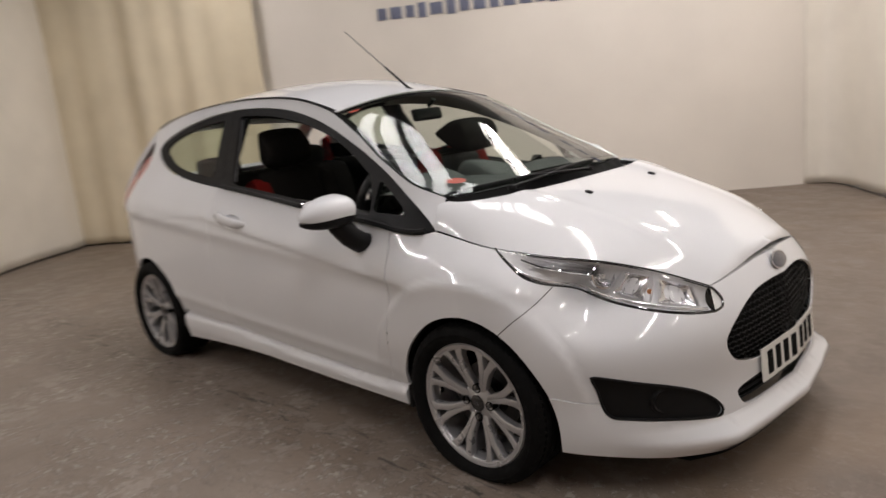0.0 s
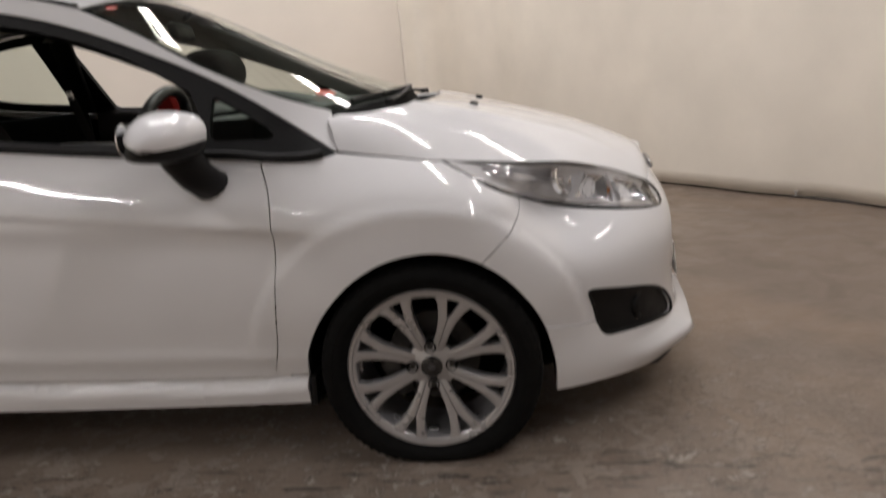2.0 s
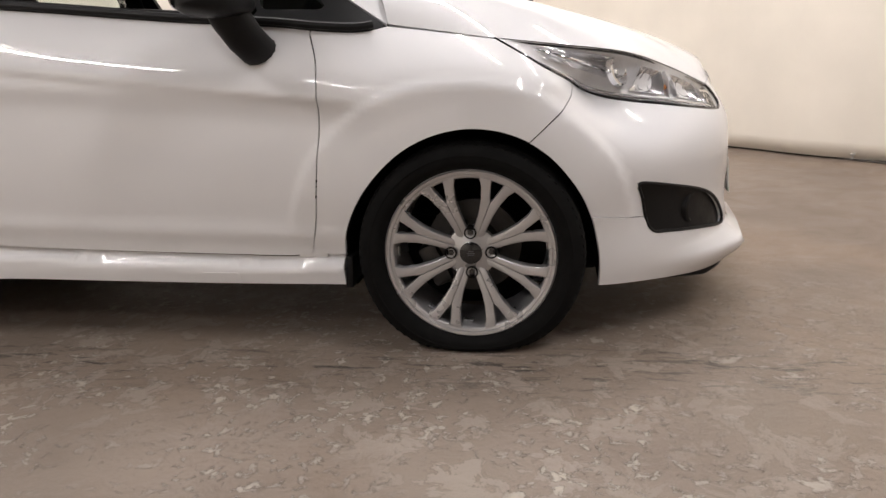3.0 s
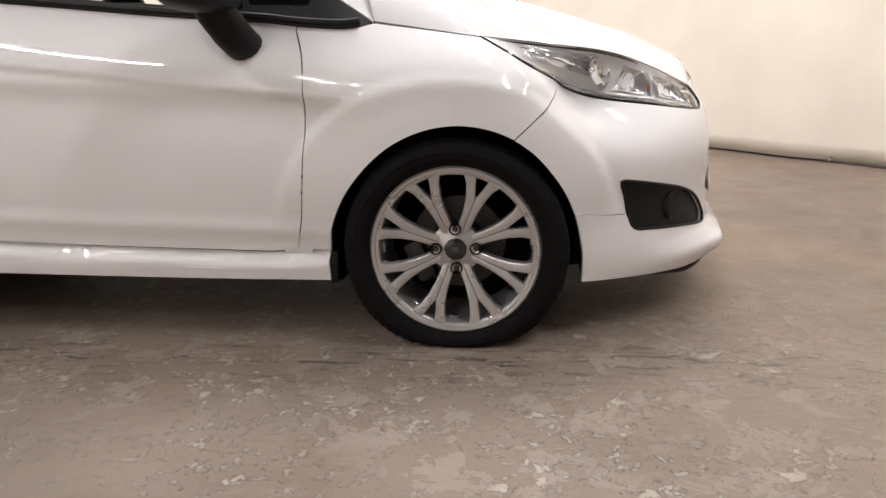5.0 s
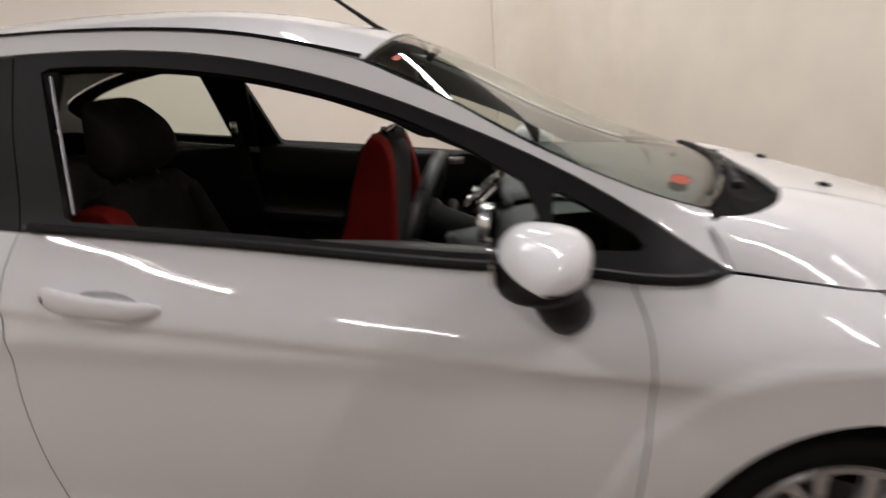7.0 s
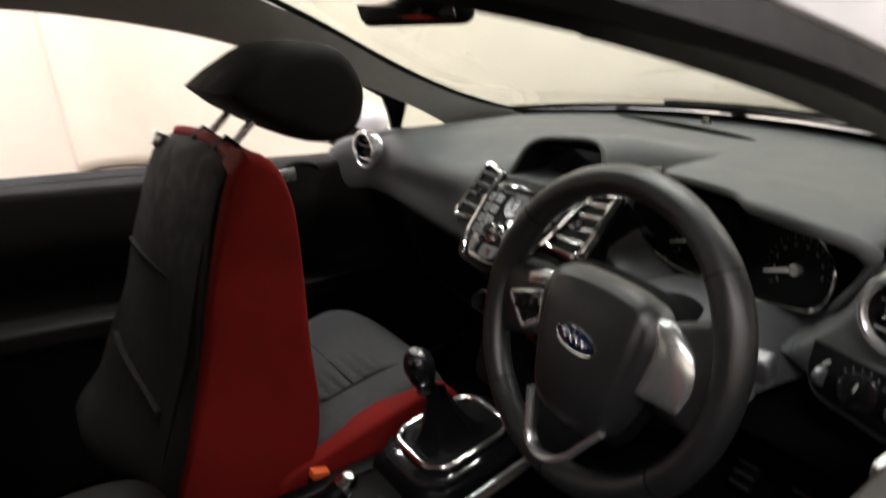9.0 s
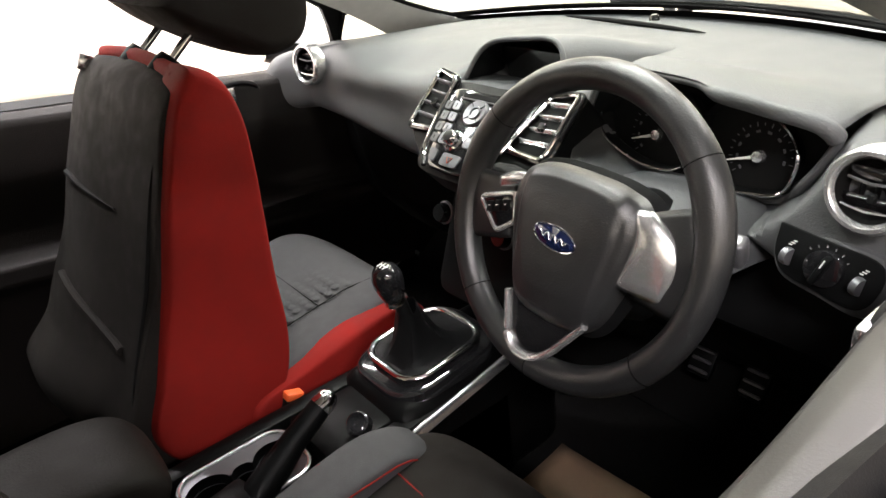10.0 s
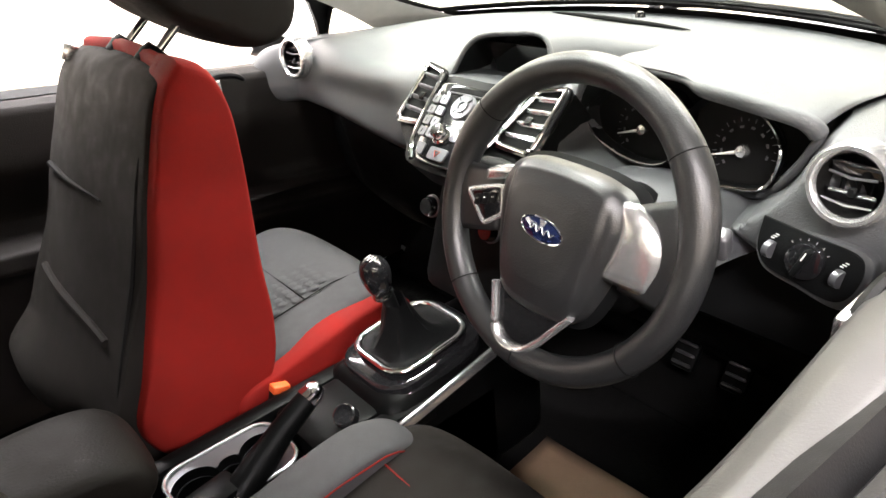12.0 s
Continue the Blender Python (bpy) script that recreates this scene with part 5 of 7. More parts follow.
    handle = part("door_handle", Geo().tube([(x, fl * (band(x, z)[1] - o), z) for x, z, o in ((-0.358, 0.912, 0.004), (-0.335, 0.909, 0.016), (-0.29, 0.902, 0.030), (-0.22, 0.892, 0.034), (-0.155, 0.883, 0.030), (-0.118, 0.879, 0.015), (-0.100, 0.877, 0.003))], [0.016, 0.025, 0.027, 0.025, 0.023, 0.017, 0.008], 14, flat=0.6, up=(0, 1, 0)), PAINT, d, "white pull handle")
    part("handle_recess", Geo().grid(bowl, 28, 8, close_u=True), PAINT, handle)
    part("lock", Geo().lathe([(0.0, 0.003), (0.007, 0.003), (0.009, 0.0)], tilt_to((-0.343, fl * (band(-0.343, 0.909)[1] - 0.024), 0.909), (0, -fl, 0.1)), 16), DISC, handle, "small key lock")
    # washer jets, jacking cover
    jet = Geo().box((0.028, 0.020, 0.010), Matrix.Translation(Vector(bonnet(1.393, sd * 0.245)) + Vector((0, 0, 0.004))) @ pose(0, 0, 0, 0, 14, 0), 0.004)
    part("washer_jet", jet, BLACK_TRIM, car, "small black washer jet")
    cover = np.array([(0.485, 0.224), (0.595, 0.222), (0.597, 0.246), (0.590, 0.252), (0.492, 0.254), (0.485, 0.248)])
    cov = panel("jacking_cover", cover, lambda s, z: np.array((1, fl, 1)) * sill_surf(s, z), PAINT, car, both=False, off=0.0015 * 1, thick=0.002, step=0.02, flip=(fl < 0))

an = part("aerial", Geo().lathe([(0.022, 0.0), (0.020, 0.006), (0.012, 0.016), (0.008, 0.022), (0.0, 0.023)], Matrix.Translation((0.249, 0, 1.405)) @ pose(0, 0, 0, 0, -20, 0), 20), BLACK_TRIM, car, "black roof aerial")
A0, A1 = Vector((0.247, 0, 1.418)), Vector((-0.20, 0, 1.755))
part("aerial_base_rod", Geo().tube([A0, A0.lerp(A1, 0.2), A0.lerp(A1, 0.36)], [0.007, 0.006, 0.005], 8), BLACK_TRIM, an, "ribbed black lower rod")
part("aerial_rod", Geo().tube([A0.lerp(A1, 0.36), A1], [0.0026, 0.0018], 6), BLACK_TRIM, an)

# scuttle and wipers
part("scuttle_panel", Geo().grid(lambda a, b: (lambda p, y: (p[0] * (1 - b) + screen_foot(y) * b + 0.004 * b, y, (p[2] - 0.012) * (1 - b) + (bonnet(min(1.245, screen_foot(y)), y)[2] - 0.018) * b - 0.03 * math.sin(math.pi * b)))(screen(foot_line(1.9 * a - 0.95) + 0.012, 1.9 * a - 0.95), -0.66 * (1.9 * a - 0.95)), 40, 8), INNER, car, "black plastic scuttle below the windscreen")
def on_foot(w, up, fwd, lift):
    return tuple(screen(foot_line(w) + up, w) + np.array((fwd, 0, lift)))


for w0, w1 in ((-0.12, 0.80), (0.62, -0.34)):
    wip = part("wiper", Geo().tube([on_foot(w0, -0.02, 0.02, -0.004), on_foot(w0 + (w1 - w0) * 0.3, -0.01, 0.012, 0.004), on_foot(w0 + (w1 - w0) * 0.62, 0.012, 0.006, 0.010)], [0.011, 0.008, 0.005], 8, flat=0.6), BLACK_TRIM, car, "black wiper arm and blade")
    part("wiper_blade", Geo().tube([on_foot(w0 + (w1 - w0) * q, 0.008 + 0.012 * q, 0.002, 0.006) for q in np.linspace(0.10, 1.0, 12)], 0.006, 6), BLACK_TRIM, wip)
    part("wiper_cap", Geo().lathe([(0.016, 0.0), (0.016, 0.010), (0.011, 0.016), (0.0, 0.017)], Matrix.Translation(on_foot(w0, -0.02, 0.02, -0.012)), 16), BLACK_TRIM, wip)
# orange-red sticker low in the corner of the screen and a small one at its top
for nm, t, w, rx, ry in (("window_sticker", 0.125, 0.80, 0.026, 0.055), ("window_sticker", 0.90, 0.86, 0.012, 0.05)):
    ring = np.array([(t + rx * math.cos(a), w + ry * math.sin(a)) for a in np.linspace(0, 2 * math.pi, 24, endpoint=False)])
    panel(nm, ring, screen, STICKER, car, both=False, off=-0.009, thick=0.001, step=0.02, flip=True, label="orange-red oval sticker inside the glass")


# ---- the car: cabin ----


def pillow(g, profile, y0, y1, rnd=0.03, n=14):
    """A stuffed shape: a closed side outline (x, z) carried across from y0 to y1, drawn in and rounded at both ends."""
    c = curve(list(profile) + [profile[0]], 6)[:-1]
    mid = c.mean(0)
    rows = []
    for k in range(n + 1):
        ph = -math.pi / 2 + math.pi * k / n
        y = (y0 + y1) / 2 + (y1 - y0) / 2 * math.copysign(abs(math.sin(ph)) ** 0.75, math.sin(ph))
        inn = rnd * (1 - abs(math.cos(ph)) ** 0.6)
        rows.append([(p[0] - (p - mid)[0] / np.linalg.norm(p - mid) * inn, y, p[1] - (p - mid)[1] / np.linalg.norm(p - mid) * inn) for p in c])
    m = len(c)
    pts = [p for r in rows for p in r]
    fs = [(i * m + j, i * m + (j + 1) % m, (i + 1) * m + (j + 1) % m, (i + 1) * m + j) for i in range(n) for j in range(m)]
    fs += [tuple(range(m)), tuple((n * m + j) for j in range(m))[::-1]]
    g.add(pts, fs)
    return g


# carpet, tunnel, bulkhead
shell = Geo().box((2.1, 1.36, 0.03), pose(-0.05, 0, 0.300), 0.01)
shell.box((0.04, 1.38, 0.60), pose(0.985, 0, 0.60), 0.01)
part("carpet", shell, CARPET, car, "black carpeted floor")
part("toe_board", Geo().box((0.30, 1.30, 0.03), pose(0.90, 0, 0.40, 0, -38, 0), 0.01), CARPET, car, "black carpeted toe board")
con = Geo()
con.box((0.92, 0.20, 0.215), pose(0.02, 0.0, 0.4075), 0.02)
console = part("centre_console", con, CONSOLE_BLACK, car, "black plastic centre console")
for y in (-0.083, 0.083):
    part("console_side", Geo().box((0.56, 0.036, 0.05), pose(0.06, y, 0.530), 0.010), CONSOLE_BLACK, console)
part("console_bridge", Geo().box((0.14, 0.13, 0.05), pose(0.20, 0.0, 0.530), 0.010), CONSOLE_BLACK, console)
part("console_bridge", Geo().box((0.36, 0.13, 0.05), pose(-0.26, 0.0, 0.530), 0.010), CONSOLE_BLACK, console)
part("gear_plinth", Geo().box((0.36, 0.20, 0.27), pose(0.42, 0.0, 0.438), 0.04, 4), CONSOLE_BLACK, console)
part("headlining", Geo().grid(lambda a, b: tuple(roof(0.02 + 0.93 * a, 1.96 * b - 0.98) - np.array((0.0, 0, 0.035))), 16, 12), HEADLINER, car, "pale grey headlining")
frame_at = lambda a: edge_at(L_FRAME[:73], a)
for sd in (1, -1):
    fl = 1 if sd < 0 else -1
    pil = Geo().grid(lambda a, b: (lambda p: (p[0] - 0.012, fl * (p[1] + 0.035), p[2] - 0.012))((edge_at(WS_EDGE, a) + np.array((0, 0.030, 0))) * (1 - b) + (np.array(band(frame_at(a)[0] - 0.012, frame_at(a)[1] - 0.034)) + np.array((0, 0.010, 0))) * b), 40, 5)
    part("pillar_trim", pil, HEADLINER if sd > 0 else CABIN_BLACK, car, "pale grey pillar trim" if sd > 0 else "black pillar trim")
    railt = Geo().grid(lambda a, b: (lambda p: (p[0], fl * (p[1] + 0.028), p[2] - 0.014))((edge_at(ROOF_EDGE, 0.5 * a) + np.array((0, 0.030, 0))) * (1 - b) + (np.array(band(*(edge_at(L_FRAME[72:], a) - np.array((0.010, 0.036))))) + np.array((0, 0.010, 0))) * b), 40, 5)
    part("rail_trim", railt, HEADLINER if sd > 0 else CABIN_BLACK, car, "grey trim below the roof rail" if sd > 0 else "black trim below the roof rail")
    bp = Geo().box((0.10, 0.03, 0.36), Matrix.Translation((-0.47, sd * 0.60, 1.20)) @ pose(0, 0, 0, sd * 24, 6, 0), 0.012)
    part("pillar_cover", bp, CABIN_BLACK, car, "black door pillar cover")
    belt_reel = part("seat_belt", Geo().tube([(-0.50, sd * 0.60, 1.10), (-0.47, sd * 0.655, 0.85), (-0.42, sd * 0.67, 0.5)], 0.022, 6, flat=0.12), FABRIC, car, "black seat belt")
    part("belt_anchor", Geo().box((0.03, 0.02, 0.05), pose(-0.50, sd * 0.595, 1.12), 0.006), SATIN, belt_reel)
    # door trim
    dr = doors[0] if sd < 0 else doors[1]

    def trim(a, b, fl=fl):
        x = -0.44 + 1.28 * a
        zb = 1.028 - 0.118 * (x + 0.44) + 0.0
        prof = [(-0.728, zb + 0.010), (-0.712, zb + 0.020), (-0.694, zb + 0.020), (-0.674, zb + 0.008), (-0.655, zb - 0.10), (-0.672, zb - 0.20), (-0.66, zb - 0.24), (-0.62, zb - 0.255), (-0.615, zb - 0.29), (-0.65, zb - 0.32), (-0.672, zb - 0.45), (-0.68, 0.40), (-0.70, 0.33)]
        k = b * (len(prof) - 1)
        i = min(len(prof) - 2, int(k))
        y, z = (prof[i][j] + (prof[i + 1][j] - prof[i][j]) * (k - i) for j in (0, 1))
        arm = 0.035 * math.exp(-((z - (zb - 0.272)) / 0.03) ** 2) * (1 - ramp(x, 0.35, 0.6))
        swell0 = ramp(x, 0.05, 0.45) * (1 - ramp(b, 0.30, 0.45))
        return (x, fl * (y + arm + 0.022 * swell0 * ramp(b, 0.05, 0.25) - 0.035 * math.exp(-((z - (zb - 0.272)) / 0.03) ** 2)), z + 0.016 * swell0)

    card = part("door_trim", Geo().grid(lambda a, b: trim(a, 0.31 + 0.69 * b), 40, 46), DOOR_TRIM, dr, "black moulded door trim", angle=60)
    # the driver's sill roll is painted paler for the light it catches
    part("sill_pad", Geo().grid(lambda a, b: trim(a, 0.31 * b), 40, 20), LIT_DOOR_TRIM if sd < 0 else DOOR_TRIM, card, "sill roll of the door trim, painted lighter as lit" if sd < 0 else "dark pad along the window sill", angle=60)
    ring = Geo().tube([(0.402 + 0.056 * math.cos(a), fl * -0.655, 0.928 + 0.026 * math.sin(a)) for a in np.linspace(0, 2 * math.pi, 28, endpoint=False)], 0.007, 8, closed=True)
    part("release_surround", ring, CABIN_BLACK, card, "black oval release surround")
    part("release_lever", Geo().box((0.06, 0.012, 0.032), pose(0.372, fl * -0.650, 0.934), 0.005), SATIN, card, "silver door release lever")
    part("pull_handle", Geo().tube([(0.02, fl * -0.645, 0.79), (0.05, fl * -0.605, 0.80), (0.18, fl * -0.60, 0.79), (0.25, fl * -0.60, 0.77), (0.28, fl * -0.645, 0.755)], 0.014, 10), SATIN if sd < 0 else CABIN_BLACK, card, "door pull handle")
    # quarter trim beside the rear bench
    part("rear_side_trim", Geo().box((0.85, 0.04, 0.72), pose(-0.90, sd * 0.665, 0.68), 0.02), CABIN_BLACK, car, "black rear side trim")


# ---- seats ----
def headrest(parent, x, y, z, tilt, mat, size=1.0):
    prof = [(-0.134, 0.030), (-0.090, -0.018), (0.03, -0.092), (0.095, -0.075), (0.12, -0.01), (0.09, 0.06), (0.0, 0.085), (-0.08, 0.06)]
    c, s = math.cos(radians(tilt)), math.sin(radians(tilt))
    pr = [(x + size * (a * c + b * s), z + size * (b * c - a * s)) for a, b in prof]
    hr = part("headrest", pillow(Geo(), pr, y - 0.135, y + 0.135, 0.035), mat, parent, "black padded headrest", angle=60)
    return hr


def seat_posts(hr, x0, z0, x1, z1, y):
    for dy in (-0.07, 0.07):
        part("post", Geo().tube([(x0, y + dy, z0), (x1, y + dy, z1)], 0.0065, 10), CHROME, hr, "chrome headrest post")
        part("post_guide", Geo().lathe([(0.0, 0.014), (0.018, 0.012), (0.021, 0.0), (0.021, -0.02)], tilt_to((x0 + 0.004, y + dy, z0 + 0.004), (x1 - x0, 0, z1 - z0)), 16), CABIN_BLACK, hr, "black post guide")


def swell(g):
    """The rear shell of the seat bulges back away from the middle of the car."""
    g.v = [(x - ramp(y, 0.18, 0.50) * ramp(0.16 - x, 0.0, 0.12) * (0.040 * (0.5 + 0.5 * ramp(1.05 - z, 0.0, 0.45)) + 0.034 * ramp(0.66 - z, 0.0, 0.08)), y, z) for x, y, z in g.v]
    return g


ps = part("front_seat", swell(pillow(Geo(), [(0.165, 1.094), (0.120, 1.078), (0.065, 0.95), (0.012, 0.80), (-0.05, 0.66), (-0.085, 0.56), (-0.05, 0.47), (0.06, 0.46), (0.14, 0.56), (0.18, 0.80), (0.185, 0.98), (0.190, 1.085)], 0.158, 0.585, 0.014, 22)), SEAT_BLACK, car, "red and black cloth front passenger seat", angle=60)
part("side_bolster", pillow(Geo(), [(0.152, 1.106), (0.122, 1.07), (0.074, 0.95), (0.028, 0.80), (-0.020, 0.66), (-0.052, 0.57), (-0.02, 0.505), (0.06, 0.488), (0.128, 0.508), (0.178, 0.57), (0.199, 0.65), (0.204, 0.76), (0.209, 0.87), (0.212, 0.96), (0.209, 1.035), (0.190, 1.085)], 0.135, 0.225, 0.020), SEAT_RED, ps, "bright red cloth side bolster", angle=60)
part("side_bolster", pillow(Geo(), [(0.155, 1.07), (0.15, 0.80), (0.15, 0.56), (0.20, 0.53), (0.245, 0.70), (0.235, 0.88), (0.21, 1.02), (0.18, 1.08)], 0.52, 0.60, 0.025), SEAT_RED, ps, "bright red cloth side bolster", angle=60)
part("back_insert", pillow(Geo(), [(0.14, 1.06), (0.14, 0.6), (0.19, 0.58), (0.205, 0.8), (0.20, 1.05)], 0.21, 0.53, 0.02), SEAT_GREY, ps, "grey cloth insert", angle=60)
# piping and pocket on the back of the seat
def on_back(y, z, out=0.004):
    g0 = Geo()
    g0.v = [(back_line(z), y, z)]
    p = swell(g0).v[0]
    return (p[0] - out, y, z)


back_line = lambda z: float(np.interp(z, [0.47, 0.56, 0.66, 0.80, 0.95, 1.06], [-0.05, -0.085, -0.05, 0.012, 0.065, 0.115]))
part("seam", Geo().tube([(back_line(z) + 0.003, 0.178 + 0.004 * math.sin(z * 9), z) for z in np.linspace(0.50, 1.06, 20)], 0.0045, 6), SEAT_SEAM, ps, "black piping")
part("pocket_edge", Geo().tube([on_back(0.545 - 0.24 * q, 0.903 - 0.010 * q, 0.003) for q in np.linspace(0, 1, 12)], [0.0060 - 0.0045 * q for q in np.linspace(0, 1, 12)], 8), SEAT_SEAM, ps, "black map pocket edge")
part("pocket_bar", Geo().tube([on_back(0.505 - 0.27 * q, 0.740 - 0.046 * q, 0.001) for q in np.linspace(0, 1, 12)], 0.008, 8), SEAT_BLACK, ps, "grey piped pocket hem")
part("top_edge", Geo().tube([(0.150 + 0.012 * math.sin(math.pi * q), 0.19 + 0.36 * q, 1.086 + 0.006 * math.sin(math.pi * q)) for q in np.linspace(0, 1, 14)], 0.013, 10), SEAT_RED, ps, "red cloth top edge")
part("tilt_lever", Geo().box((0.03, 0.035, 0.03), pose(0.112, 0.555, 1.078, 0, 30, 0), 0.007), SATIN, ps, "silver tilt lever")
cush = part("cushion", pillow(Geo(), [(0.06, 0.44), (0.06, 0.56), (0.16, 0.588), (0.34, 0.620), (0.435, 0.620), (0.480, 0.585), (0.475, 0.48), (0.30, 0.42)], 0.155, 0.585, 0.05, 18), SEAT_GREY, ps, "grey cloth seat cushion", angle=60)
part("cushion_bolster", pillow(Geo(), [(0.10, 0.43), (0.10, 0.545), (0.20, 0.575), (0.36, 0.605), (0.44, 0.598), (0.48, 0.55), (0.45, 0.46), (0.25, 0.42)], 0.125, 0.195, 0.02), SEAT_RED, cush, "red cloth cushion side", angle=60)
part("cushion_seam", Geo().tube([(x, 0.235, float(np.interp(x, [0.16, 0.36, 0.49], [0.592, 0.622, 0.617]))) for x in np.linspace(0.18, 0.42, 14)], 0.0012, 6), SEAT_SEAM, cush)
part("cushion_seam", Geo().tube([(0.30 + 0.0 * k, y, 0.614) for k, y in enumerate(np.linspace(0.235, 0.52, 10))], 0.0012, 6), SEAT_SEAM, cush)
# small honeycomb quilting near the edge
quilt = Geo()
for i in range(9):
    for j in range(5):
        x, y = 0.20 + 0.022 * i, 0.25 + 0.019 * j + (0.0095 if i % 2 else 0)
        zc0 = float(np.interp(x, [0.16, 0.34, 0.435], [0.590, 0.6215, 0.6215]))
        quilt.add([(x + 0.0095 * math.cos(a), y + 0.0095 * math.sin(a), zc0 + 0.0005) for a in np.linspace(0, 2 * math.pi, 7)[:-1]] + [(x, y, zc0 + 0.0018)], [(k, (k + 1) % 6, 6) for k in range(6)])
tagged(part("quilting", quilt, SEAT_GREY, cush), kind="stuff")
hr = headrest(ps, 0.285, 0.355, 1.158, -4, SEAT_BLACK)
seat_posts(hr, 0.165, 1.085, 0.245, 1.15, 0.355)
part("seat_base", Geo().box((0.44, 0.40, 0.10), pose(0.30, 0.37, 0.365), 0.02), CABIN_BLACK, ps)

ds = part("driver_seat", pillow(Geo(), [(-0.36, 1.085), (-0.42, 1.06), (-0.46, 0.95), (-0.44, 0.75), (-0.38, 0.55), (-0.30, 0.47), (-0.20, 0.50), (-0.22, 0.66), (-0.26, 0.80), (-0.31, 0.98), (-0.33, 1.06)], -0.555, -0.155, 0.03, 18), SEAT_BLACK, car, "red and black cloth driver's seat", angle=60)
for y0, y1 in ((-0.595, -0.515), (-0.20, -0.125)):
    part("side_bolster", pillow(Geo(), [(-0.37, 1.05), (-0.425, 1.03), (-0.455, 0.92), (-0.43, 0.72), (-0.36, 0.54), (-0.24, 0.52), (-0.18, 0.62), (-0.215, 0.80), (-0.275, 0.94), (-0.33, 1.04)], y0, y1, 0.025), SEAT_RED if y0 < -0.5 else SEAT_BLACK, ds, "red cloth side bolster" if y0 < -0.5 else "black cloth side bolster", angle=60)
dc = part("cushion", pillow(Geo(), [(-0.26, 0.44), (-0.26, 0.55), (-0.10, 0.575), (0.10, 0.600), (0.235, 0.605), (0.295, 0.57), (0.28, 0.48), (0.05, 0.43)], -0.575, -0.145, 0.05, 18), SEAT_BLACK, ds, "black cloth seat cushion", angle=60)
for y0, y1 in ((-0.60, -0.52), (-0.205, -0.125)):
    part("cushion_bolster", pillow(Geo(), [(-0.22, 0.44), (-0.22, 0.565), (-0.05, 0.605), (0.09, 0.627), (0.180, 0.626), (0.236, 0.590), (0.22, 0.48), (0.0, 0.43)], y0, y1, 0.025), SEAT_GREY, dc, "grey cloth side bolster with red piping", angle=60)
bol = lambda x: float(np.interp(x, [-0.22, -0.05, 0.09, 0.180, 0.236], [0.567, 0.606, 0.629, 0.628, 0.592]))
part("red_piping", Geo().tube([(x, -0.133, bol(x) - 0.008) for x in np.linspace(-0.15, 0.22, 18)], 0.0022, 6), SEAT_RED, dc, "red piping")
part("red_piping", Geo().tube([(x, -0.206, bol(x) - 0.012) for x in np.linspace(-0.15, 0.21, 18)], 0.0013, 6), SEAT_RED, dc, "red stitching")
part("red_piping", Geo().tube([(0.165, y, 0.6045) for y in np.linspace(-0.50, -0.206, 12)], 0.0013, 6), SEAT_RED, dc, "red stitching")
hr = headrest(ds, -0.375, -0.36, 1.185, 60, SEAT_BLACK, 0.80)
seat_posts(hr, -0.375, 1.075, -0.378, 1.15, -0.36)
part("seat_base", Geo().box((0.44, 0.40, 0.10), pose(0.0, -0.36, 0.365), 0.02), CABIN_BLACK, ds)

# rear bench
rb = part("rear_bench", pillow(Geo(), [(-0.55, 0.42), (-0.53, 0.53), (-0.62, 0.565), (-0.95, 0.53), (-1.0, 0.42)], -0.60, 0.60, 0.05, 20), SEAT_BLACK, car, "black cloth rear bench seat", angle=60)
part("bench_back", pillow(Geo(), [(-0.92, 0.50), (-1.02, 0.80), (-1.12, 1.02), (-1.20, 1.03), (-1.14, 0.75), (-1.04, 0.48)], -0.62, 0.62, 0.05, 20), SEAT_BLACK, rb, angle=60)
for y in (-0.32, 0.32):
    part("headrest", pillow(Geo(), [(-1.12, 1.03), (-1.13, 1.13), (-1.16, 1.15), (-1.22, 1.14), (-1.21, 1.03)], y - 0.13, y + 0.13, 0.03), SEAT_BLACK, rb, angle=60)
part("parcel_shelf", Geo().box((0.42, 1.2, 0.02), pose(-1.42, 0, 1.0), 0.006), CARPET, car, "black parcel shelf")

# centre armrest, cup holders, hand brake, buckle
part("armrest", pillow(Geo(), [(-0.44, 0.66), (-0.42, 0.71), (-0.20, 0.725), (-0.09, 0.70), (-0.07, 0.66), (-0.12, 0.625), (-0.40, 0.62)], -0.085, 0.085, 0.03), LEATHER, console, "dark brown-grey padded armrest, darkened for shade", angle=60)
part("armrest_post", Geo().box((0.10, 0.09, 0.12), pose(-0.33, 0, 0.58), 0.02), CABIN_BLACK, console)


def rounded(x0, x1, y0, y1, r, n=6):
    out = []
    for cx, cy, a0 in ((x1 - r, y1 - r, 0), (x0 + r, y1 - r, 90), (x0 + r, y0 + r, 180), (x1 - r, y0 + r, 270)):
        out += [(cx + r * math.cos(radians(a0 + 90 * k / n)), cy + r * math.sin(radians(a0 + 90 * k / n))) for k in range(n + 1)]
    return out


tray_ring = rounded(-0.064, 0.112, -0.066, 0.052, 0.032)
CUPS = [(-0.026, 0.037), (0.028, 0.023), (0.076, 0.034)]
well_x = -0.026 - 0.037 * np.cos(np.linspace(0, math.pi / 2, 9))
well_x = np.concatenate([well_x, np.linspace(-0.022, 0.074, 27), 0.076 + 0.034 * np.sin(np.linspace(0, math.pi / 2, 9))])
well_y = [max(math.sqrt(max(0.0, r * r - (x - c) ** 2)) for c, r in CUPS) for x in well_x]
well = [(x, -0.002 + y) for x, y in zip(well_x, well_y)] + [(x, -0.002 - y) for x, y in list(zip(well_x, well_y))[-2:0:-1]]
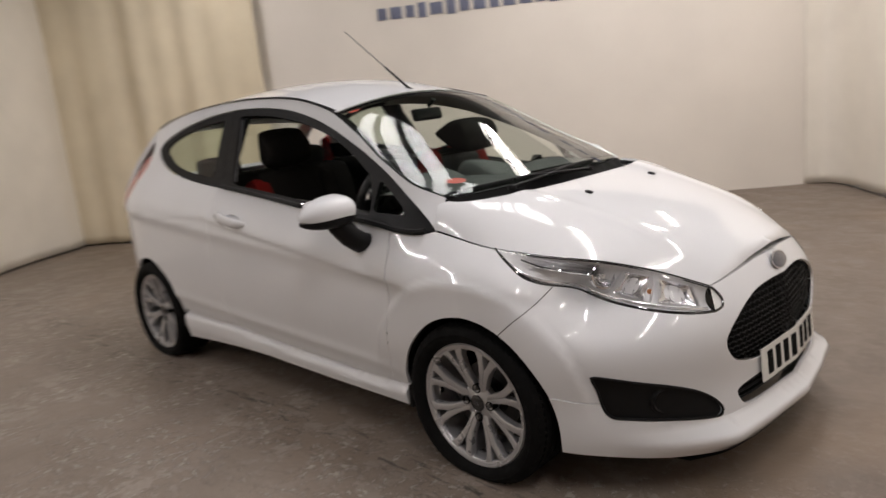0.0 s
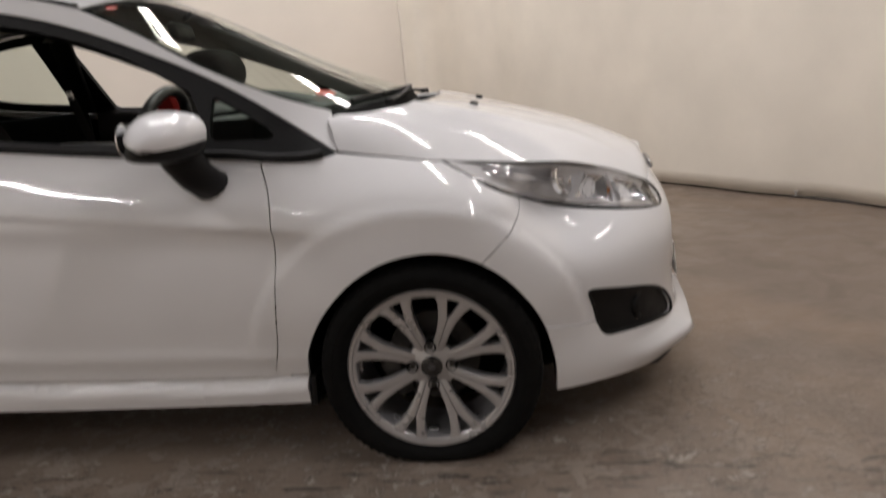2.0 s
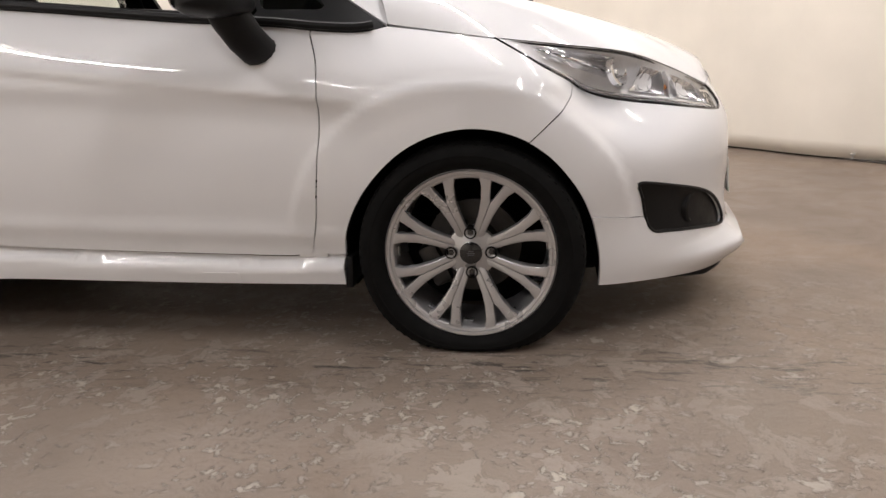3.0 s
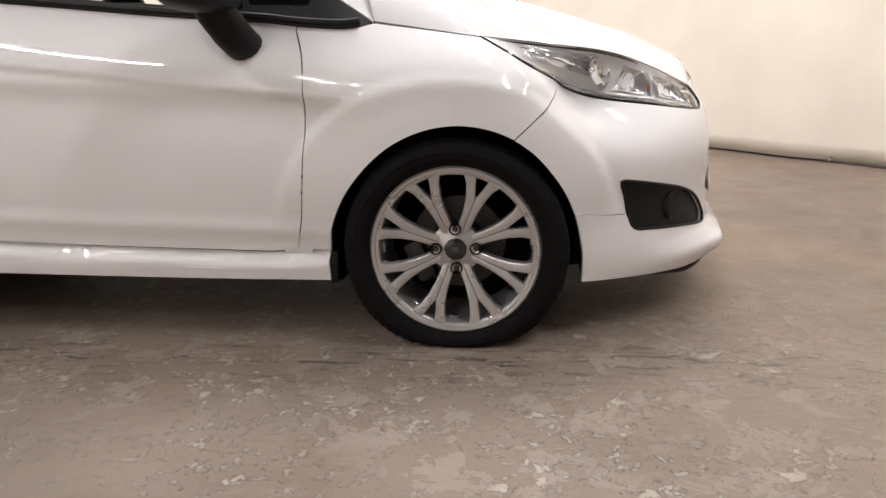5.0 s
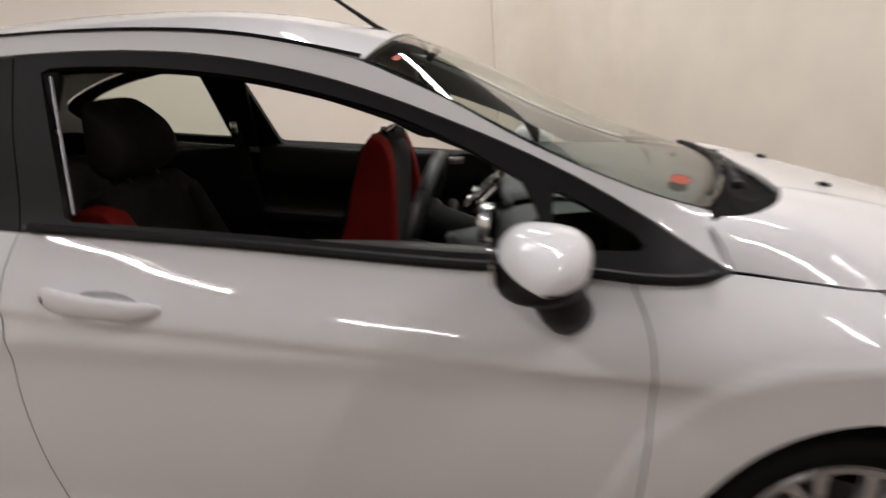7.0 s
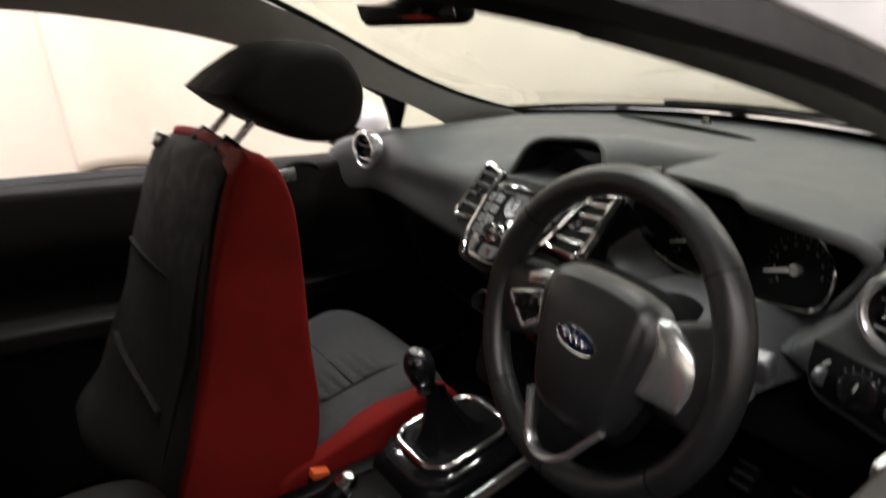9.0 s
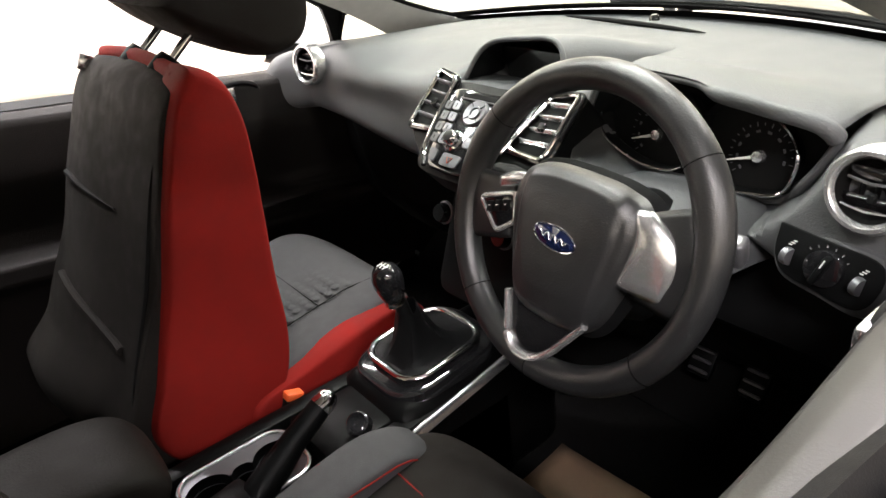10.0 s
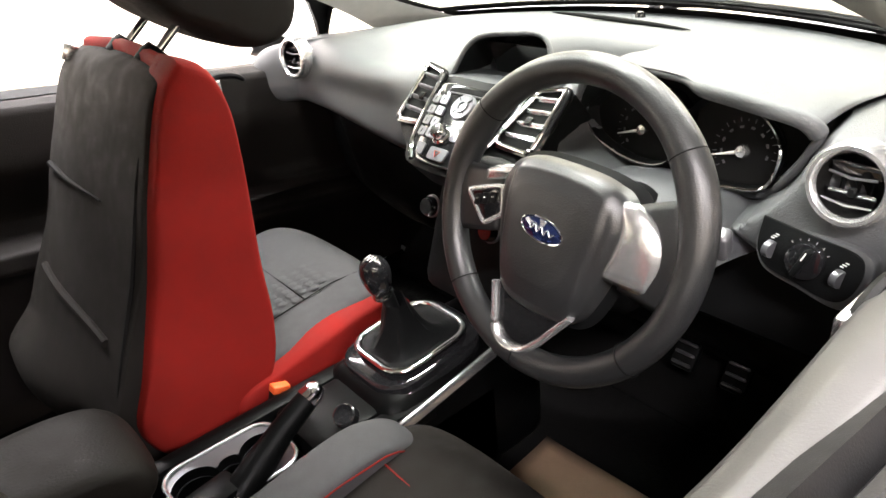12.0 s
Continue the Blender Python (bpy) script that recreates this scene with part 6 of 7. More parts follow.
tray = part("cup_tray", Geo().prism(tray_ring, 0.004, pose(0, 0, 0.512)), CONSOLE_BLACK, console, "black cup holder tray with a silver top")
panel("tray_top", np.array(tray_ring), lambda x, y: np.array((x, y, 0.556)), SATIN_DARK, tray, holes=[np.array(well)], both=False, step=0.01, thick=0.002, label="silver-grey plate with cut-outs for cups")
part("tray_rim", Geo().tube([(x, y, 0.558) for x, y in tray_ring], 0.0034, 8, closed=True), SATIN, tray, "silver rim")
part("well_wall", Geo().grid(lambda a, b: (*edge_at(np.array(well + well[:1]), a), 0.515 + 0.041 * b), 84, 3, close_u=True), CONSOLE_BLACK, tray)
for cx, cr in CUPS:
    part("cup_ring", Geo().tube([(cx + (cr - 0.003) * math.cos(q), -0.002 + (cr - 0.003) * math.sin(q), 0.540) for q in np.linspace(0, 2 * math.pi, 32, endpoint=False)], 0.0014, 6, closed=True), GLOSS_BLACK, tray)
hb = part("hand_brake", Geo().tube([(0.015, -0.05, 0.545), (0.06, -0.045, 0.575), (0.10, -0.038, 0.598), (0.15, -0.032, 0.622)], [0.027, 0.023, 0.0195, 0.0175], 14), CONSOLE_BLACK, console, "black leather hand brake lever")
part("brake_button", Geo().tube([(0.15, -0.032, 0.622), (0.168, -0.031, 0.630), (0.176, -0.031, 0.633)], [0.0185, 0.0165, 0.009], 14), CHROME, hb, "chrome button end")
part("brake_gaiter", Geo().box((0.10, 0.055, 0.03), pose(-0.03, -0.04, 0.552, 0, -8, 0), 0.012), CONSOLE_BLACK, hb)
part("power_socket", Geo().lathe([(0.0, 0.004), (0.014, 0.004), (0.016, 0.008), (0.019, 0.006), (0.019, -0.01)], tilt_to((0.195, -0.055, 0.575), (-0.5, -0.2, 0.8)), 24), GLOSS_BLACK, console, "gloss black power socket")
bk = part("belt_buckle", Geo().box((0.03, 0.018, 0.07), pose(0.155, 0.116, 0.515, 0, 20, 0), 0.004), CABIN_BLACK, car, "black belt buckle with an orange button")
part("buckle_button", Geo().box((0.032, 0.020, 0.014), pose(0.168, 0.115, 0.550, 0, 20, 0), 0.003), ORANGE, bk, "orange release button")

# gear lever
surround = rounded(0.294, 0.456, -0.062, 0.078, 0.040)
gz = lambda x: 0.585 + 0.10 * (x - 0.34)
gs = part("gear_surround", Geo().prism(rounded(-0.112, 0.112, -0.088, 0.088, 0.055), 0.030, pose(0.376, 0.006, 0.562, 0, -6, 0), 0.012), GLOSS_BLACK, console, "gloss black gear lever surround")
part("surround_ring", Geo().tube([(x, y, gz(x) + 0.014) for x, y in surround], 0.0068, 10, closed=True, flat=0.6), CHROME, gs, "bright chrome ring")
part("gaiter", Geo().grid(lambda a, b: (lambda q, f, an: (q[0] * (1 - f) + (0.345 + 0.017 * math.cos(an)) * f + 0.004 * math.sin(5 * an) * math.sin(math.pi * b), q[1] * (1 - f) + 0.017 * math.sin(an) * f, gz(q[0]) + 0.012 + 0.092 * b ** 1.6 + 0.003 * math.sin(9 * b + 3 * an)))(surround[int(round(a * 28)) % 28], b ** 0.5, math.pi / 4 + 2 * math.pi * a), 28, 12, close_u=True), CABIN_BLACK, gs, "black leather gaiter", angle=25)
part("gear_stalk", Geo().tube([(0.346, 0, 0.66), (0.333, 0, 0.715)], 0.012, 10), CABIN_BLACK, gs)
kn = part("gear_knob", Geo().lathe([(0.0, 0.036), (0.010, 0.035), (0.019, 0.029), (0.0245, 0.016), (0.025, 0.002), (0.021, -0.016), (0.016, -0.030), (0.013, -0.034)], Matrix.Translation((0.321, 0, 0.745)) @ pose(0, 0, 0, 0, -10, 0), 28), GLOSS_BLACK, gs, "gloss black gear knob")
part("knob_collar", Geo().lathe([(0.0145, 0.0), (0.0165, 0.003), (0.0165, 0.009), (0.014, 0.012)], Matrix.Translation((0.327, 0, 0.705)) @ pose(0, 0, 0, 0, -10, 0), 24), CHROME, kn, "chrome collar")
pattern = Geo()
for dx in (-0.007, 0.0, 0.007):
    pattern.box((0.013, 0.0012, 0.001), Matrix.Translation((0.315, dx, 0.7805)) @ pose(0, 0, 0, 0, -10, 0))
pattern.box((0.0012, 0.015, 0.001), Matrix.Translation((0.315, 0, 0.7806)) @ pose(0, 0, 0, 0, -10, 0))
part("shift_marks", pattern, PLATE, kn, "white shift pattern")
part("console_trim", Geo().box((0.30, 0.008, 0.022), pose(0.36, -0.104, 0.556, 0, -10, 0), 0.003), SATIN, console, "silver console edge strip")

# ---- dashboard ----
DASH = [(1.155, 0.992), (1.02, 1.000), (0.86, 1.005), (0.74, 1.006), (0.655, 1.004), (0.602, 0.992), (0.574, 0.966), (0.562, 0.930), (0.557, 0.895), (0.562, 0.872), (0.580, 0.860), (0.618, 0.856)]
LIP_Y = [-0.69, -0.58, -0.49, -0.44, -0.20, -0.15, 0.15, 0.26, 0.53, 0.69]
LIP_Z = [0.812, 0.826, 0.846, 0.868, 0.868, 0.840, 0.822, 0.832, 0.867, 0.880]


def dash_surf(a, b):
    y = -0.70 + 1.40 * a
    c = DASH_CURVE
    k = b * (len(c) - 1)
    i = min(len(c) - 2, int(k))
    p = c[i] + (c[i + 1] - c[i]) * (k - i)
    side = abs(y) / 0.70
    hw = 0.69 - 0.05 * ramp(p[0], 0.58, 0.70) - 0.06 * ramp(p[0], 0.72, 1.05)
    y = y * hw / 0.70
    x = p[0] - (0.17 * side ** 2 if p[0] > 0.9 else 0.17 * side ** 2 * ramp(p[0], 0.6, 0.9)) + (-0.072 * ramp(side, 0.87, 0.98) if y > 0 else 0.03 * ramp(side, 0.75, 1.0)) * (1 - ramp(p[0], 0.6, 0.8))
    z = p[1] - 0.012 * side ** 3
    z += (float(np.interp(y, LIP_Y, LIP_Z)) - 0.860) * ramp(0.955 - p[1], 0.0, 0.09)
    if y > 0:
        # the passenger's face is scooped under a soft brow
        z -= 0.020 * ramp(p[0], 0.55, 0.62) * (1 - ramp(p[0], 0.62, 0.75)) * ramp(y, 0.1, 0.3) * (1 - ramp(y, 0.35, 0.5))
        x += 0.012 * math.exp(-((p[1] - 0.915) / 0.03) ** 2) * ramp(y, 0.18, 0.28) * (1 - ramp(y, 0.44, 0.54))
    # lowered seat for the display pod
    z -= 0.046 * ramp(y, -0.135, -0.110) * (1 - ramp(y, 0.105, 0.130)) * ramp(p[0], 0.568, 0.595) * (1 - ramp(p[0], 0.72, 0.80))
    # open recess for the instruments
    yb = float(np.interp(z, [0.86, 0.88, 0.93, 0.95, 1.0], [-0.40, -0.430, -0.476, -0.488, -0.500]))
    yin = float(np.interp(z, [0.87, 0.89, 0.92, 0.96, 1.0], [-0.27, -0.24, -0.183, -0.160, -0.158]))
    rec = ramp(y, yb - 0.020, yb + 0.016) * (1 - ramp(y, yin - 0.012, yin + 0.012)) * ramp(z, 0.868, 0.890) * (1 - ramp(p[0], 0.72, 0.80))
    x += 0.17 * rec * (1 - ramp(p[0], 0.60, 0.76))
    return (x, y, z)


DASH_CURVE = curve(DASH, 6)
dash = part("dashboard", Geo().grid(dash_surf, 170, 67), DASH_GREY, car, "dark grey soft-touch dashboard", angle=60)
LOW_DASH = curve([(0.622, 0.862), (0.640, 0.838), (0.652, 0.80), (0.668, 0.72), (0.70, 0.62), (0.78, 0.52), (0.86, 0.44)], 5)
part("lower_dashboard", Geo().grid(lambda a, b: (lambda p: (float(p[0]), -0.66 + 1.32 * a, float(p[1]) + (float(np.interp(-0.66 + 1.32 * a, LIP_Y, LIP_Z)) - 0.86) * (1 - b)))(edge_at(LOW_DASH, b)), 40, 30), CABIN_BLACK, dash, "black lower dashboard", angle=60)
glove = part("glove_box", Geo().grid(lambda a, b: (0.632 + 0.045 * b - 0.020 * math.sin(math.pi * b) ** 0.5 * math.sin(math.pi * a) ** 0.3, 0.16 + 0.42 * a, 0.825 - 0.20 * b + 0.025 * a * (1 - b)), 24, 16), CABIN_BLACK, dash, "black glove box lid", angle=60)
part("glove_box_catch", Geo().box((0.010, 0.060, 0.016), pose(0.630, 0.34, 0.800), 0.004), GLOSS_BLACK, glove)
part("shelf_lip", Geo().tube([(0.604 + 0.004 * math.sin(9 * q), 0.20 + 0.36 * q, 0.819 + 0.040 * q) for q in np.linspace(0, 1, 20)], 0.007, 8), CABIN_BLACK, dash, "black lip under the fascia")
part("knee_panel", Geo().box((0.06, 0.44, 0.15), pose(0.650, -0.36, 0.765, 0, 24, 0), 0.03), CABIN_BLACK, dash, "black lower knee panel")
for sd, vy, vz in ((1, 0.583, 0.970), (-1, -0.567, 0.970)):
    m = tilt_to((0.552, vy, vz), (-1.0, -0.10 * sd, 0.12)) @ Matrix.Scale(0.87, 4)
    vent = part("air_vent", Geo().lathe([(0.0375, -0.010), (0.0395, 0.006), (0.043, 0.011), (0.048, 0.011), (0.0515, 0.006), (0.053, -0.02)], m, 48), SATIN, dash, "round silver-ringed air vent")
    part("vent_throat", Geo().lathe([(0.0385, 0.004), (0.036, -0.030), (0.0, -0.036)], m, 32), INNER, vent)
    for k, (h, w) in enumerate(((0.018, 0.058), (-0.016, 0.062))):
        part("vane", Geo().box((w, 0.020, 0.0035), m @ pose(0, h, -0.006, 28, 0, 0), 0.0015, 1), GLOSS_BLACK, vent)
        part("vane_edge", Geo().tube([m @ Vector((-w * 0.48, h - 0.006, 0.001)), m @ Vector((0, h - 0.009, 0.003)), m @ Vector((w * 0.48, h - 0.006, 0.001))], 0.0016, 6), SATIN_DARK if k == 0 else SATIN, vent)
    for dx in (-0.018, 0.0, 0.018):
        part("guide", Geo().box((0.002, 0.05, 0.012), m @ pose(dx, 0, -0.020), 0.0006, 1), CABIN_BLACK, vent)
    part("vent_slider", Geo().box((0.010, 0.012, 0.008), m @ pose(0.004, -0.008, 0.0), 0.002, 1), CABIN_BLACK, vent)


# centre stack: a sloping face, its middle standing proud of the vents beside it
def stack(y, v, out=0.0):
    o = out + 0.012 * max(0.0, 1 - (y / 0.10) ** 2) ** 0.5
    return Vector((0.600 - 0.083 * v - 0.666 * o, y, 1.000 - 0.074 * v + 0.746 * o))


def stack_plate(ring, depth, out, name, mat, parent, label=""):
    """A plate on the sloping face, its rim eased."""
    ring = [tuple(q) for q in ring]
    n = len(ring)
    cy, cv = sum(y for y, v in ring) / n, sum(v for y, v in ring) / n
    rows = []
    for grow, o in ((1.0, out - depth), (1.0, out - 0.0012), (0.96, out), (0.55, out), (0.15, out)):
        rows += [stack(cy + (y - cy) * grow, cv + (v - cv) * grow, o) for y, v in ring]
    fs = [(r * n + k, r * n + (k + 1) % n, (r + 1) * n + (k + 1) % n, (r + 1) * n + k) for r in range(4) for k in range(n)]
    fs.append(tuple(4 * n + k for k in range(n)))
    return part(name, Geo().add(rows, fs), mat, parent, label)


def soft_quad(a, b, c, d, n=5):
    """Four corners with rounded turns."""
    pts = [np.array(p, float) for p in (a, b, c, d)]
    out = []
    for i in range(4):
        p, q, r = pts[i - 1], pts[i], pts[(i + 1) % 4]
        e, f = q + (p - q) * 0.16, q + (r - q) * 0.16
        out += [tuple((1 - t) ** 2 * e + 2 * t * (1 - t) * q + t * t * f) for t in np.linspace(0, 1, n)]
    return out


FACE = curve([(0.0, 0.20), (0.100, 0.16), (0.158, 0.03), (0.166, 0.30), (0.165, 0.80), (0.152, 1.12), (0.110, 1.40), (0.062, 1.70), (0.0, 1.74)], 5)
FACE = [(y, v) for y, v in FACE] + [(-y, v) for y, v in FACE[::-1][1:-1]]
st = stack_plate(FACE, 0.06, -0.004, "centre_fascia", CABIN_BLACK, dash, "black centre stack with silver edging")
for sd in (1, -1):
    vr = soft_quad((sd * 0.112, 0.16), (sd * 0.158, 0.06), (sd * 0.157, 1.06), (sd * 0.086, 1.04))
    vt = stack_plate(vr, 0.012, 0.0005, "stack_vent", INNER, st, "slatted air vent with chrome edging")
    part("vent_edging", Geo().tube([stack(y, v, 0.004) for y, v in vr], 0.0036, 8, closed=True), CHROME, vt, "chrome edging strip")
    part("vent_frame", Geo().tube([stack(sd * (abs(y) + 0.006 * (1 if abs(y) > 0.12 else -1)), v + (0.03 if v > 0.5 else -0.03), 0.0) for y, v in vr], 0.0045, 8, closed=True), GLOSS_BLACK, vt)
    for k in range(4):
        v = 0.24 + 0.20 * k
        inner = float(np.interp(v, [0.16, 1.04], [0.112, 0.086])) + 0.005
        slat = Geo()
        slat.grid(lambda a, b: stack(sd * (inner + (0.153 - inner) * a), v + 0.070 * b - 0.03 * a, 0.005 - 0.010 * b), 6, 4)
        ob = part("vent_slat", slat, SATIN if sd < 0 else SATIN_DARK, vt, "silver vent slat")
        ob.modifiers.new("thickness", "SOLIDIFY").thickness = 0.0022
    part("vent_slider", Geo().box((0.012, 0.014, 0.008), tilt_to(stack(sd * 0.125, 0.62, 0.006), (-0.666, 0, 0.746)), 0.002, 1), GLOSS_BLACK, vt)
radio = stack_plate([(y, v) for y, v in curve([(0.0, 0.36), (0.078, 0.34), (0.090, 0.50), (0.082, 0.95), (0.070, 1.38), (0.048, 1.62), (0.0, 1.66), (-0.048, 1.62), (-0.070, 1.38), (-0.082, 0.95), (-0.090, 0.50), (-0.078, 0.34), (0.0, 0.36)], 4)[:-1]], 0.012, 0.004, "radio_panel", GLOSS_BLACK, st, "gloss black radio with silver keys")
stack_plate(soft_quad((0.058, 0.40), (-0.058, 0.40), (-0.058, 0.49), (0.058, 0.49)), 0.002, 0.0052, "disc_slot", INNER, radio)
part("slot_lip", Geo().tube([stack(y, 0.50, 0.0055) for y in np.linspace(-0.058, 0.058, 10)], 0.0014, 6), SATIN_DARK, radio)
for sd in (1, -1):
    part("side_strip", Geo().tube([stack(sd * y, v, 0.006) for y, v in curve([(0.101, 0.20), (0.098, 0.55), (0.088, 1.0), (0.074, 1.42), (0.052, 1.66)], 4)], 0.0042, 8), CHROME, radio, "chrome edging strip")
    for k in range(4):
        for c in range(2):
            y0 = 0.077 - 0.022 * c - 0.004 * k
            v0 = 0.56 + 0.185 * k
            stack_plate(soft_quad((sd * (y0 + 0.0095), v0), (sd * (y0 - 0.0095), v0 + 0.015), (sd * (y0 - 0.0105), v0 + 0.155), (sd * (y0 + 0.0085), v0 + 0.145), 3), 0.003, 0.0075, "radio_key", SATIN_DARK if c else KEY_GREY, radio, "small silver key")
            part("key_mark", Geo().box((0.0012, 0.0065, 0.001), tilt_to(stack(sd * y0, v0 + 0.08, 0.0078), (-0.666, 0, 0.746))), INNER, radio)
    stack_plate(soft_quad((sd * 0.058, 1.36), (sd * 0.036, 1.37), (sd * 0.034, 1.56), (sd * 0.048, 1.55), 3), 0.003, 0.0075, "radio_key", SATIN_DARK, radio, "small dark key")
face_n = (-0.666, 0, 0.746)
part("radio_dial", Geo().lathe([(0.0, 0.004), (0.007, 0.004), (0.008, 0.0065), (0.011, 0.0068), (0.012, 0.004), (0.0215, 0.0055), (0.0235, 0.003), (0.0245, 0.0)], tilt_to(stack(0.004, 0.70, 0.004), face_n), 36), SATIN_DARK, radio, "round silver control dial")
for k in range(4):
    a = math.pi / 4 + math.pi / 2 * k
    part("dial_gap", Geo().box((0.0012, 0.010, 0.001), tilt_to(stack(0.004, 0.70, 0.0092), face_n) @ Matrix.Rotation(a, 4, "Z") @ pose(0, 0.0165, 0)), INNER, radio)
part("volume_knob", Geo().lathe([(0.0, 0.017), (0.010, 0.017), (0.0125, 0.014), (0.014, 0.003), (0.017, 0.001), (0.018, 0.0)], tilt_to(stack(0.018, 1.17, 0.004), face_n), 28), CHROME, radio, "chrome volume knob")
for y, w in ((-0.020, 0.012), (0.046, 0.005)):
    stack_plate(soft_quad((y + w, 1.08), (y - w, 1.08), (y - w, 1.24), (y + w, 1.24), 3), 0.003, 0.0075, "radio_key", SATIN_DARK, radio, "small dark key")
stack_plate(soft_quad((0.022, 1.38), (-0.022, 1.38), (-0.020, 1.58), (0.020, 1.58), 3), 0.003, 0.0075, "hazard_key", SATIN_DARK, radio, "dark hazard switch")
part("hazard_mark", Geo().tube([stack(0.007 * math.cos(a), 1.475 - 0.06 * math.sin(a), 0.0085) for a in np.array((0.5, 2.6, 4.7))], 0.0008, 5, closed=True), STICKER, radio, "red triangle outline")
part("heater_panel", Geo().box((0.14, 0.22, 0.26), pose(0.585, 0, 0.715, 0, 20, 0), 0.03), CABIN_BLACK, dash, "black heater panel")
for y in (0.075, 0.0, -0.075):
    hk = part("heater_knob", Geo().lathe([(0.0, 0.018), (0.014, 0.018), (0.017, 0.014), (0.018, 0.0)], tilt_to((0.503, y, 0.778), (-0.94, 0, 0.34)), 24), GLOSS_BLACK, dash, "black heater knob")
    part("knob_ring", Geo().lathe([(0.018, 0.004), (0.021, 0.003), (0.021, 0.0)], tilt_to((0.503, y, 0.778), (-0.94, 0, 0.34)), 24), SATIN_DARK, hk)

# hooded display pod in the middle of the dashboard
POD_HALF, POD_LOW, POD_TOP = 0.112, 0.978, 1.056


def pod(a, b, inner=0.0):
    th = math.pi * a
    cy = math.copysign(abs(math.cos(th)) ** 0.42, math.cos(th))
    rise = abs(math.sin(th)) ** 0.42
    fade = ramp(b, 0.0, 1.0)
    y = (POD_HALF - inner) * cy * (1 - 0.16 * rise * (1 - fade) + 0.30 * fade)
    low, top = POD_LOW, POD_TOP - inner - 0.010 * cy
    z = low + (top - low) * rise
    z = z * (1 - fade) + (0.985 + 0.018 * rise) * fade
    return (0.600 + 0.038 * rise * (1 - fade) + 0.33 * b, y, z)


pd = part("display_pod", Geo().grid(pod, 48, 20), DASH_GREY, dash, "hooded display pod on the dashboard", angle=60)
part("pod_lip", Geo().tube([pod(a, 0.0) for a in np.linspace(0, 1, 60)], 0.0045, 8), DASH_GREY, pd, angle=70)
part("pod_lining", Geo().grid(lambda a, b: pod(a, 0.30 * b, 0.004), 40, 8), CABIN_BLACK, pd, "black lining of the hood", angle=60)
part("display_screen", Geo().box((0.006, 0.176, 0.066), pose(0.684, 0.0, 1.000, 0, -18, 0), 0.002), GLOSS_BLACK, pd, "dark display screen")
part("pod_floor", Geo().grid(lambda a, b: (0.585 + 0.105 * b, (POD_HALF - 0.002) * (2 * a - 1), 0.985 - 0.012 * b + 0.003 * math.sin(math.pi * b)), 12, 8), DASH_GREY, pd, "grey ledge before the screen")
part("top_slot", Geo().tube([(1.018 - 0.035 * q * q, 0.25 - 0.36 * q, 1.0065 - 0.002 * q) for q in np.linspace(0, 1, 24)], [0.0008 + 0.0042 * math.sin(math.pi * q) ** 0.6 for q in np.linspace(0, 1, 24)], 8), INNER, dash, "black slot along the dashboard top")
part("light_sensor", Geo().lathe([(0.0, 0.012), (0.006, 0.011), (0.009, 0.007), (0.011, 0.0)], Matrix.Translation((1.085, 0.07, 0.997)) @ pose(0, 0, 0, 0, -4, 0), 20), GLOSS_BLACK, dash, "small black sensor dome")

# instrument binnacle: one closed lip, a funnel behind it and two gauges
LIP = curve([(-0.225, 1.044), (-0.300, 1.041), (-0.370, 1.034), (-0.440, 1.025), (-0.495, 1.014), (-0.507, 0.998), (-0.498, 0.972), (-0.482, 0.943), (-0.445, 0.896), (-0.383, 0.886), (-0.300, 0.884), (-0.235, 0.888), (-0.178, 0.914), (-0.156, 0.958), (-0.170, 1.004), (-0.195, 1.036), (-0.225, 1.044)], 6)[:-1]


def lip_x(y, z):
    """The lip stands furthest out over the right-hand gauge."""
    return 0.606 - 0.014 * ramp(z, 0.99, 1.03) * ramp(-y, 0.33, 0.37) + 0.030 * ramp(0.93 - z, 0.0, 0.04)


def funnel(a, b):
    y, z = edge_at(np.vstack([LIP, LIP[:1]]), a)
    k = 1 - 0.10 * b
    return (lip_x(y, z) * (1 - b) + 0.668 * b, -0.33 + (y + 0.33) * k, 0.952 + (z - 0.952) * k)


bn = part("instrument_hood", Geo().grid(funnel, 96, 8, close_u=True), CABIN_BLACK, dash, "dark instrument binnacle with two gauges", angle=60)
n_top = int(np.argmin(np.abs(LIP[:, 0] + 0.506) + np.abs(LIP[:, 1] - 1.0)))
TOP_LIP = LIP[:n_top + 1]


def brow(a, b):
    y, z = edge_at(TOP_LIP, a)
    x0 = lip_x(y, z)
    f = ramp(b, 0, 1)
    return (x0 + (0.84 - x0) * b, y - 0.012 * b * (1 if a > 0.9 else 0), z * (1 - f) + 1.001 * f + 0.012 * math.sin(math.pi * b) * (1 - f) + 0.001)


bw = part("hood_brow", Geo().grid(brow, 40, 14), DASH_GREY, bn, "grey hood over the instruments", angle=60)
part("brow_lip", Geo().tube([(lip_x(y, z) + 0.004, y, z - 0.005) for y, z in TOP_LIP], [0.005 + 0.006 * ramp(-y, 0.34, 0.38) for y, z in TOP_LIP], 8), DASH_GREY, bn, angle=70)
part("side_lip", Geo().tube([(lip_x(y, z) + 0.006, y, z) for y, z in LIP[n_top:]], 0.006, 8), DASH_GREY, bn, angle=70)
part("gauge_backing", Geo().add([funnel(k / 48, 1.0) for k in range(48)], [tuple(range(48))]), INNER, bn)
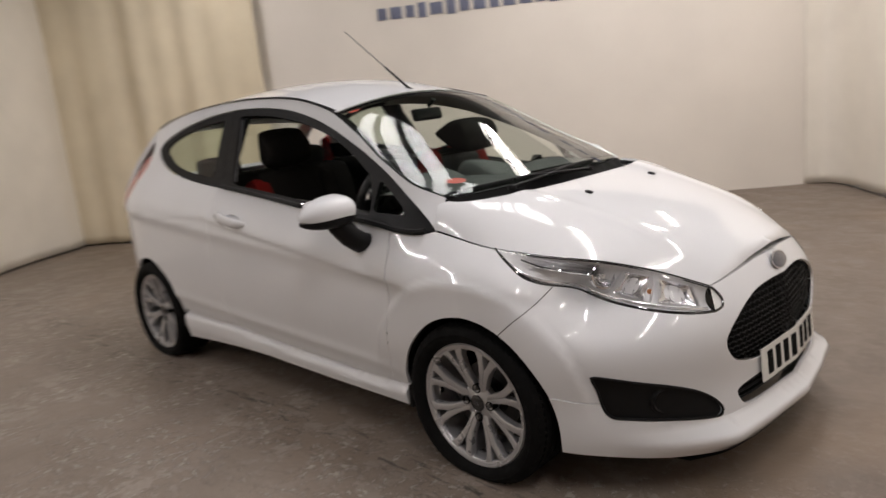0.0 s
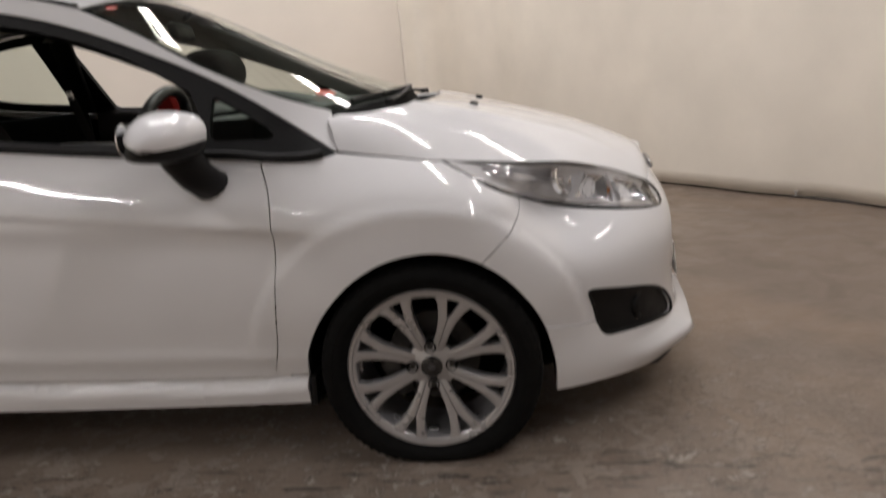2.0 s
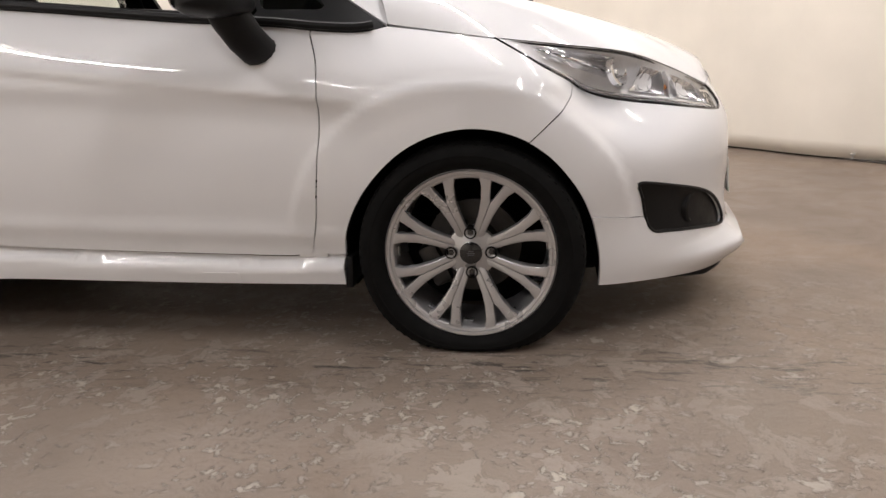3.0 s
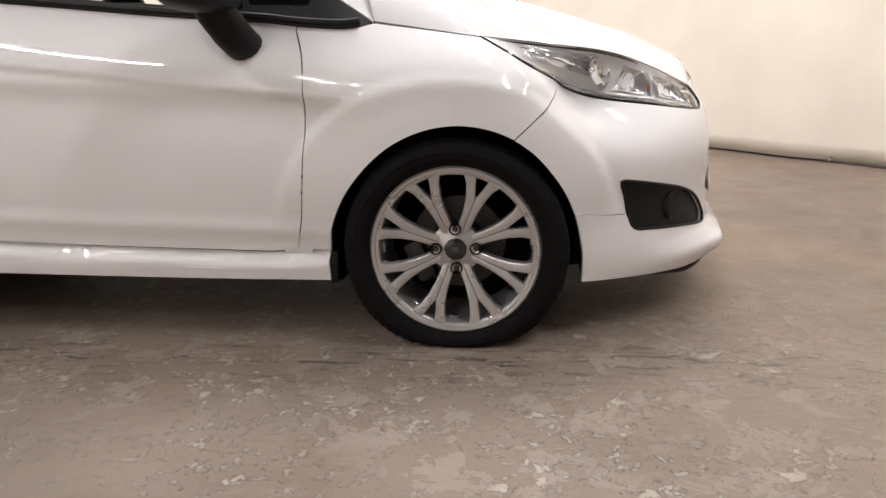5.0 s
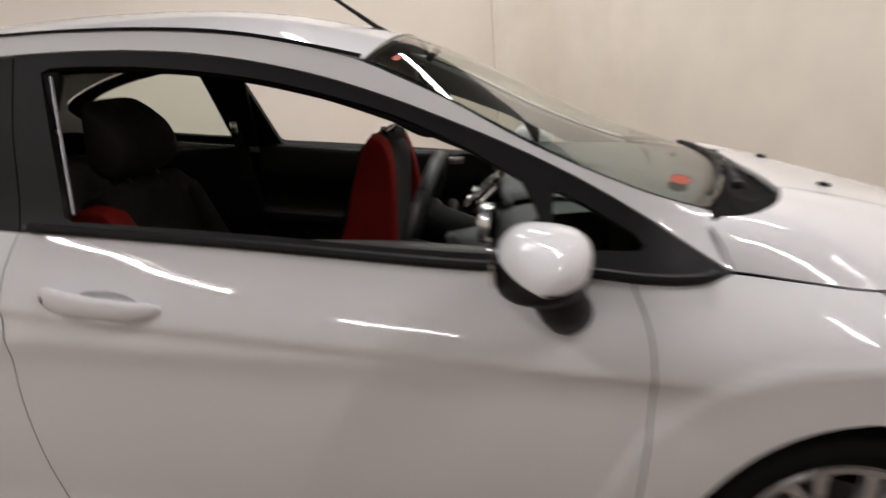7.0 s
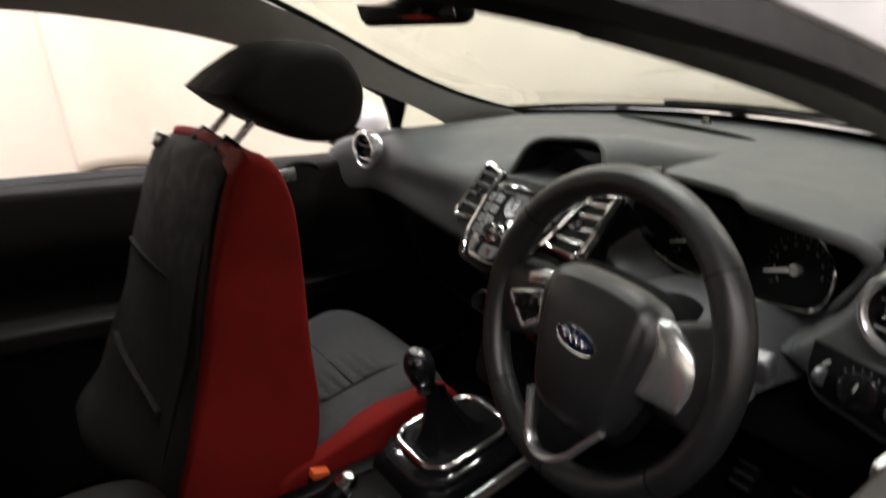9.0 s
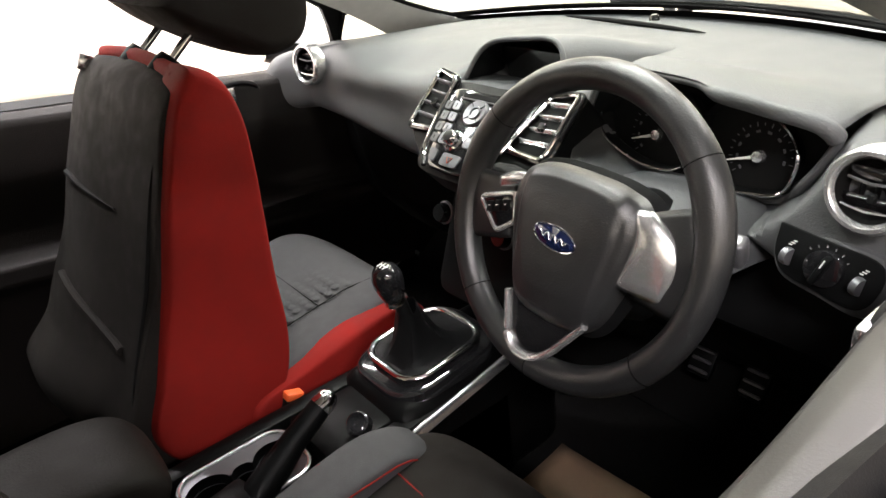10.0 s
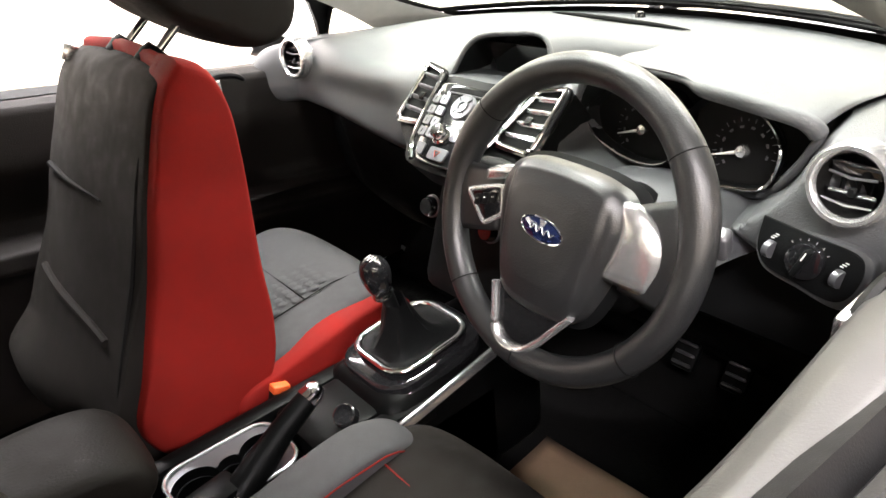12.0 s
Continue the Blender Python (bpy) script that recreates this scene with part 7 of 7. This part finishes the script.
RIGHT_EYE = [(-0.071, 0.040), (-0.050, 0.060), (-0.020, 0.066), (0.022, 0.050), (0.050, 0.020), (0.052, -0.008), (0.040, -0.034), (0.000, -0.043), (-0.035, -0.044), (-0.058, -0.034), (-0.072, 0.0)]
LEFT_EYE = [(0.071, 0.040), (0.050, 0.060), (0.020, 0.062), (-0.040, 0.052), (-0.074, 0.032), (-0.086, 0.010), (-0.072, -0.014), (-0.036, -0.032), (0.000, -0.040), (0.040, -0.037), (0.066, -0.015)]
for gy, eye, low0, low1 in ((-0.252, LEFT_EYE, 0.42, 0.86), (-0.402, RIGHT_EYE, 0.14, 0.86)):
    m = Matrix.Translation((0.650, gy, 0.941)) @ Matrix(((0, 0.16, -0.987, 0), (-1, 0, 0, 0), (0, 0.987, 0.16, 0), (0, 0, 0, 1)))
    ring = curve(eye + [eye[0]], 5)[:-1]
    dial = part("gauge", Geo().prism([(x, y) for x, y in ring], 0.004, m @ pose(0, 0, -0.004), 0.001), INNER, bn, "black gauge with pale marks and a thin silver rim")
    n = len(ring)
    part("gauge_wall", Geo().grid(lambda a, b: m @ Vector((*(edge_at(np.vstack([ring, ring[:1]]), a) * (1 + 0.05 * b)), 0.022 * b)), 55, 4, close_u=True), CABIN_BLACK, dial)
    rim = [m @ Vector((ring[k % n][0] * 1.05, ring[k % n][1] * 1.05, 0.022)) for k in range(int(n * low0), int(n * low1) + 1)]
    part("gauge_rim", Geo().tube(rim, [0.0008 + 0.0016 * math.sin(math.pi * k / (len(rim) - 1)) ** 0.5 for k in range(len(rim))], 6), CHROME, dial, "thin chrome rim")
    turn = radians(107)
    part("needle", Geo().tube([m @ Vector((0, 0, 0.008)), m @ (Matrix.Rotation(turn, 4, "Z") @ Vector((0, 0.043, 0.006)))], [0.0028, 0.0009], 6), PLATE, dial, "pale needle")
    part("needle_cap", Geo().lathe([(0.0, 0.012), (0.007, 0.011), (0.009, 0.004)], m, 20), SATIN, dial)
    for k in range(17):
        an0 = radians(128 - 224 * k / 16)
        rr = 0.040 if gy < -0.3 else 0.043
        part("gauge_mark", Geo().box((0.0010, 0.0055 if k % 2 == 0 else 0.003, 0.0006), m @ Matrix.Rotation(an0, 4, "Z") @ pose(0, rr, 0.0006)), SATIN_DARK, dial)
        if k % 2 == 0:
            part("gauge_number", Geo().box((0.0052, 0.0030, 0.0006), m @ Matrix.Rotation(an0, 4, "Z") @ pose(0, rr - 0.009, 0.0006)), SATIN_DARK, dial)

# grey shroud over the steering column, below the gauges
part("column_shroud", Geo().grid(lambda a, b: (lambda q: (0.445 + 0.190 * b, -0.325 - 0.118 * q * (1 + 0.15 * b), 0.912 - 0.014 * b - 0.020 * q * q - 0.050 * abs(q) ** 7 + 0.008 * math.sin(math.pi * b)))(2 * a - 1), 28, 12), DASH_GREY, dash, "grey upper column shroud", angle=60)

# steering wheel
SW = Matrix.Translation((0.372, -0.332, 0.925)) @ Matrix(((0, math.sin(radians(20)), -math.cos(radians(20)), 0), (-1, 0, 0, 0), (0, math.cos(radians(20)), math.sin(radians(20)), 0), (0, 0, 0, 1)))
on_wheel = lambda x, y, z: SW @ Vector((x, y, z))
HUB_M = SW @ pose(0.010, -0.006, 0, 0, 0, -3)
on_hub = lambda x, y, z: HUB_M @ Vector((x, y, z))
sw = part("steering_wheel", Geo().tube([on_wheel(0.173 * math.cos(a), 0.173 * math.sin(a), 0.0) for a in np.linspace(0, 2 * math.pi, 96, endpoint=False)], [0.0180 + 0.0022 * (math.exp(-((math.degrees(a) % 360 - 25) / 18) ** 2) + math.exp(-((math.degrees(a) % 360 - 155) / 18) ** 2)) for a in np.linspace(0, 2 * math.pi, 96, endpoint=False)], 20, closed=True), LEATHER_BLACK, car, "black leather steering wheel with silver spokes", angle=60)
for a in (38, 142, 222, 266, 318):
    c0, s0 = math.cos(radians(a)), math.sin(radians(a))
    ringp = [on_wheel((0.173 + 0.0190 * math.cos(t)) * c0, (0.173 + 0.0190 * math.cos(t)) * s0, 0.0190 * math.sin(t)) for t in np.linspace(0, 2 * math.pi, 20, endpoint=False)]
    part("rim_seam", Geo().tube(ringp, 0.0009, 5, closed=True), SEAT_SEAM, sw)

half_pad = [(0.0, 0.076), (0.050, 0.073), (0.080, 0.062), (0.0925, 0.040), (0.090, 0.006), (0.078, -0.044), (0.062, -0.084), (0.042, -0.101), (0.0, -0.106)]
pad_line = curve(half_pad, 6)
pad_line = [(p[0], p[1]) for p in pad_line] + [(-p[0], p[1]) for p in reversed(pad_line[1:-1])]


def pad(a, b):
    """Shield-shaped cover: domed middle, a raised centre panel between two creases, then a steep border."""
    q = (a % 1.0) * len(pad_line)
    k, f = int(q) % len(pad_line), q - int(q)
    p0, p1 = pad_line[k], pad_line[(k + 1) % len(pad_line)]
    x, y = b * (p0[0] * (1 - f) + p1[0] * f), b * (p0[1] * (1 - f) + p1[1] * f)
    z = float(np.interp(b, [0, 0.35, 0.6, 0.82, 0.93, 0.98, 1.0], [0.0385, 0.0378, 0.0355, 0.030, 0.0225, 0.014, 0.002]))
    side = 0.066 - 0.10 * max(0.0, 0.02 - y)
    z -= 0.0035 * ramp(abs(x), side - 0.003, side + 0.004) * ramp(b, 0.2, 0.6)
    return on_hub(x, y, z)


part("airbag_cover", Geo().grid(pad, len(pad_line), 40, close_u=True), LEATHER_BLACK, sw, "black moulded airbag cover", angle=50)
part("hub_shell", Geo().grid(lambda a, b: (lambda v: on_hub(v.x * 1.10, v.y * 1.06, 0.010 - 0.024 * b ** 4))(HUB_M.inverted() @ Vector(pad(a, b))), len(pad_line), 10, close_u=True), CABIN_BLACK, sw, "black hub shell behind the cover", angle=60)
part("wheel_boss", Geo().lathe([(0.070, 0.006), (0.066, -0.03), (0.055, -0.05), (0.05, -0.15)], SW, 32), CABIN_BLACK, sw)


def between(left, right, bulge, name, mat, label, nu=16, nv=14, drop=0.004):
    """A plate spanned between two edge lines on the wheel, a little domed, with rolled borders."""
    le, ri = curve(left, 8), curve(right, 8)

    def at(a, b):
        p, q = edge_at(le, b), edge_at(ri, b)
        w = p + (q - p) * a
        edge = min(1.0, 8 * min(a, 1 - a), 8 * min(b, 1 - b))
        return on_wheel(w[0], w[1], w[2] + bulge * math.sin(math.pi * a) * math.sin(math.pi * b) - drop * (1 - edge) ** 2)

    ob = part(name, Geo().grid(at, nu, nv), mat, sw, label, angle=60)
    sol = ob.modifiers.new("thickness", "SOLIDIFY")
    sol.thickness, sol.offset = 0.010, 0.0
    return ob


# right-hand spoke: satin crescent and leather root
between([(0.094, 0.046, 0.020), (0.099, 0.020, 0.020), (0.094, -0.010, 0.019), (0.084, -0.036, 0.017)], [(0.104, 0.046, 0.018), (0.132, 0.024, 0.012), (0.143, -0.004, 0.008), (0.131, -0.040, 0.007)], 0.004, "spoke", SATIN, "satin silver spoke")
between([(0.100, 0.044, 0.006), (0.120, 0.010, 0.004), (0.100, -0.046, 0.004)], [(0.140, 0.060, 0.004), (0.168, 0.010, 0.004), (0.155, -0.055, 0.002)], 0.003, "spoke_root", LEATHER_BLACK, "black leather spoke root")
# left-hand spoke: switch pad in a silver frame
between([(-0.160, 0.034, 0.003), (-0.166, 0.0, 0.002), (-0.150, -0.050, 0.002)], [(-0.092, 0.036, 0.005), (-0.090, 0.0, 0.005), (-0.085, -0.034, 0.004)], 0.002, "spoke_root", LEATHER_BLACK, "black leather spoke root")
sring = soft_quad((-0.139, 0.004), (-0.082, 0.022), (-0.074, -0.012), (-0.102, -0.031), 6)
part("switch_pad", Geo().prism([(x, y) for x, y in sring], 0.008, SW @ pose(0, 0, 0.006), 0.0015), GLOSS_BLACK, sw, "black switch pad")
part("switch_frame", Geo().tube([on_wheel(x, y, 0.013) for x, y in sring], 0.0034, 8, closed=True), SATIN, sw, "satin silver frame")
for i in (-1, 0, 1):
    part("switch_key", Geo().prism([(-0.105 + 0.013 * i + dx, 0.0 + 0.004 * i + dy) for dx, dy in ((-0.005, -0.008), (0.005, -0.006), (0.005, 0.008), (-0.005, 0.006))], 0.003, SW @ pose(0, 0, 0.0135), 0.0008), CABIN_BLACK, sw)
    part("switch_mark", Geo().box((0.004, 0.0014, 0.0006), SW @ pose(-0.105 + 0.013 * i, 0.001 + 0.004 * i, 0.017, 0, 0, 15)), SATIN, sw)
between([(-0.110, 0.034, 0.012), (-0.085, 0.044, 0.014), (-0.062, 0.050, 0.015)], [(-0.108, 0.026, 0.012), (-0.085, 0.033, 0.014), (-0.060, 0.040, 0.015)], 0.002, "upper_spoke_trim", SATIN, "satin silver trim", 6, 10, 0.001)
# lower spoke: a silver loop round a black plate
vee = [(-0.055, -0.090, 0.021), (-0.051, -0.120, 0.018), (-0.046, -0.148, 0.015), (-0.030, -0.162, 0.014), (-0.004, -0.160, 0.014), (0.020, -0.142, 0.016), (0.038, -0.121, 0.018), (0.062, -0.092, 0.021)]
vc = curve(vee, 5)
part("lower_spoke", Geo().tube([on_wheel(*p) for p in vc], 0.0068, 10, flat=0.7), SATIN, sw, "satin silver lower spoke loop")
part("lower_spoke_infill", Geo().add([on_wheel(x * 0.97, y + 0.002, z - 0.003) for x, y, z in vc], [tuple(range(len(vc)))]), GLOSS_BLACK, sw)
em2 = part("wheel_badge", Geo().lathe([(0.0, 0.0035), (0.018, 0.003), (0.0205, 0.0015), (0.021, 0.0)], HUB_M @ pose(0, 0.000, 0.0370, 0, 0, -4) @ Matrix.Diagonal((1.45, 0.62, 1, 1)), 36), BLUE_BADGE, sw, "oval blue badge with a silver rim")
part("badge_rim", Geo().tube([HUB_M @ pose(0, 0, 0, 0, 0, -4) @ Vector((0.0305 * math.cos(a), 0.0130 * math.sin(a), 0.0390)) for a in np.linspace(0, 2 * math.pi, 40, endpoint=False)], 0.0013, 6, closed=True), CHROME, em2)
part("badge_stroke", Geo().tube([HUB_M @ pose(0, 0, 0, 0, 0, -4) @ Vector((x, 0.0038 * math.sin(x * 640 + 1.2) * (1 - (x / 0.026) ** 2), 0.0408)) for x in np.linspace(-0.020, 0.020, 60)], 0.0009, 6), SATIN, em2)
part("column_cowl", Geo().box((0.18, 0.13, 0.09), pose(0.50, -0.335, 0.845, 0, -16, 0), 0.03, 3), CABIN_BLACK, dash, "black steering column cowl")
part("column_stalk", Geo().tube([(0.455, -0.40, 0.895), (0.455, -0.44, 0.900), (0.460, -0.452, 0.904), (0.464, -0.470, 0.907)], [0.008, 0.010, 0.013, 0.012], 10), CABIN_BLACK, dash, "black column stalk")
part("stalk_tip", Geo().box((0.024, 0.022, 0.034), pose(0.466, -0.480, 0.908, 0, -15, 10), 0.006, 3), SATIN_DARK, dash, "grey stalk end")
part("column_stalk", Geo().tube([(0.455, -0.28, 0.905), (0.445, -0.22, 0.922), (0.44, -0.165, 0.930), (0.438, -0.140, 0.934)], [0.010, 0.013, 0.017, 0.010], 12, flat=0.7), CABIN_BLACK, dash, "black column stalk")
part("ignition_lock", Geo().lathe([(0.0, 0.004), (0.012, 0.004), (0.016, 0.008), (0.019, 0.004), (0.019, -0.02)], tilt_to((0.47, -0.446, 0.862), (-0.9, -0.3, 0.2)), 24), SATIN, dash, "silver ignition lock")

# light switch panel
LS = Matrix.Translation((0.552, -0.536, 0.872)) @ Matrix(((0, 0.17, -0.985, 0), (-1, 0, 0, 0), (0, 0.985, 0.17, 0), (0, 0, 0, 1))) @ pose(0, 0, 0, 0, 0, -7)
LS_RING = curve([(-0.058, 0.030), (0.0, 0.029), (0.052, 0.026), (0.060, 0.010), (0.056, -0.020), (0.044, -0.032), (0.0, -0.030), (-0.040, -0.024), (-0.054, -0.006), (-0.058, 0.030)], 5)[:-1]
part("switch_surround", Geo().prism([(x * 1.12 + 0.002, y * 1.22 - 0.002) for x, y in LS_RING], 0.030, LS @ pose(0, 0, -0.031), 0.006), DASH_GREY, dash)
lsp = part("light_switch_panel", Geo().prism([(x, y) for x, y in LS_RING], 0.004, LS @ pose(0, 0, -0.001), 0.001), CABIN_BLACK, dash, "black light switch panel")
part("light_knob", Geo().lathe([(0.0, 0.010), (0.012, 0.010), (0.0205, 0.008), (0.0215, 0.0)], LS @ pose(0.002, 0, 0.002), 32), GLOSS_BLACK, lsp, "round light switch")
part("knob_grip", Geo().box((0.008, 0.036, 0.014), LS @ pose(0.002, 0, 0.014, 0, 0, -14), 0.003), CABIN_BLACK, lsp)
part("knob_mark", Geo().box((0.0014, 0.010, 0.001), LS @ pose(0.004, 0.010, 0.0215, 0, 0, -14)), PLATE, lsp)
for dx in (-0.038, 0.040):
    part("thumb_wheel", Geo().lathe([(0.0, 0.004), (0.010, 0.004), (0.011, 0.0), (0.011, -0.004)], LS @ pose(dx, -0.004, 0.003, 0, 70, 0), 20), SATIN_DARK, lsp, "ribbed thumb wheel")
    for i in (-1, 0, 1):
        part("switch_mark", Geo().box((0.005 - 0.001 * abs(i), 0.0012, 0.0006), LS @ pose(dx + 0.002 * i, 0.013 + 0.0028 * i, 0.0035)), PLATE, lsp)
for k in range(6):
    a = radians(40 + 20 * k)
    part("switch_mark", Geo().box((0.003, 0.0016, 0.0006), LS @ pose(0.002 + 0.0265 * math.cos(a), 0.0265 * math.sin(a) - 0.002, 0.0035, 0, 0, 40 + 20 * k)), SATIN, lsp)

# pedals and paper mat
for py in (-0.265, -0.365):
    pdl = part("pedal", Geo().box((0.018, 0.048, 0.060), pose(0.80, py, 0.465, 0, 34, 0), 0.006), CABIN_BLACK, car, "black pedal with steel studs")
    for k in range(3):
        part("pedal_stud", Geo().box((0.022, 0.038, 0.006), Matrix.Translation((0.80, py, 0.465)) @ pose(0, 0, 0, 0, 34, 0) @ pose(-0.003, 0, -0.02 + 0.02 * k), 0.002, 1), SATIN_DARK, pdl)
    part("pedal_arm", Geo().tube([(0.815, py, 0.48), (0.87, py, 0.62)], 0.010, 8), INNER, pdl)
mat0 = tagged(part("paper_floor_mat", Geo().grid(lambda a, b: (0.24 + 0.32 * a, -0.47 + 0.31 * b + 0.03 * a, 0.322 + 0.02 * a * a + 0.006 * math.sin(7 * a + 4 * b)), 14, 12), CARD), "crumpled brown paper mat in the footwell", "floor mat")
mat0.modifiers.new("thickness", "SOLIDIFY").thickness = 0.003
# interior mirror and visor edge
im = part("rear_view_mirror", Geo().box((0.03, 0.22, 0.06), pose(0.36, -0.01, 1.288, 0, -14, 8), 0.014, 3), CABIN_BLACK, car, "black rear-view mirror")
part("mirror_stem", Geo().tube([(0.375, -0.01, 1.325), (0.41, -0.005, 1.355)], 0.010, 8), CABIN_BLACK, im)
part("mirror_face", Geo().box((0.004, 0.20, 0.046), pose(0.344, -0.012, 1.290, 0, -14, 8), 0.001), CHROME, im)
